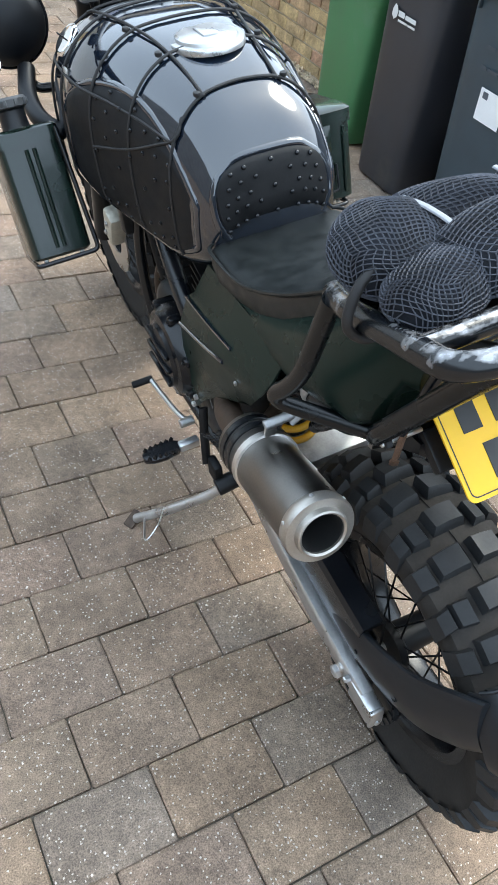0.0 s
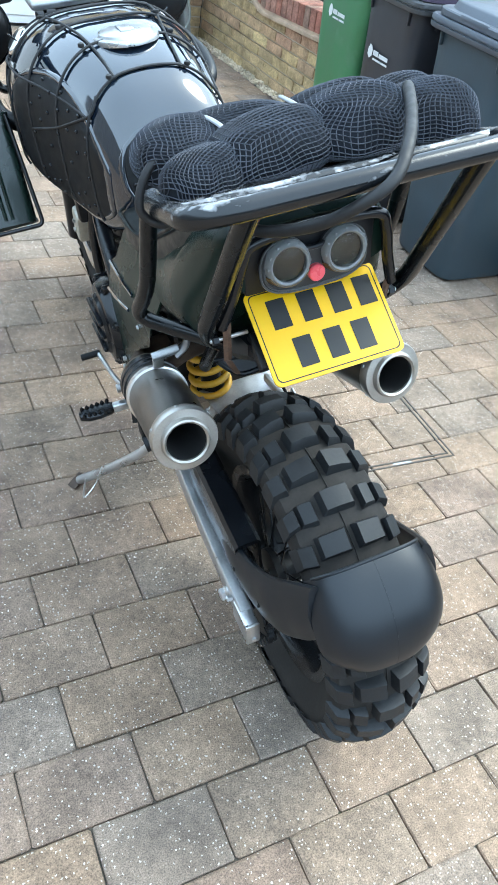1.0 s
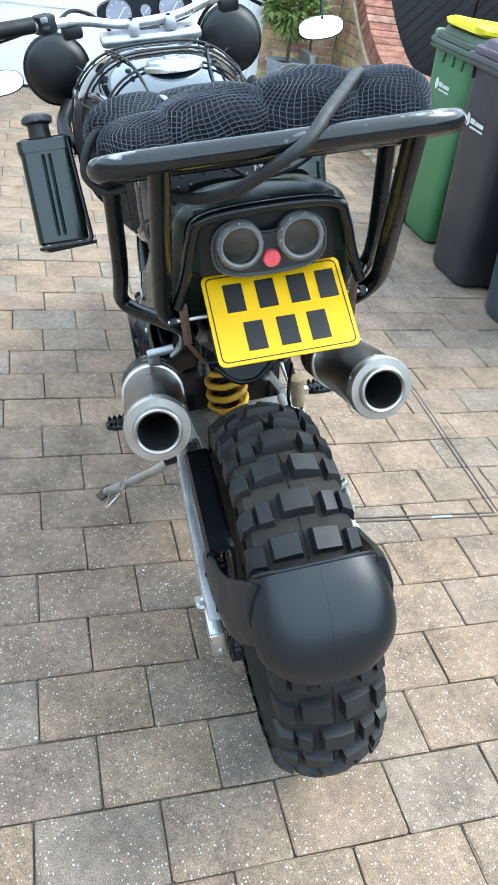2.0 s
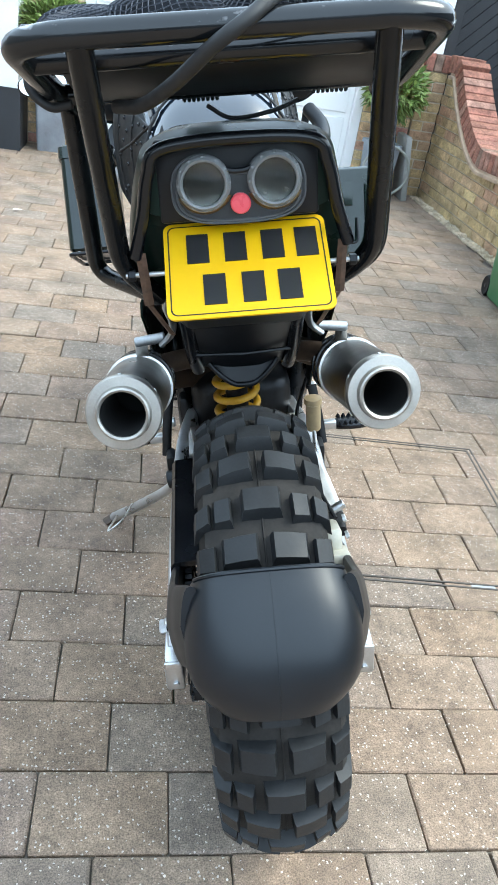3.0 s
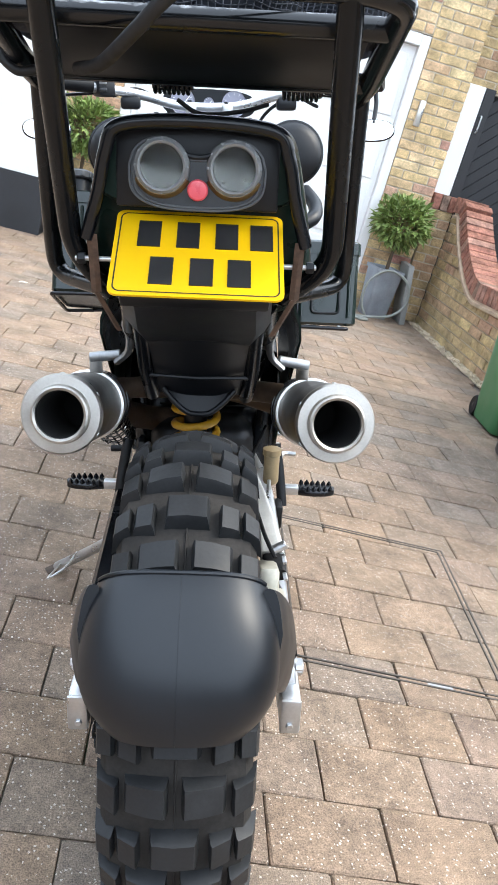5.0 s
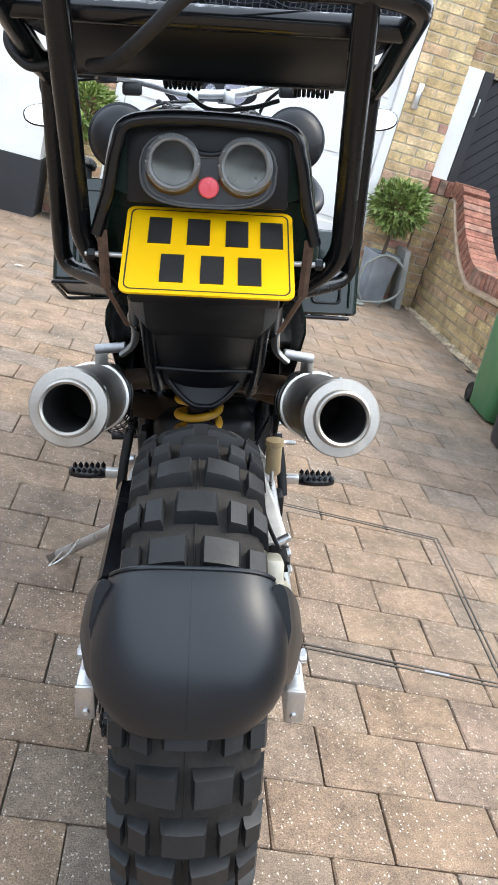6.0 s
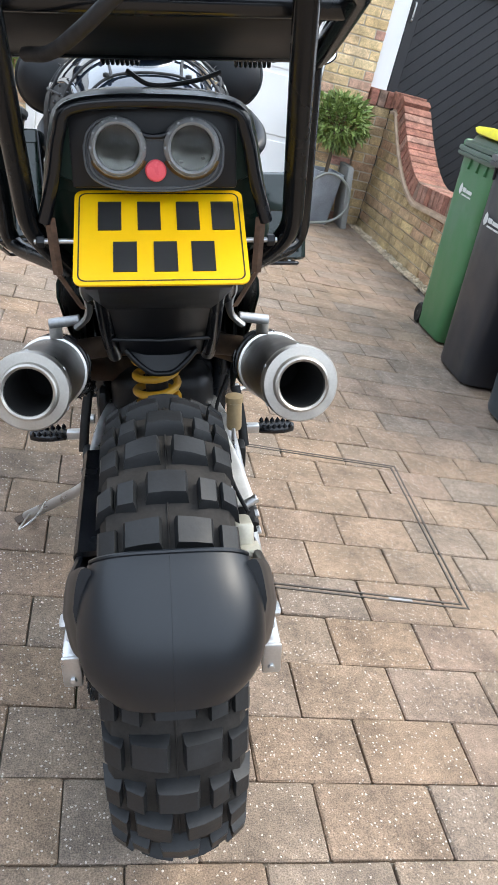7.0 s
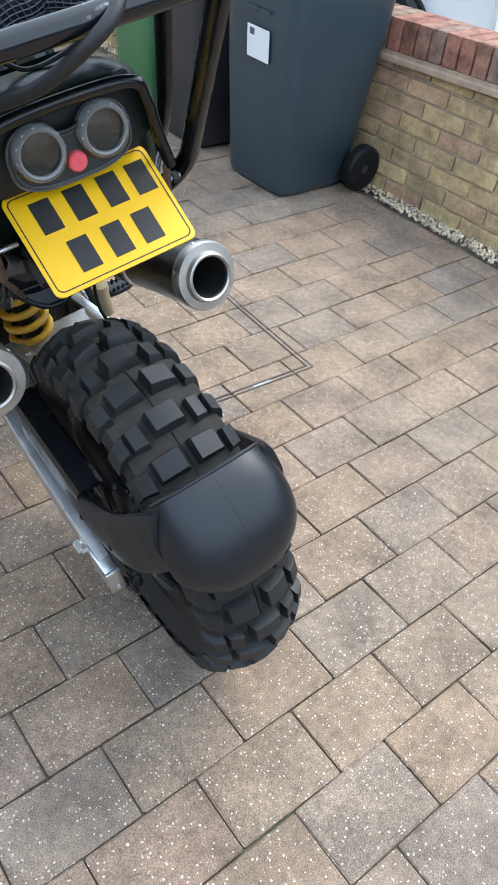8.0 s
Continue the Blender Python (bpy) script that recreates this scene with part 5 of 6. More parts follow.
for s in (0, 1):
    grid, spots = [], []
    for i in range(13):
        t = i / 12
        y = 0.625 + 0.4 * t
        lo = -8 - 26 * math.sin(math.pi * min(1, t * 1.1)) ** 0.8
        hi = -4 + 40 * math.sin(math.pi * (0.1 + 0.84 * t)) ** 0.8
        grid.append([(y, (180 - a) if s else a) for a in [lo + (hi - lo) * k / 12 for k in range(13)]])
        if 1 < i < 9:
            spots += [(y, (180 - a) if s else a) for a in [lo + (hi - lo) * (k + 0.5 * (i % 2)) / 6 for k in range(1, 6)]]
    stud_pad("knee_pad", spots, grid, "black studded rubber knee pad")
CAP = Matrix.Translation((-0.012, 0.835, 1.129)) @ pose(0, 0, 0, -4, 0, 0)
cap = part("fuel_cap", lathe([(0.0, 0.012), (0.05, 0.0115), (0.056, 0.009), (0.058, 0.004), (0.068, 0.003), (0.07, 0.0), (0.07, -0.008)], CAP, 48), ALU, tank, "bright round fuel cap")
part("cap_flap", box((0.03, 0.05, 0.005), CAP @ Vector((0, 0, 0.0135)), 0.002, (-4, 0, 0)), ALU, cap)
for s in (0, 1):
    q = tank_point(1.09, 140 if s else 40)
    badge = part("tank_badge", lathe([(0.0, 0.006), (0.025, 0.006), (0.032, 0.003), (0.034, 0.0)], along(q, tank_point(1.09, 140 if s else 40, 0.05)), 28), CHROME, tank, "round silver tank badge")
    part("badge_bar", box((0.03, 0.008, 0.003), tank_point(1.09, 140 if s else 40, 0.007), 0.001, (0, 45 if s else -45, 0)), SATIN_BLACK, badge)
    q2 = tank_point(1.02, 160 if s else 20)
    part("tank_lug", box((0.006, 0.03, 0.045), q2, 0.003, (0, 12 if s else -12, 0)), STEEL, tank)

# -- seat --
seat_rows = []
for y, w, z0, z1 in ((0.1, 0.095, 1.05, 1.125), (0.15, 0.108, 0.99, 1.085), (0.2, 0.118, 0.95, 1.058), (0.26, 0.126, 0.92, 1.012), (0.32, 0.132, 0.89, 0.97), (0.39, 0.137, 0.86, 0.93), (0.46, 0.141, 0.84, 0.903), (0.54, 0.142, 0.825, 0.892), (0.585, 0.134, 0.83, 0.886), (0.61, 0.11, 0.835, 0.878)):
    seat_rows.append([Vector((x, y, (z0 + z1) / 2 + z * (1 - 0.05 * (1 - abs(x) / w) ** 2 * (z > 0)))) for x, z in superellipse(w, (z1 - z0) / 2, 5, 36)])
seat = part("seat", loft(seat_rows), VINYL, bike, "black vinyl solo seat")
for s in (-1, 1):
    part("seat_piping", tube(spline([(s * 0.108, 0.15, 1.07), (s * 0.119, 0.2, 1.046), (s * 0.127, 0.26, 1.002), (s * 0.133, 0.32, 0.962), (s * 0.138, 0.39, 0.923), (s * 0.142, 0.46, 0.897), (s * 0.142, 0.54, 0.886), (s * 0.13, 0.593, 0.88), (s * 0.06, 0.612, 0.876), (0, 0.614, 0.876)], 5), 0.0035, 8), VINYL, seat)

# -- handlebar and what it carries --
X_BAR = -0.02
for s in (-1, 1):
    part("handlebar", tube(rounded([(X_BAR, 1.16, 1.166), (X_BAR + s * 0.08, 1.16, 1.168), (X_BAR + s * 0.17, 1.15, 1.195), (X_BAR + s * 0.4, 1.03, 1.220)], 0.06), 0.0115, 14), ALU, bike)
    grip = part("grip", cyl((X_BAR + s * 0.29, 1.088, 1.212), (X_BAR + s * 0.405, 1.028, 1.221), 0.0175, 18), RUBBER, bike)
    part("bar_end", lathe([(0, 0), (0.019, 0), (0.02, 0.004), (0.02, 0.014), (0.016, 0.02), (0, 0.02)], along((X_BAR + s * 0.405, 1.028, 1.221), (X_BAR + s * 0.45, 1.004, 1.224)), 18), SATIN_BLACK, grip)
    sw = part("switchgear", box((0.045, 0.045, 0.042), (X_BAR + s * 0.262, 1.1, 1.208), 0.008, (0, 0, s * -27)), MATT_BLACK, bike)
    part("switch", box((0.018, 0.01, 0.012), (X_BAR + s * 0.262, 1.076, 1.220), 0.003), LAMP_RING, sw)
    part("switch", box((0.018, 0.01, 0.01), (X_BAR + s * 0.262, 1.075, 1.202), 0.003), LAMP_GREY, sw)
    part("lever", tube(spline([(X_BAR + s * 0.24, 1.14, 1.206), (X_BAR + s * 0.3, 1.12, 1.196), (X_BAR + s * 0.38, 1.085, 1.190), (X_BAR + s * 0.4, 1.07, 1.192)], 5), 0.006, 10, flat=0.7), SATIN_BLACK, bike)
    part("handguard_lamp", box((0.05, 0.04, 0.03), (X_BAR + s * 0.2, 1.14, 1.175), 0.008), MATT_BLACK, bike)
    # bar-end mirror hanging below the grip
    stem = part("mirror_stem", tube(rounded([(X_BAR + s * 0.405, 1.03, 1.220), (X_BAR + s * 0.408, 1.02, 1.175), (X_BAR + s * 0.398, 1.0 if s > 0 else 1.03, 1.13)], 0.01), 0.0055, 10), SATIN_BLACK, bike)
    mx = 0.392 if s > 0 else 0.4
    my = 0.995 if s > 0 else 1.035
    tilt = along((X_BAR + s * mx, my, 1.114), (X_BAR + s * mx - s * 0.02, my - 0.095, 1.148))
    shell = [[tilt @ Vector((x * k, y * k, h)) for x, y in superellipse(0.058, 0.0275, 2.4, 32)] for k, h in ((0.3, -0.018), (0.75, -0.014), (0.96, -0.005), (1.0, 0.0), (0.96, 0.003))]
    mir = part("mirror", loft(shell), SATIN_BLACK, bike, "oval bar-end mirror")
    part("mirror_glass", moved(plate_of([(x, y) for x, y in superellipse(0.055, 0.025, 2.4, 32)], 0.0006), tilt @ Matrix.Translation((0, 0, 0.003))), MIRROR, mir)
    # round lamp beside the headstock
    lx, ly, lz = (s * 0.25 - 0.024, 1.357 + s * 0.025, 1.052 + s * 0.008)
    lm = along((lx, ly, lz), (lx, ly - 0.22, lz + 0.03))
    lamp = part("spot_lamp", lathe([(0.0, 0.03), (0.03, 0.028), (0.06, 0.02), (0.08, 0.006), (0.088, -0.015), (0.09, -0.04), (0.088, -0.06), (0.07, -0.07), (0, -0.07)], lm, 40), MATT_BLACK, bike, "round black spot lamp seen from behind")
    part("lamp_band", lathe([(0.087, -0.022), (0.092, -0.02), (0.092, -0.01), (0.086, -0.008)], lm, 40, True), SATIN_BLACK, lamp)
    part("lamp_bracket", tube(rounded([(s * 0.26, 1.34, 0.95), (s * 0.25, 1.33, 0.9), (s * 0.12, 1.3, 0.9)], 0.03), 0.011, 10), TUBE_BLACK, lamp)
    part("lamp_arm", tube(spline([(s * 0.262, 1.3, 0.96), (s * 0.285, 1.22, 0.93), (s * 0.27, 1.14, 0.9), (s * 0.19, 1.1, 0.87)], 5), 0.02, 12), MATT_BLACK, lamp)
    part("brake_cable", tube(spline([(s * 0.26, 1.12, 1.18), (s * 0.2, 1.2, 1.2), (s * 0.12, 1.24, 1.14), (s * 0.08, 1.28, 0.98)], 6), 0.0045, 8), RUBBER, bike)
    part("bar_clamp", box((0.028, 0.045, 0.036), (X_BAR + s * 0.047, 1.158, 1.158), 0.006), ALU, bike)
    bolt(bike, (X_BAR + s * 0.047, 1.145, 1.176), (0, 0, 1), 0.006, 0.004, DARK_METAL)
part("top_yoke", box((0.26, 0.09, 0.028), (X_BAR, 1.19, 1.128), 0.012), ALU, bike)
part("yoke_lower", box((0.25, 0.09, 0.03), (0, 1.36, 0.93), 0.012), DARK_METAL, bike)
part("steering_stem", cyl((X_BAR, 1.19, 1.145), (0, 1.36, 0.9), 0.026), DARK_METAL, bike)
dash = part("instrument_panel", loft([[Vector((X_BAR + x, 1.235 + 0.04 * z + d, 1.176 + z)) for x, z in superellipse(0.125, 0.036, 3, 32)] for d in (0.0, 0.03)]), MATT_BLACK, bike, "instrument panel with pale violet dials")
for x, r in ((X_BAR - 0.07, 0.033), (X_BAR, 0.014), (X_BAR + 0.068, 0.033)):
    m = Matrix.Translation((x, 1.232, 1.178)) @ pose(0, 0, 0, 90, 0, 0)
    d = part("dial", lathe([(0, 0.002), (r * 0.93, 0.002), (r, 0.005), (r, -0.004)], m, 32), DIAL, dash)
    part("needle", box((0.002, 0.001, r * 1.1), (x + r * 0.2, 1.228, 1.178), 0, (0, 40, 0)), STICKER, d)
    for k in range(9):
        t = radians(225 - 33 * k)
        part("tick", box((0.0014, 0.001, r * 0.18), (x + r * 0.78 * math.cos(t), 1.2285, 1.178 + r * 0.78 * math.sin(t)), 0, (0, 90 - math.degrees(t), 0)), STICKER, d, smooth=False)
part("headlamp", lathe([(0, 0.0), (0.06, 0.0), (0.09, 0.03), (0.095, 0.09), (0.085, 0.1), (0.0, 0.11)], along((0, 1.36, 1.05), (0, 1.6, 1.04)), 36), SATIN_BLACK, bike)


# the front end is turned a little to its left and leans with the stand
STEER = Matrix.Translation((0, 1.19, 1.16)) @ pose(0, 0, 0, 0, -2.4, 4.5) @ Matrix.Translation((0, -1.19, -1.16))
for o in bike.children:
    if o.name.split(".")[0] in ("handlebar", "grip", "switchgear", "lever", "handguard_lamp", "mirror_stem", "mirror", "bar_clamp"):
        o.matrix_basis = STEER


# -- two small steel ammunition-style boxes hung beside the tank --
def side_box(s, at, tilt):
    m = Matrix.Translation(at) @ pose(0, 0, 0, -tilt, 0, 0)
    w, d, h = (0.066, 0.1, 0.125) if s < 0 else (0.086, 0.1, 0.1)
    b = part("side_case", moved(loft([[Vector((x, y, z)) for x, y in superellipse(ww, dd, 8, 40)] for z, ww, dd in ((-h, w - 0.006, d - 0.006), (-h + 0.006, w, d), (h - 0.012, w, d), (h - 0.01, w + 0.003, d + 0.003))]), m), TIN, bike, "dark green painted steel box with pressed ribs")
    part("lid", moved(loft([[Vector((x, y, z)) for x, y in superellipse(ww, dd, 8, 40)] for z, ww, dd in ((h - 0.022, w + 0.004, d + 0.004), (h + 0.006, w + 0.004, d + 0.004), (h + 0.012, w - 0.004, d - 0.004))]), m), TIN, b, "overlapping steel lid")
    for x in (-0.008, 0.008) if s < 0 else (-0.06, 0.06):
        part("rib", moved(tube([(x, -d - 0.001, -h + 0.02), (x, -d - 0.001, h - 0.03)], 0.0045, 8), m), TIN, b)
    if s > 0:
        part("latch_plate", moved(box((0.05, 0.006, 0.06), (0, -d - 0.004, h - 0.05), 0.002), m), TIN, b)
        part("wire_handle", moved(tube(rounded([(-0.035, -d - 0.004, -0.01), (-0.035, -d - 0.012, -0.07), (0.035, -d - 0.012, -0.07), (0.035, -d - 0.004, -0.01)], 0.012), 0.0032, 8), m), DARK_METAL, b)
    else:
        neck = Matrix.Translation((-0.008, -d + 0.045, h + 0.01))
        part("filler_neck", lathe([(0.03, 0.0), (0.028, 0.006), (0.027, 0.036), (0.031, 0.04), (0.0, 0.04)], m @ neck, 28), MATT_BLACK, b, "black filler neck")
        cap = part("filler_cap", lathe([(0.03, 0.04), (0.036, 0.042), (0.037, 0.056), (0.033, 0.061), (0.0, 0.062)], m @ neck, 28), RIM_GREY, b, "grey screw cap")
        for k in range(10):
            t = radians(36 * k)
            part("cap_grip", moved(box((0.004, 0.008, 0.013), (0.037 * math.cos(t), 0.037 * math.sin(t), 0.049), 0.001, (0, 0, 36 * k)), m @ neck), RIM_GREY, cap)
    for x in (-0.04, 0.04):
        bolt(b, m @ Vector((x, -d + 0.01, -h)), m.to_3x3() @ Vector((0, 0, -1)), 0.005, 0.006)
    # carrier of thin rod
    part("case_carrier", moved(tube(rounded([(-s * 0.06, -d - 0.008, h), (-s * 0.075, -d - 0.008, -h - 0.006), (s * 0.06, -d - 0.008, -h - 0.008), (s * 0.06, d, -h - 0.008), (-s * 0.08, d, -h)], 0.015), 0.005, 10), m), SATIN_BLACK, bike)


side_box(-1, (-0.338, 1.075, 0.79), 25)
side_box(1, (0.296, 1.03, 0.737), 14)


# ---- cargo net over the tank ----
net = thing("cargo_net", "black elastic cargo net stretched over the fuel tank", "cargo net", BIKE)


def cord(points, r=0.0029):
    part("cord", tube(spline([tank_point(y, a, 0.0045) for y, a in points], 4), r, 8), BUNGEE, net)


for y0, bow in ((0.7, 0.03), (0.81, 0.025), (0.92, 0.02), (1.04, 0.02), (1.15, 0.0)):
    cord([(y0 + bow * (1 - abs(a - 90) / 90) - 0.02, a) for a in (-22, -10, 2, 14, 25, 32, 38, 44, 50, 57, 66, 78, 90, 102, 114, 123, 130, 136, 142, 148, 155, 166, 178, 190, 202)])
for a0 in (26, 66, 112, 152):
    cord([(y, a0 + (6 * math.sin(7 * y + a0))) for y in (0.7, 0.78, 0.86, 0.94, 1.02, 1.1, 1.2)])
cord([(0.7, 132), (0.69, 146), (0.73, 160), (0.8, 172), (0.9, 178)])
cord([(0.7, 48), (0.69, 34), (0.73, 20), (0.8, 8), (0.9, 2)])
for y, a in ((0.705, 112), (0.705, 66), (0.815, 112), (0.815, 66), (0.92, 112), (0.92, 66)):
    q = tank_point(y, a, 0.009)
    part("knot", lathe([(0, -0.006), (0.006, -0.003), (0.007, 0.0), (0.006, 0.004), (0, 0.006)], Matrix.Translation(q), 10), BUNGEE, net)

# ---- netted bundle strapped on the rack ----
bundle = thing("luggage_bundle", "dark cloth roll wrapped in black netting, strapped across the rack", "luggage roll", BIKE)


def lobe(at, size, yaw, seed):
    """One bulge of the roll: creased cloth with a square net over it."""
    rnd = random.Random(seed)
    ph = [rnd.uniform(0, 6.28) for _ in range(4)]

    def skin(u, v, out):
        # u round the roll's axis (x), v along it
        t = v * math.pi
        fall = math.sin(t) ** 0.55
        rr = 1 + 0.05 * math.sin(3 * u + ph[0]) + 0.035 * math.sin(7 * v + 2 * u + ph[1]) + 0.03 * math.sin(5 * u - 9 * v + ph[2])
        x = -math.cos(t) * (size[0] + out)
        y = math.cos(u) * fall * rr * (size[1] + out)
        z = math.sin(u) * fall * rr * (size[2] + out) * (1.0 if math.sin(u) > 0 else 0.5)
        return Vector((x, y, z))

    m = Matrix.Translation(at) @ pose(0, 0, 0, 0, 0, yaw)
    nu, nv = 32, 18
    cloth = [[m @ skin(2 * math.pi * i / nu, 0.02 + 0.96 * j / nv, 0.0) for i in range(nu)] for j in range(nv + 1)]
    c = part("cloth", loft(cloth), NET_FABRIC, bundle)
    # the net: square cells wrapped round from six sides, pulled a little askew
    turn = pose(0, 0, 0, rnd.uniform(-20, 20), rnd.uniform(-14, 14), rnd.uniform(-25, 25)).to_3x3()
    n = 14
    bm = bmesh.new()
    for axis in range(3):
        for sgn in (-1, 1):
            vs = []
            for i in range(n + 1):
                for k in range(n + 1):
                    p = [math.tan((-1 + 2 * i / n) * math.pi / 4), math.tan((-1 + 2 * k / n) * math.pi / 4)]
                    p.insert(axis, sgn)
                    d = turn @ Vector(p).normalized()
                    d += Vector((math.sin(9 * d.y + ph[0]), math.sin(8 * d.z + ph[1]), math.sin(9 * d.x + ph[2]))) * 0.035
                    v = math.acos(max(-0.999, min(0.999, -d.x / d.length))) / math.pi
                    vs.append(bm.verts.new(m @ skin(math.atan2(d.z, d.y), max(0.02, min(0.98, v)), 0.002)))
            for i in range(n):
                for k in range(n):
                    a = i * (n + 1) + k
                    bm.faces.new((vs[a], vs[a + 1], vs[a + n + 2], vs[a + n + 1]))
    bmesh.ops.remove_doubles(bm, verts=bm.verts, dist=0.0008)
    bmesh.ops.recalc_face_normals(bm, faces=bm.faces)
    bmesh.ops.wireframe(bm, faces=bm.faces[:], thickness=0.0021, use_replace=True, use_even_offset=False)
    part("netting", bm, NET_CORD, c, smooth=False)


LOBES = (((-0.16, 0.03, 1.224), (0.06, 0.056, 0.044), 58), ((-0.152, -0.045, 1.225), (0.055, 0.042, 0.04), 24), ((-0.062, -0.03, 1.232), (0.078, 0.05, 0.048), 6), ((-0.072, 0.046, 1.222), (0.076, 0.046, 0.042), -6), ((0.052, -0.025, 1.235), (0.07, 0.055, 0.05), -4), ((0.062, 0.05, 1.222), (0.076, 0.046, 0.042), 6), ((0.152, -0.03, 1.23), (0.062, 0.052, 0.044), -24), ((0.152, 0.038, 1.222), (0.058, 0.047, 0.038), 24))
for i, (at, size, yaw) in enumerate(LOBES):
    lobe(at, size, yaw, 20 + i)
for pts in ([(-0.115, -0.06, 1.237), (-0.112, -0.02, 1.26), (-0.115, 0.03, 1.261), (-0.12, 0.07, 1.254)], [(-0.005, -0.01, 1.26), (-0.005, 0.03, 1.26), (-0.006, 0.07, 1.256)], [(0.112, -0.05, 1.249), (0.112, -0.01, 1.259), (0.11, 0.03, 1.257), (0.106, 0.07, 1.251)]):
    part("strap", tube(spline(pts, 6), 0.0038, 8, flat=0.5), STRAP, bundle, "pale grey tie strap")
part("bungee", tube(spline([(-0.13, -0.07, 1.172), (-0.1, -0.105, 1.176), (-0.062, -0.155, 1.2), (-0.022, -0.186, 1.232), (0.012, -0.188, 1.253), (0.046, -0.155, 1.272), (0.085, -0.095, 1.277), (0.118, -0.035, 1.276), (0.138, 0.0, 1.264), (0.144, 0.02, 1.244)], 8), 0.0074, 12), BUNGEE, bundle, "thick black bungee cord")
part("bungee", tube(spline([(-0.185, -0.02, 1.172), (-0.21, -0.018, 1.17), (-0.23, -0.016, 1.19), (-0.226, -0.012, 1.215), (-0.21, -0.008, 1.238), (-0.19, -0.006, 1.246), (-0.165, -0.008, 1.234)], 8), 0.0055, 12), BUNGEE, bundle)
for x in (-0.062, 0.1):
    loops = [Vector((x + 0.05 * i / 60, 0.06 + 0.0105 * math.cos(i * 0.9), 1.168 + 0.0105 * math.sin(i * 0.9))) for i in range(61)]
    part("hook_spring", tube(loops, 0.0026, 6), SATIN_BLACK, bundle)
    part("hook_tag", box((0.018, 0.003, 0.01), (x * 0.4 + 0.022, 0.03, 1.172), 0.001), STRAP, bundle, "small pale tag")
part("hook_cord", tube(spline([(-0.03, 0.06, 1.15), (0.0, 0.05, 1.135), (0.05, 0.05, 1.14), (0.085, 0.06, 1.15)], 6), 0.003, 6), BUNGEE, bundle)

# ---- wheelie bins along the dividing wall ----
def bars(parent, name, lines, mat, m):
    """Plain bars for print that stays unread: (x, z, length, height) in a plane."""
    bm = bmesh.new()
    for x, z, lx, hz in lines:
        add_box(bm, (lx, 0.0016, hz), (x + lx / 2, 0, z))
    ob = part(name, bm, mat, parent, smooth=False)
    ob.matrix_basis = m
    return ob


def wheelie_bin(label, at, yaw, body_mat, rim_mat, lid_mat, wx=0.215, wr=1.0, sx=1.02, sy=1.02, sz=1.04):
    """A two-wheeled bin; its front faces -y of its own frame."""
    b = thing("wheelie_bin", label, "wheelie bin", HOUSE @ pose(at[0], at[1], 0, 0, 0, yaw) @ Matrix.Diagonal((sx, sy, sz, 1)), "wheelie bins by the wall")
    rings = []
    for z, w, y0, y1 in ((0.012, 0.18, -0.17, 0.22), (0.03, 0.187, -0.178, 0.235), (0.3, 0.202, -0.2, 0.265), (0.62, 0.22, -0.226, 0.3), (0.9, 0.234, -0.25, 0.33), (0.925, 0.235, -0.252, 0.332)):
        rings.append([Vector((x, (y0 + y1) / 2 + y, z)) for x, y in superellipse(w, (y1 - y0) / 2, 7.5, 48)])
    body = part("body", loft(rings), body_mat, b)
    band = []
    for z, w, y0, y1 in ((0.915, 0.228, -0.245, 0.325), (0.916, 0.262, -0.28, 0.36), (0.92, 0.266, -0.284, 0.364), (0.934, 0.268, -0.286, 0.366), (0.936, 0.26, -0.278, 0.358), (0.941, 0.26, -0.278, 0.358), (0.943, 0.268, -0.286, 0.366), (0.956, 0.268, -0.286, 0.366), (0.962, 0.264, -0.282, 0.362), (0.963, 0.22, -0.238, 0.318)):
        band.append([Vector((x, (y0 + y1) / 2 + y, z)) for x, y in superellipse(w, (y1 - y0) / 2, 9, 48)])
    part("rim", loft(band), rim_mat, body, "wide rolled rim")
    # ribs under the rim
    for x in (-0.17, 0.17):
        part("rib", box((0.01, 0.024, 0.06), (x, -0.25, 0.893), 0.004, (8, 0, 0)), body_mat, body)
    for s in (-1, 1):
        for y in (-0.12, 0.0, 0.13):
            part("rib", box((0.024, 0.01, 0.06), (s * 0.234, y, 0.893), 0.004, (0, -s * 8, 0)), body_mat, body)
    # lid: a rolled edge, a step and a nearly flat raised top
    lr = []
    for z, w, d in ((-0.008, 0.252, 0.308), (-0.006, 0.257, 0.313), (0.013, 0.258, 0.314), (0.018, 0.253, 0.309), (0.02, 0.226, 0.282), (0.024, 0.222, 0.278), (0.044, 0.216, 0.272), (0.052, 0.206, 0.262), (0.056, 0.12, 0.16), (0.057, 0.02, 0.03)):
        lr.append([Vector((x, y - 0.315, z)) for x, y in superellipse(w, d, 6, 48)])
    lid = part("lid", loft(lr), lid_mat, b)
    lid.matrix_basis = Matrix.Translation((0, 0.355, 0.972)) @ pose(0, 0, 0, 0, 0, 0)
    part("lid_grip", box((0.16, 0.02, 0.02), (0, -0.62, 0.012), 0.006), lid_mat, lid)
    part("handle", tube(rounded([(-0.2, 0.33, 0.94), (-0.2, 0.4, 0.98), (0.2, 0.4, 0.98), (0.2, 0.33, 0.94)], 0.03), 0.014), body_mat, b)
    part("axle", tube([(-wx, 0.232, 0.1 * wr), (wx, 0.232, 0.1 * wr)], 0.011), DARK_METAL, b)
    for s in (-1, 1):
        m = Matrix.Translation((s * wx, 0.232, 0.1 * wr)) @ pose(0, 0, 0, 0, 90, 0) @ Matrix.Diagonal((wr, wr, 1, 1))
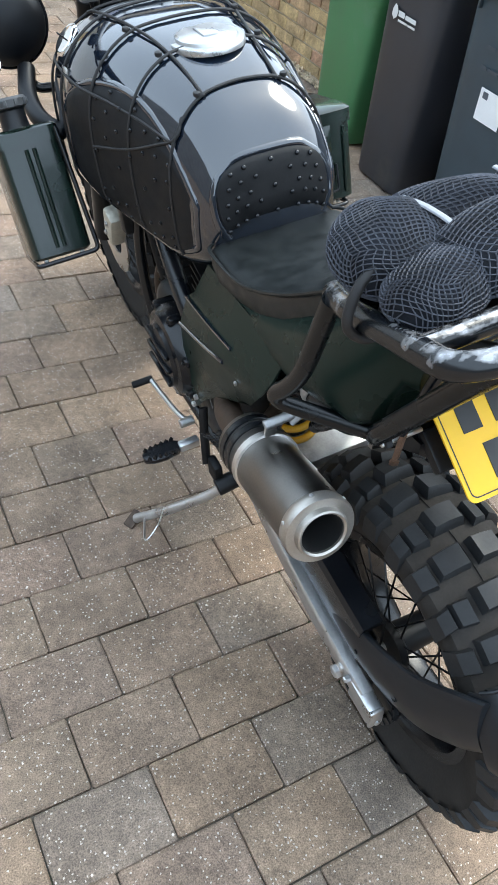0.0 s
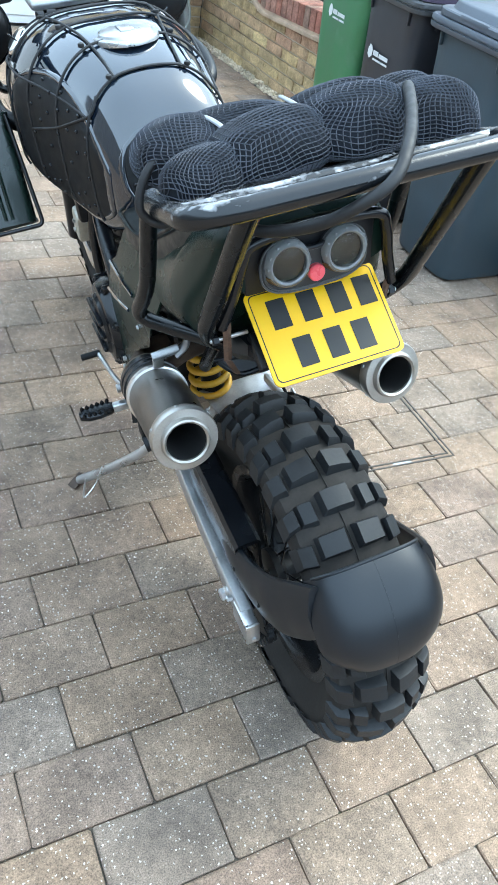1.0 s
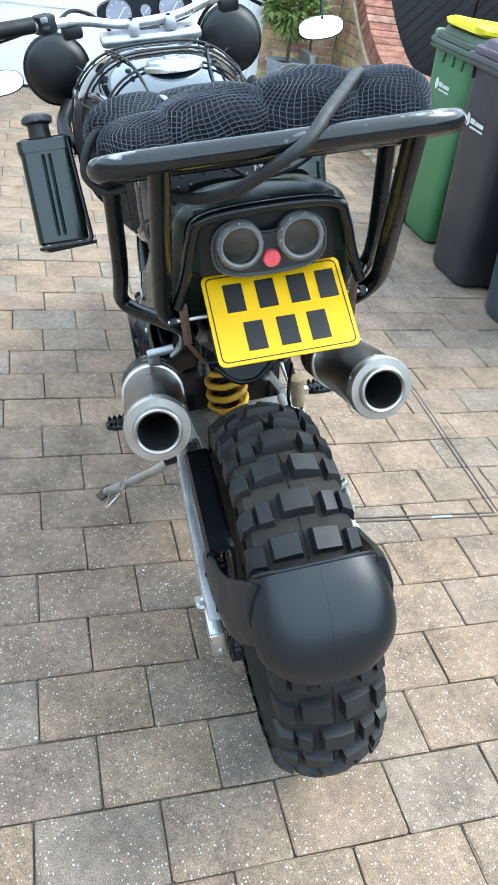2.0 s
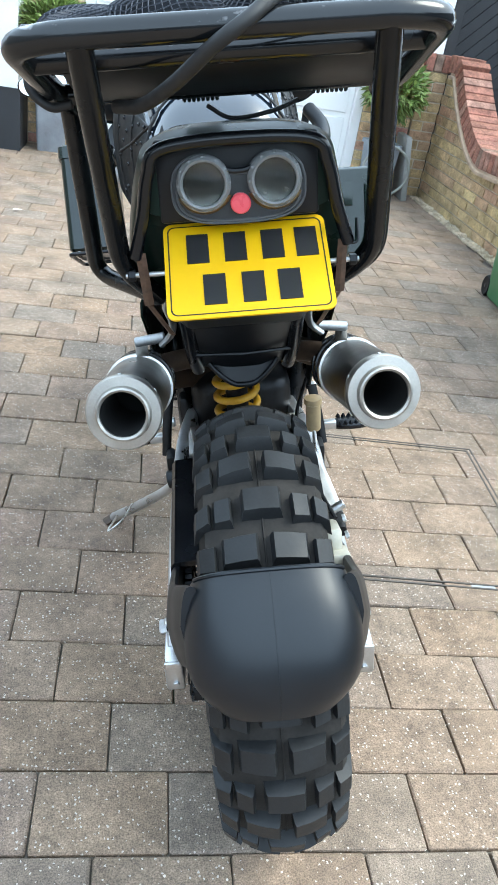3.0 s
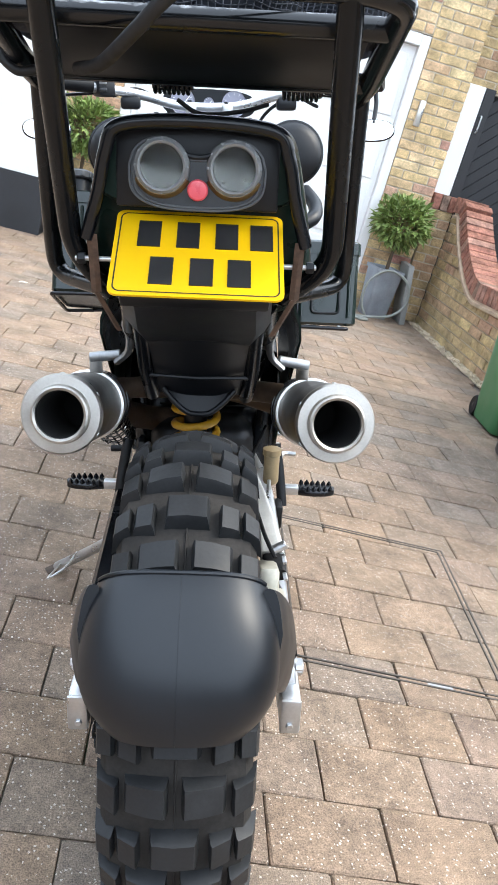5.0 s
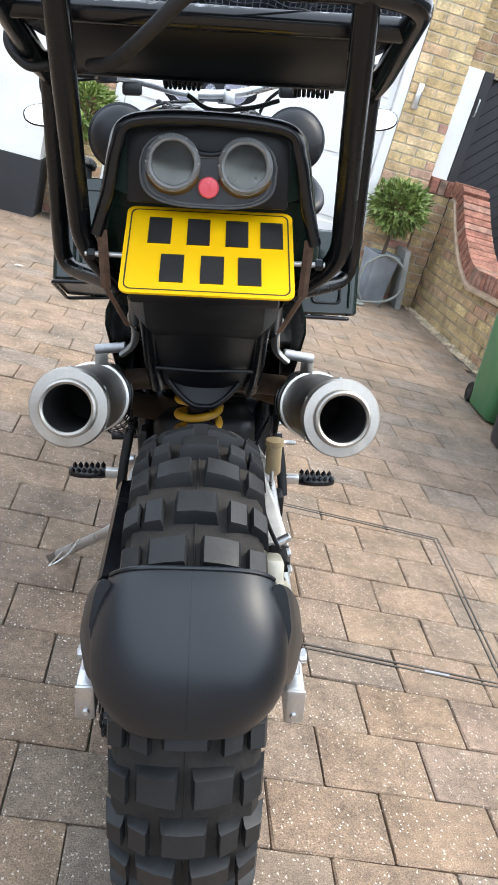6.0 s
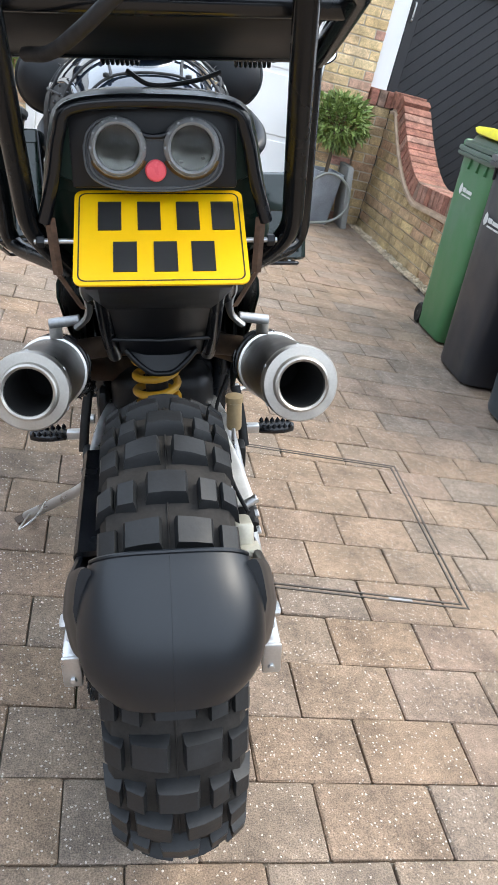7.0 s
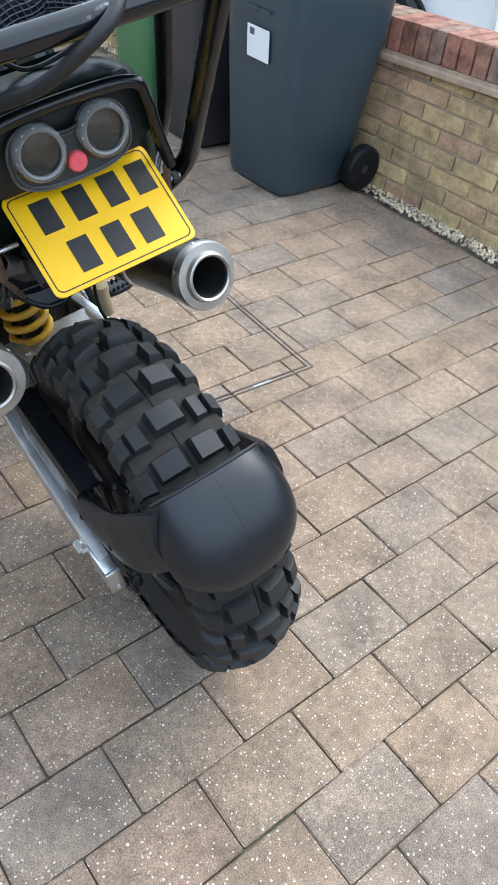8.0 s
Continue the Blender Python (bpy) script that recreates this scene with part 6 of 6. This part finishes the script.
        w = part("wheel", lathe([(0.045, -0.024), (0.085, -0.027), (0.098, -0.018), (0.1, 0.0), (0.098, 0.018), (0.085, 0.027), (0.045, 0.024)], m, 32), RUBBER, b)
        part("hub", lathe([(0.012, -0.028), (0.02, -0.026), (0.022, -0.012), (0.05, -0.01), (0.05, 0.01), (0.022, 0.012), (0.02, 0.026), (0.012, 0.028)], m, 24), BLACK_PLASTIC, w)
        for k in range(6):
            t = radians(60 * k + 15)
            part("spoke", moved(box((0.034, 0.012, 0.03), (0.034, 0, 0), 0.003), m @ Matrix.Rotation(t, 4, "Z")), RIM_GREY, w)
    return b


def logo(b, m, mat):
    """A leaf mark with a bar of print and a thinner bar under it."""
    part("leaf_mark", moved(plate_of([(0.0, -0.02), (0.013, -0.008), (0.016, 0.01), (0.008, 0.026), (-0.002, 0.03), (-0.01, 0.014), (-0.012, -0.006)], 0.0016), m @ pose(0, 0, 0, 90, 0, 0)), mat, b, smooth=False)
    bars(b, "print", [(0.02, 0.006, 0.03, 0.018), (0.055, 0.004, 0.052, 0.014), (0.022, -0.016, 0.045, 0.007), (0.072, -0.016, 0.036, 0.007)], mat, m)


LEAN_F = 4.2
bin_blue = wheelie_bin("slate-blue wheelie bin with a white sticker, standing by the wall", (-0.248, -3.85), -90, BLUE_PLASTIC, LID_GREY, LID_GREY, 0.247, 1.0, sx=1.1, sy=1.04, sz=1.05)
FRONT = lambda z: Matrix.Translation((0, -0.1795 - 0.0795 * (z - 0.03) / 0.87 - 0.0022, z)) @ pose(0, 0, 0, LEAN_F + 0.9, 0, 0)
part("sticker", moved(plate_of([(-0.064, -0.058), (0.064, -0.058), (0.064, 0.058), (-0.064, 0.058)], 0.0015), FRONT(0.577) @ pose(0.018, 0, 0, 90, 0, 0)), STICKER, bin_blue, "white paper sticker", False)
part("sticker_print", moved(plate_of([(-0.048, 0.024), (-0.022, 0.024), (-0.022, 0.048), (-0.048, 0.048)], 0.0022), FRONT(0.577) @ pose(0.018, -0.0006, 0, 90, 0, 0)), LID_GREY, bin_blue, smooth=False)
bars(bin_blue, "moulded_print", [(-0.075, 0, 0.04, 0.013), (-0.025, 0, 0.1, 0.013)], PRINT_FAINT, FRONT(0.765))
bars(bin_blue, "moulded_print", [(-0.08, 0, 0.03, 0.013), (-0.04, 0, 0.05, 0.013), (0.02, 0, 0.06, 0.013)], PRINT_FAINT, FRONT(0.695))
bin_black = wheelie_bin("black wheelie bin with white council print, standing between two bins", (-0.303, -3.272), -91, BLACK_PLASTIC, RIM_GREY, LID_PURPLE, sx=0.9, sy=0.82, sz=1.06)
logo(bin_black, FRONT(0.7) @ pose(-0.105, 0, 0) @ Matrix.Diagonal((1.6, 1, 1.15, 1)), PRINT_WHITE)
bin_green = wheelie_bin("green wheelie bin with white print, turned towards the house", (-0.2, -2.725), -1, GREEN_PLASTIC, LID_GREEN, LID_GREEN, 0.165, 0.6, sx=0.85, sy=0.85, sz=1.03)
SIDE = lambda z: Matrix.Translation((-0.193 - 0.043 * (z - 0.03) / 0.87 - 0.002, 0.0, z)) @ pose(0, 0, 0, 0, 0, -90) @ pose(0, 0, 0, 2.8, 0, 0)
logo(bin_green, SIDE(0.76) @ pose(-0.15, 0, 0) @ Matrix.Diagonal((1.6, 1, 1.15, 1)), PRINT_WHITE)


def yellow_sack():
    rings = []
    for i, (z, w, d) in enumerate(((0.0, 0.2, 0.2), (0.006, 0.212, 0.212), (0.03, 0.216, 0.216), (0.044, 0.205, 0.205), (0.05, 0.15, 0.15), (0.046, 0.03, 0.02))):
        rings.append([Vector((x + 0.005 * math.sin(0.9 * k + i), y + 0.005 * math.cos(1.3 * k + i), z * (0.75 - 0.9 * x - 0.3 * y) + 0.004 * math.sin(0.7 * k + 2 * i))) for k, (x, y) in enumerate(superellipse(w, d, 6, 40))])
    ob = part("plastic_sack", loft(rings), YELLOW_BAG)
    ob.matrix_basis = HOUSE @ pose(-0.19, -2.7, 1.062)
    tagged(ob, "folded yellow plastic sack lying on the green bin's lid", "plastic sack")


yellow_sack()


# ---- planters ----
def bush(name, label, at, radius, squash, n, seed):
    rnd = random.Random(seed)
    b = thing(name, label, "bush", HOUSE @ Matrix.Translation(at), "planters beside the garage")
    bm = bmesh.new()
    for k in range(n):
        d = Vector((rnd.gauss(0, 1), rnd.gauss(0, 1), rnd.gauss(0, 1))).normalized()
        rr = radius * (0.55 + 0.5 * rnd.random() ** 0.6) * (0.88 + 0.2 * math.sin(4 * d.x + 3 * d.z + seed) * math.cos(5 * d.y))
        p = Vector((d.x * rr, d.y * rr, d.z * rr * squash))
        out = (d + Vector((rnd.uniform(-0.7, 0.7), rnd.uniform(-0.7, 0.7), rnd.uniform(-0.5, 0.8)))).normalized()
        side = out.cross(Vector((rnd.uniform(-1, 1), rnd.uniform(-1, 1), 1))).normalized()
        up = side.cross(out)
        ln, w = rnd.uniform(0.05, 0.085), rnd.uniform(0.011, 0.018)
        q = [p, p + out * ln * 0.45 + side * w + up * 0.004, p + out * ln - up * 0.012, p + out * ln * 0.45 - side * w + up * 0.004]
        mid = p + out * ln * 0.5 - up * 0.003
        v = [bm.verts.new(x) for x in q]
        c = bm.verts.new(mid)
        for i in range(4):
            bm.faces.new((v[i], v[(i + 1) % 4], c))
    me = bpy.data.meshes.new("crown")
    bm.to_mesh(me)
    bm.free()
    me.materials.append(LEAF)
    cr = new("crown", me)
    cr.parent = b
    for k in range(7):
        a = 2 * math.pi * k / 7
        part("stem", tube(spline([(0.01 * math.cos(a), 0.01 * math.sin(a), -radius * squash - 0.2), (0.02 * math.cos(a), 0.02 * math.sin(a), -radius * squash * 0.6), (0.6 * radius * math.cos(a), 0.6 * radius * math.sin(a), 0.3 * radius)], 4), 0.006, 6), BARK, b)
    return b


def planter(label, at, w0, w1, h, yaw):
    p = thing("planter", label, "planter", HOUSE @ pose(at[0], at[1], 0, 0, 0, yaw), "planters beside the garage")
    rings = []
    for z, w in ((0.0, w0), (0.012, w0 + 0.004), (h - 0.03, w1), (h - 0.028, w1 + 0.012), (h, w1 + 0.012), (h, w1 - 0.01), (h - 0.05, w1 - 0.014)):
        rings.append([Vector((x, y, z)) for x, y in superellipse(w, w, 9, 40)])
    part("pot", loft(rings), ZINC, p)
    part("soil", moved(plate_of(superellipse(w1 - 0.016, w1 - 0.016, 9, 40), 0.02), Matrix.Translation((0, 0, h - 0.045))), SOIL, p)
    return p


planter("tapered blue-grey zinc planter in front of the brick pier", (-0.46, -0.2), 0.095, 0.12, 0.42, 12)
bush("bush", "round clipped green bush in a zinc planter", (-0.45, -0.2, 0.8), 0.235, 0.85, 1500, 3)
planter("upright blue-grey zinc planter beside the white bay wall", (-3.08, -0.17), 0.1, 0.12, 0.44, 4)
bush("bush", "round clipped green bush in an upright planter", (-3.07, -0.17, 0.86), 0.24, 0.9, 1300, 8)
hose = part("hose_coil", tube(spline([(-0.1, 0, 0.02), (-0.16, 0.0, 0.12), (-0.15, 0.02, 0.3), (0.0, 0.04, 0.42), (0.17, 0.03, 0.36), (0.22, 0.02, 0.2), (0.12, 0.0, 0.07), (-0.06, -0.02, 0.02), (-0.2, -0.06, 0.012), (-0.1, -0.12, 0.012), (-0.18, -0.16, 0.012), (-0.24, -0.05, 0.012)], 8), 0.011, 8), CABLE)
hose.matrix_basis = HOUSE @ pose(-0.46, -0.38, 0)
tagged(hose, "coil of grey hose leaning against a zinc planter", "hose")
slab = part("paving_slab", box((0.05, 0.28, 0.5), (0, 0, 0.25), 0.008), CLAY)
slab.matrix_basis = HOUSE @ pose(-0.2, -0.16, 0, 0, -9, 0)
tagged(slab, "dark grey slab leaning in the corner by the planter", "slab")


# ---- a car beyond the wall ----
def white_car():
    c = thing("car", "white parked car beyond the low brick wall", "car", HOUSE @ pose(CAR_AT[0], CAR_AT[1], 0, 0, 0, CAR_YAW))
    prof = [(-1.58, 0.3), (-1.65, 0.5), (-1.6, 0.72), (-1.4, 0.88), (-0.95, 0.98), (-0.35, 1.4), (0.3, 1.56), (1.0, 1.62), (1.37, 1.58), (1.44, 1.46), (1.43, 1.0), (1.49, 0.8), (1.51, 0.5), (1.46, 0.28)]
    side = spline([(x, 0, z) for x, z in prof], 5)
    rings = []
    for y, k, dz in ((-0.8, 0.95, 0.03), (-0.85, 0.985, 0.0), (-0.79, 1.0, 0.0), (0.0, 1.0, 0.03), (0.79, 1.0, 0.0), (0.85, 0.985, 0.0), (0.8, 0.95, 0.03)):
        rings.append([Vector((p.x * k, y * (1.0 if p.z < 0.95 else 1 - 0.05 * (p.z - 0.95) / 0.5), 0.3 + (p.z - 0.3) * k)) for p in side])
    body = part("body", loft(rings), CAR_WHITE, c)
    skin = lambda z: 0.853 * (1 - 0.05 * max(0, z - 0.95) / 0.5)
    for s in (-1, 1):
        for x in (-0.89, 1.05):
            # flat black ring paints the shade inside the open arch
            part("arch_shade_ring", lathe([(0.335, -0.012), (0.335, 0.012), (0.2, 0.012), (0.2, -0.012)], Matrix.Translation((x, s * 0.848, 0.275)) @ pose(0, 0, 0, 90, 0, 0), 40, True), MATT_BLACK, c)
            t = part("wheel", lathe([(0.19, -0.09), (0.27, -0.1), (0.295, -0.07), (0.295, 0.07), (0.27, 0.1), (0.19, 0.09)], Matrix.Translation((x, s * 0.79, 0.295)) @ pose(0, 0, 0, 90, 0, 0), 40), TYRE, c)
            part("rim", lathe([(0.05, -0.095), (0.18, -0.08), (0.2, -0.09), (0.2, 0.09), (0.18, 0.08), (0.05, 0.095)], Matrix.Translation((x, s * 0.79, 0.295)) @ pose(0, 0, 0, 90, 0, 0), 40), DARK_METAL, t)
        for q in ([(-0.62, 1.0), (-0.25, 1.33), (0.45, 1.42), (0.49, 0.97)], [(0.57, 0.97), (0.54, 1.27), (0.8, 1.26), (1.14, 1.2), (1.21, 1.17), (1.24, 1.13), (1.23, 1.09), (1.17, 1.06), (1.08, 1.04)]):
            gl = bmesh.new()
            vs = [gl.verts.new((x, s * (skin(z) + 0.003), z)) for x, z in q]
            gl.faces.new(vs if s < 0 else vs[::-1])
            part("side_window", thicken(gl, 0.004), CAR_GLASS, c)
        part("door_seam", tube(spline([(-0.72, s * skin(0.4), 0.4), (-0.76, s * skin(0.6), 0.6), (-0.74, s * skin(0.8), 0.8), (-0.68, s * skin(0.96), 0.96)], 5), 0.003, 6), MATT_BLACK, body)


CAR_AT, CAR_YAW = (2.0, -2.21), 90
white_car()


# ---- a dry leaf on the drive ----
leaf = part("dry_leaf", thicken(loft([[Vector((0.03 * t * 2 - 0.03, (0.012 * math.sin(math.pi * (0.05 + 0.9 * t))) * b, 0.004 + 0.005 * abs(b) + 0.003 * math.sin(5 * t))) for b in (-1, -0.5, 0, 0.5, 1)] for t in [k / 8 for k in range(9)]], closed_ring=False), 0.0008), DRY_LEAF)
leaf.matrix_basis = pose(-0.338, 3.864, 0.005, 0, 0, 35)
tagged(leaf, "small pale dry leaf lying on the block paving", "leaf")

# ---- pieces of walls and paving ----
def block_mesh(name, lx, ly, h, chamfer, mat, seed, jag=0.0):
    """A tumbled block, its top at z = 0, with worn, uneven arrises."""
    rnd = random.Random(seed)
    bm = bmesh.new()
    hx, hy = lx / 2, ly / 2

    def ring(dx, z, j):
        pts = []
        for sx, sy in ((-1, -1), (1, -1), (1, 1), (-1, 1)):
            c = dx + chamfer * 1.3
            for ax, ay in ((c, 0), (0, c)) if sx * sy < 0 else ((0, c), (c, 0)):
                pts.append((sx * (hx - dx - ax + dx * (ax > 0)) + rnd.uniform(-j, j), sy * (hy - dx - ay + dx * (ay > 0)) + rnd.uniform(-j, j), z))
        # a point more along each side, so that no arris is quite straight
        out = []
        for a, b, c in zip(pts[0::2], pts[1::2], pts[2::2] + pts[:1]):
            u = rnd.uniform(0.35, 0.65)
            out += [a, b, tuple(b[n] + (c[n] - b[n]) * u + (rnd.uniform(-j, j) * 0.7 if n < 2 else 0) for n in range(3))]
        return [bm.verts.new(p) for p in out]

    low = ring(0, -h, 0)
    mid = ring(0, -chamfer, jag * 0.4)
    top = ring(chamfer, 0 - 0.0006 * rnd.random(), jag)
    for a, b in ((low, mid), (mid, top)):
        for k in range(12):
            bm.faces.new((a[k], a[(k + 1) % 12], b[(k + 1) % 12], b[k]))
    bm.faces.new(top)
    bmesh.ops.recalc_face_normals(bm, faces=bm.faces)
    me = bpy.data.meshes.new(name)
    bm.to_mesh(me)
    bm.free()
    me.materials.append(mat)
    return me


ROW, LONG, JOIN = 0.1607, 0.2425, 0.003
PAVERS = [block_mesh("sett", LONG - JOIN, ROW - JOIN, 0.02, 0.0034, PAVER, 40 + i, 0.003) for i in range(8)]


def pave():
    """Setts of one size in a running bond that drifts a little from row to row."""
    rnd = random.Random(11)
    spots = []
    for k in range(-43, 36):
        y = -5.715 + ROW * k
        if y + ROW / 2 > 0.0:
            continue
        phase = -2.211 + 0.0075 * k + (LONG / 2 if k % 2 else 0)
        first = math.ceil((-9.45 - phase) / LONG)
        edges = [phase + n * LONG + rnd.uniform(-0.004, 0.004) for n in range(first, first + 42)]
        for a, b in zip(edges, edges[1:]):
            edge = -0.075 - 0.014 * y
            b = min(b, edge)
            if b - a > 0.05:
                spots.append(((a + b) / 2, y + rnd.uniform(-0.0012, 0.0012), (b - a) / LONG, rnd.randrange(8), rnd.choice((0, 180)), rnd.uniform(-0.4, 0.4), rnd.uniform(-0.0016, 0.0012), rnd.uniform(-0.35, 0.35), rnd.uniform(-0.3, 0.3)))

    # the stretch by the motorcycle's rear wheel is laid sett by sett
    def far(s):
        return abs(s[0] + 2.45) / 1.35 + abs(s[1] + 5.55) / 1.35
    spots.sort(key=far)
    for x, y, L, i, turn, yaw, z, tx, ty in spots[:300]:
        o = new("sett", PAVERS[i])
        o.parent = drive
        o.matrix_basis = pose(x, y, z, tx, ty, turn + yaw) @ Matrix.Diagonal((L, 1, 1, 1))
    verts, faces = [], []
    for x, y, L, i, turn, yaw, z, tx, ty in spots[300:]:
        me, m, n = PAVERS[i], pose(x, y, z, tx, ty, turn + yaw) @ Matrix.Diagonal((L, 1, 1, 1)), len(verts)
        verts += [m @ v.co for v in me.vertices]
        faces += [[n + j for j in p.vertices] for p in me.polygons]
    me = bpy.data.meshes.new("setts")
    me.from_pydata(verts, [], faces)
    me.materials.append(PAVER)
    o = new("setts", me)
    o.parent = drive
    tagged(o, kind="stuff")


pave()


def brick_mesh(name, lx, h, d, mat, seed):
    """A brick standing proud of its mortar: x length, z height, its face at y = 0, going back by d."""
    me = block_mesh(name, lx, h, d, 0.003, mat, seed, 0.0012)
    me.transform(pose(0, 0, 0, 90, 0, 0))
    return me


COURSE = 0.075
BRICKS = {}


def brick(parent, kind, mat, lx, h, m, d=0.06):
    key = (kind, round(lx, 3), round(h, 3), round(d, 3))
    if key not in BRICKS:
        BRICKS[key] = [brick_mesh("brick", lx, h, d, mat, len(BRICKS) * 7 + i) for i in range(3)]
    o = new("brick", BRICKS[key][random.randrange(3)])
    o.parent = parent
    o.matrix_basis = m
    return o


def lay(parent, kind, mat, x0, x1, z0, z1, y):
    """Stretcher courses between two uprights."""
    random.seed(int((x0 + 9) * 100))
    n = int((z1 - z0) / COURSE)
    for c in range(n):
        z = z0 + (c + 0.5) * COURSE
        x = x0
        first = 0.1025 if c % 2 else 0.215
        while x < x1 - 0.03:
            L = min(first, x1 - x)
            if x1 - (x + L) < 0.04:
                L = x1 - x
            brick(parent, kind, mat, L, 0.065, Matrix.Translation((x + L / 2, y, z)))
            x += L + 0.01
            first = 0.215


lay(wall_garage, "yellow", YELLOW_BRICK, -0.625, -0.212, 0.0, FRONT_TOP, 0.0)
lay(wall_garage, "yellow", YELLOW_BRICK, -3.28, -2.878, 0.0, 2.1, 0.0)
lay(wall_garage, "yellow", YELLOW_BRICK, -1.6, -0.635, 2.19, 2.75, 0.0)
# darker buff brick puts the shade of the recessed head into its colour
lay(wall_neighbour, "brown", BUFF_BRICK, -0.2, 1.0, 1.94, 2.6, 0.084)


def dividing_bricks():
    random.seed(5)
    for c in range(13):
        z0 = c * COURSE
        v = -6.9 + (0.1125 if c % 2 else 0.0)
        while v < -0.02:
            L = min(0.215, -0.005 - v)
            mid = v + L / 2
            top = min(crease(mid) - 0.006, z0 + 0.065)
            if L > 0.04 and top - z0 > 0.02:
                # courses near the sweep are cut to it
                h = round((top - z0) / 0.013) * 0.013
                brick(wall_dividing, "buff", BUFF_BRICK, L, h, Matrix.Translation((0.0, mid, z0 + h / 2)) @ pose(0, 0, 0, 0, 0, -90) @ Matrix.Translation((0, random.uniform(-0.002, 0.002), 0)))
            v += 0.225
    # a short return of brickwork up to the garage pier
    for c in range(13):
        for x, L in ((-0.156, 0.09), (-0.05, 0.1)) if c % 2 else ((-0.103, 0.196),):
            brick(wall_dividing, "buff", BUFF_BRICK, L, 0.065, Matrix.Translation((x, -0.02, c * COURSE + 0.033)), 0.04)
    for k in range(3):
        brick(wall_dividing, "red", RED_BRICK, 0.066, 0.125, Matrix.Translation((-0.17 + 0.072 * k, -0.03, 1.035)), 0.12)
    # coping of bricks on edge that follows the sweep
    v, i = -6.9, 0
    while v < -0.03:
        z = crease(v)
        slope = math.degrees(math.atan2(crease(v + 0.02) - z, 0.02))
        if slope < 60:
            brick(wall_dividing, "red", RED_BRICK, 0.066, 0.125, Matrix.Translation((-0.016, v, z + 0.04)) @ pose(0, 0, 0, slope, 0, 0) @ Matrix.Translation((0, 0, 0.0635)) @ pose(0, 0, 0, 0, 0, -90), 0.235)
        v += 0.076 * math.cos(radians(slope))
        i += 1


dividing_bricks()


def pebbles():
    rnd = random.Random(2)
    shapes = []
    for s in range(6):
        bm = bmesh.new()
        bmesh.ops.create_icosphere(bm, subdivisions=1, radius=1.0)
        for w in bm.verts:
            w.co *= rnd.uniform(0.8, 1.15)
        shapes.append(([w.co.copy() for w in bm.verts], [[w.index for w in f.verts] for f in bm.faces]))
        bm.free()
    verts, faces = [], []
    for k in range(3400):
        r = rnd.uniform(0.006, 0.012)
        m = pose(-0.045 + rnd.uniform(-0.045, 0.045), rnd.uniform(-6.5, -0.1), r * 0.3 + rnd.uniform(-0.004, 0.008), rnd.uniform(0, 360), rnd.uniform(0, 360), rnd.uniform(0, 360)) @ Matrix.Diagonal((r, r * 0.8, r * 0.65, 1))
        vs, fs = shapes[k % 6]
        n = len(verts)
        verts += [m @ p for p in vs]
        faces += [[n + j for j in f] for f in fs]
    me = bpy.data.meshes.new("gravel")
    me.from_pydata(verts, [], faces)
    me.polygons.foreach_set("use_smooth", [True] * len(me.polygons))
    me.materials.append(PEBBLE)
    o = new("gravel", me)
    o.matrix_basis = WALL
    tagged(o, "strip of pale gravel along the foot of the brick wall", "gravel", kind="stuff")


pebbles()
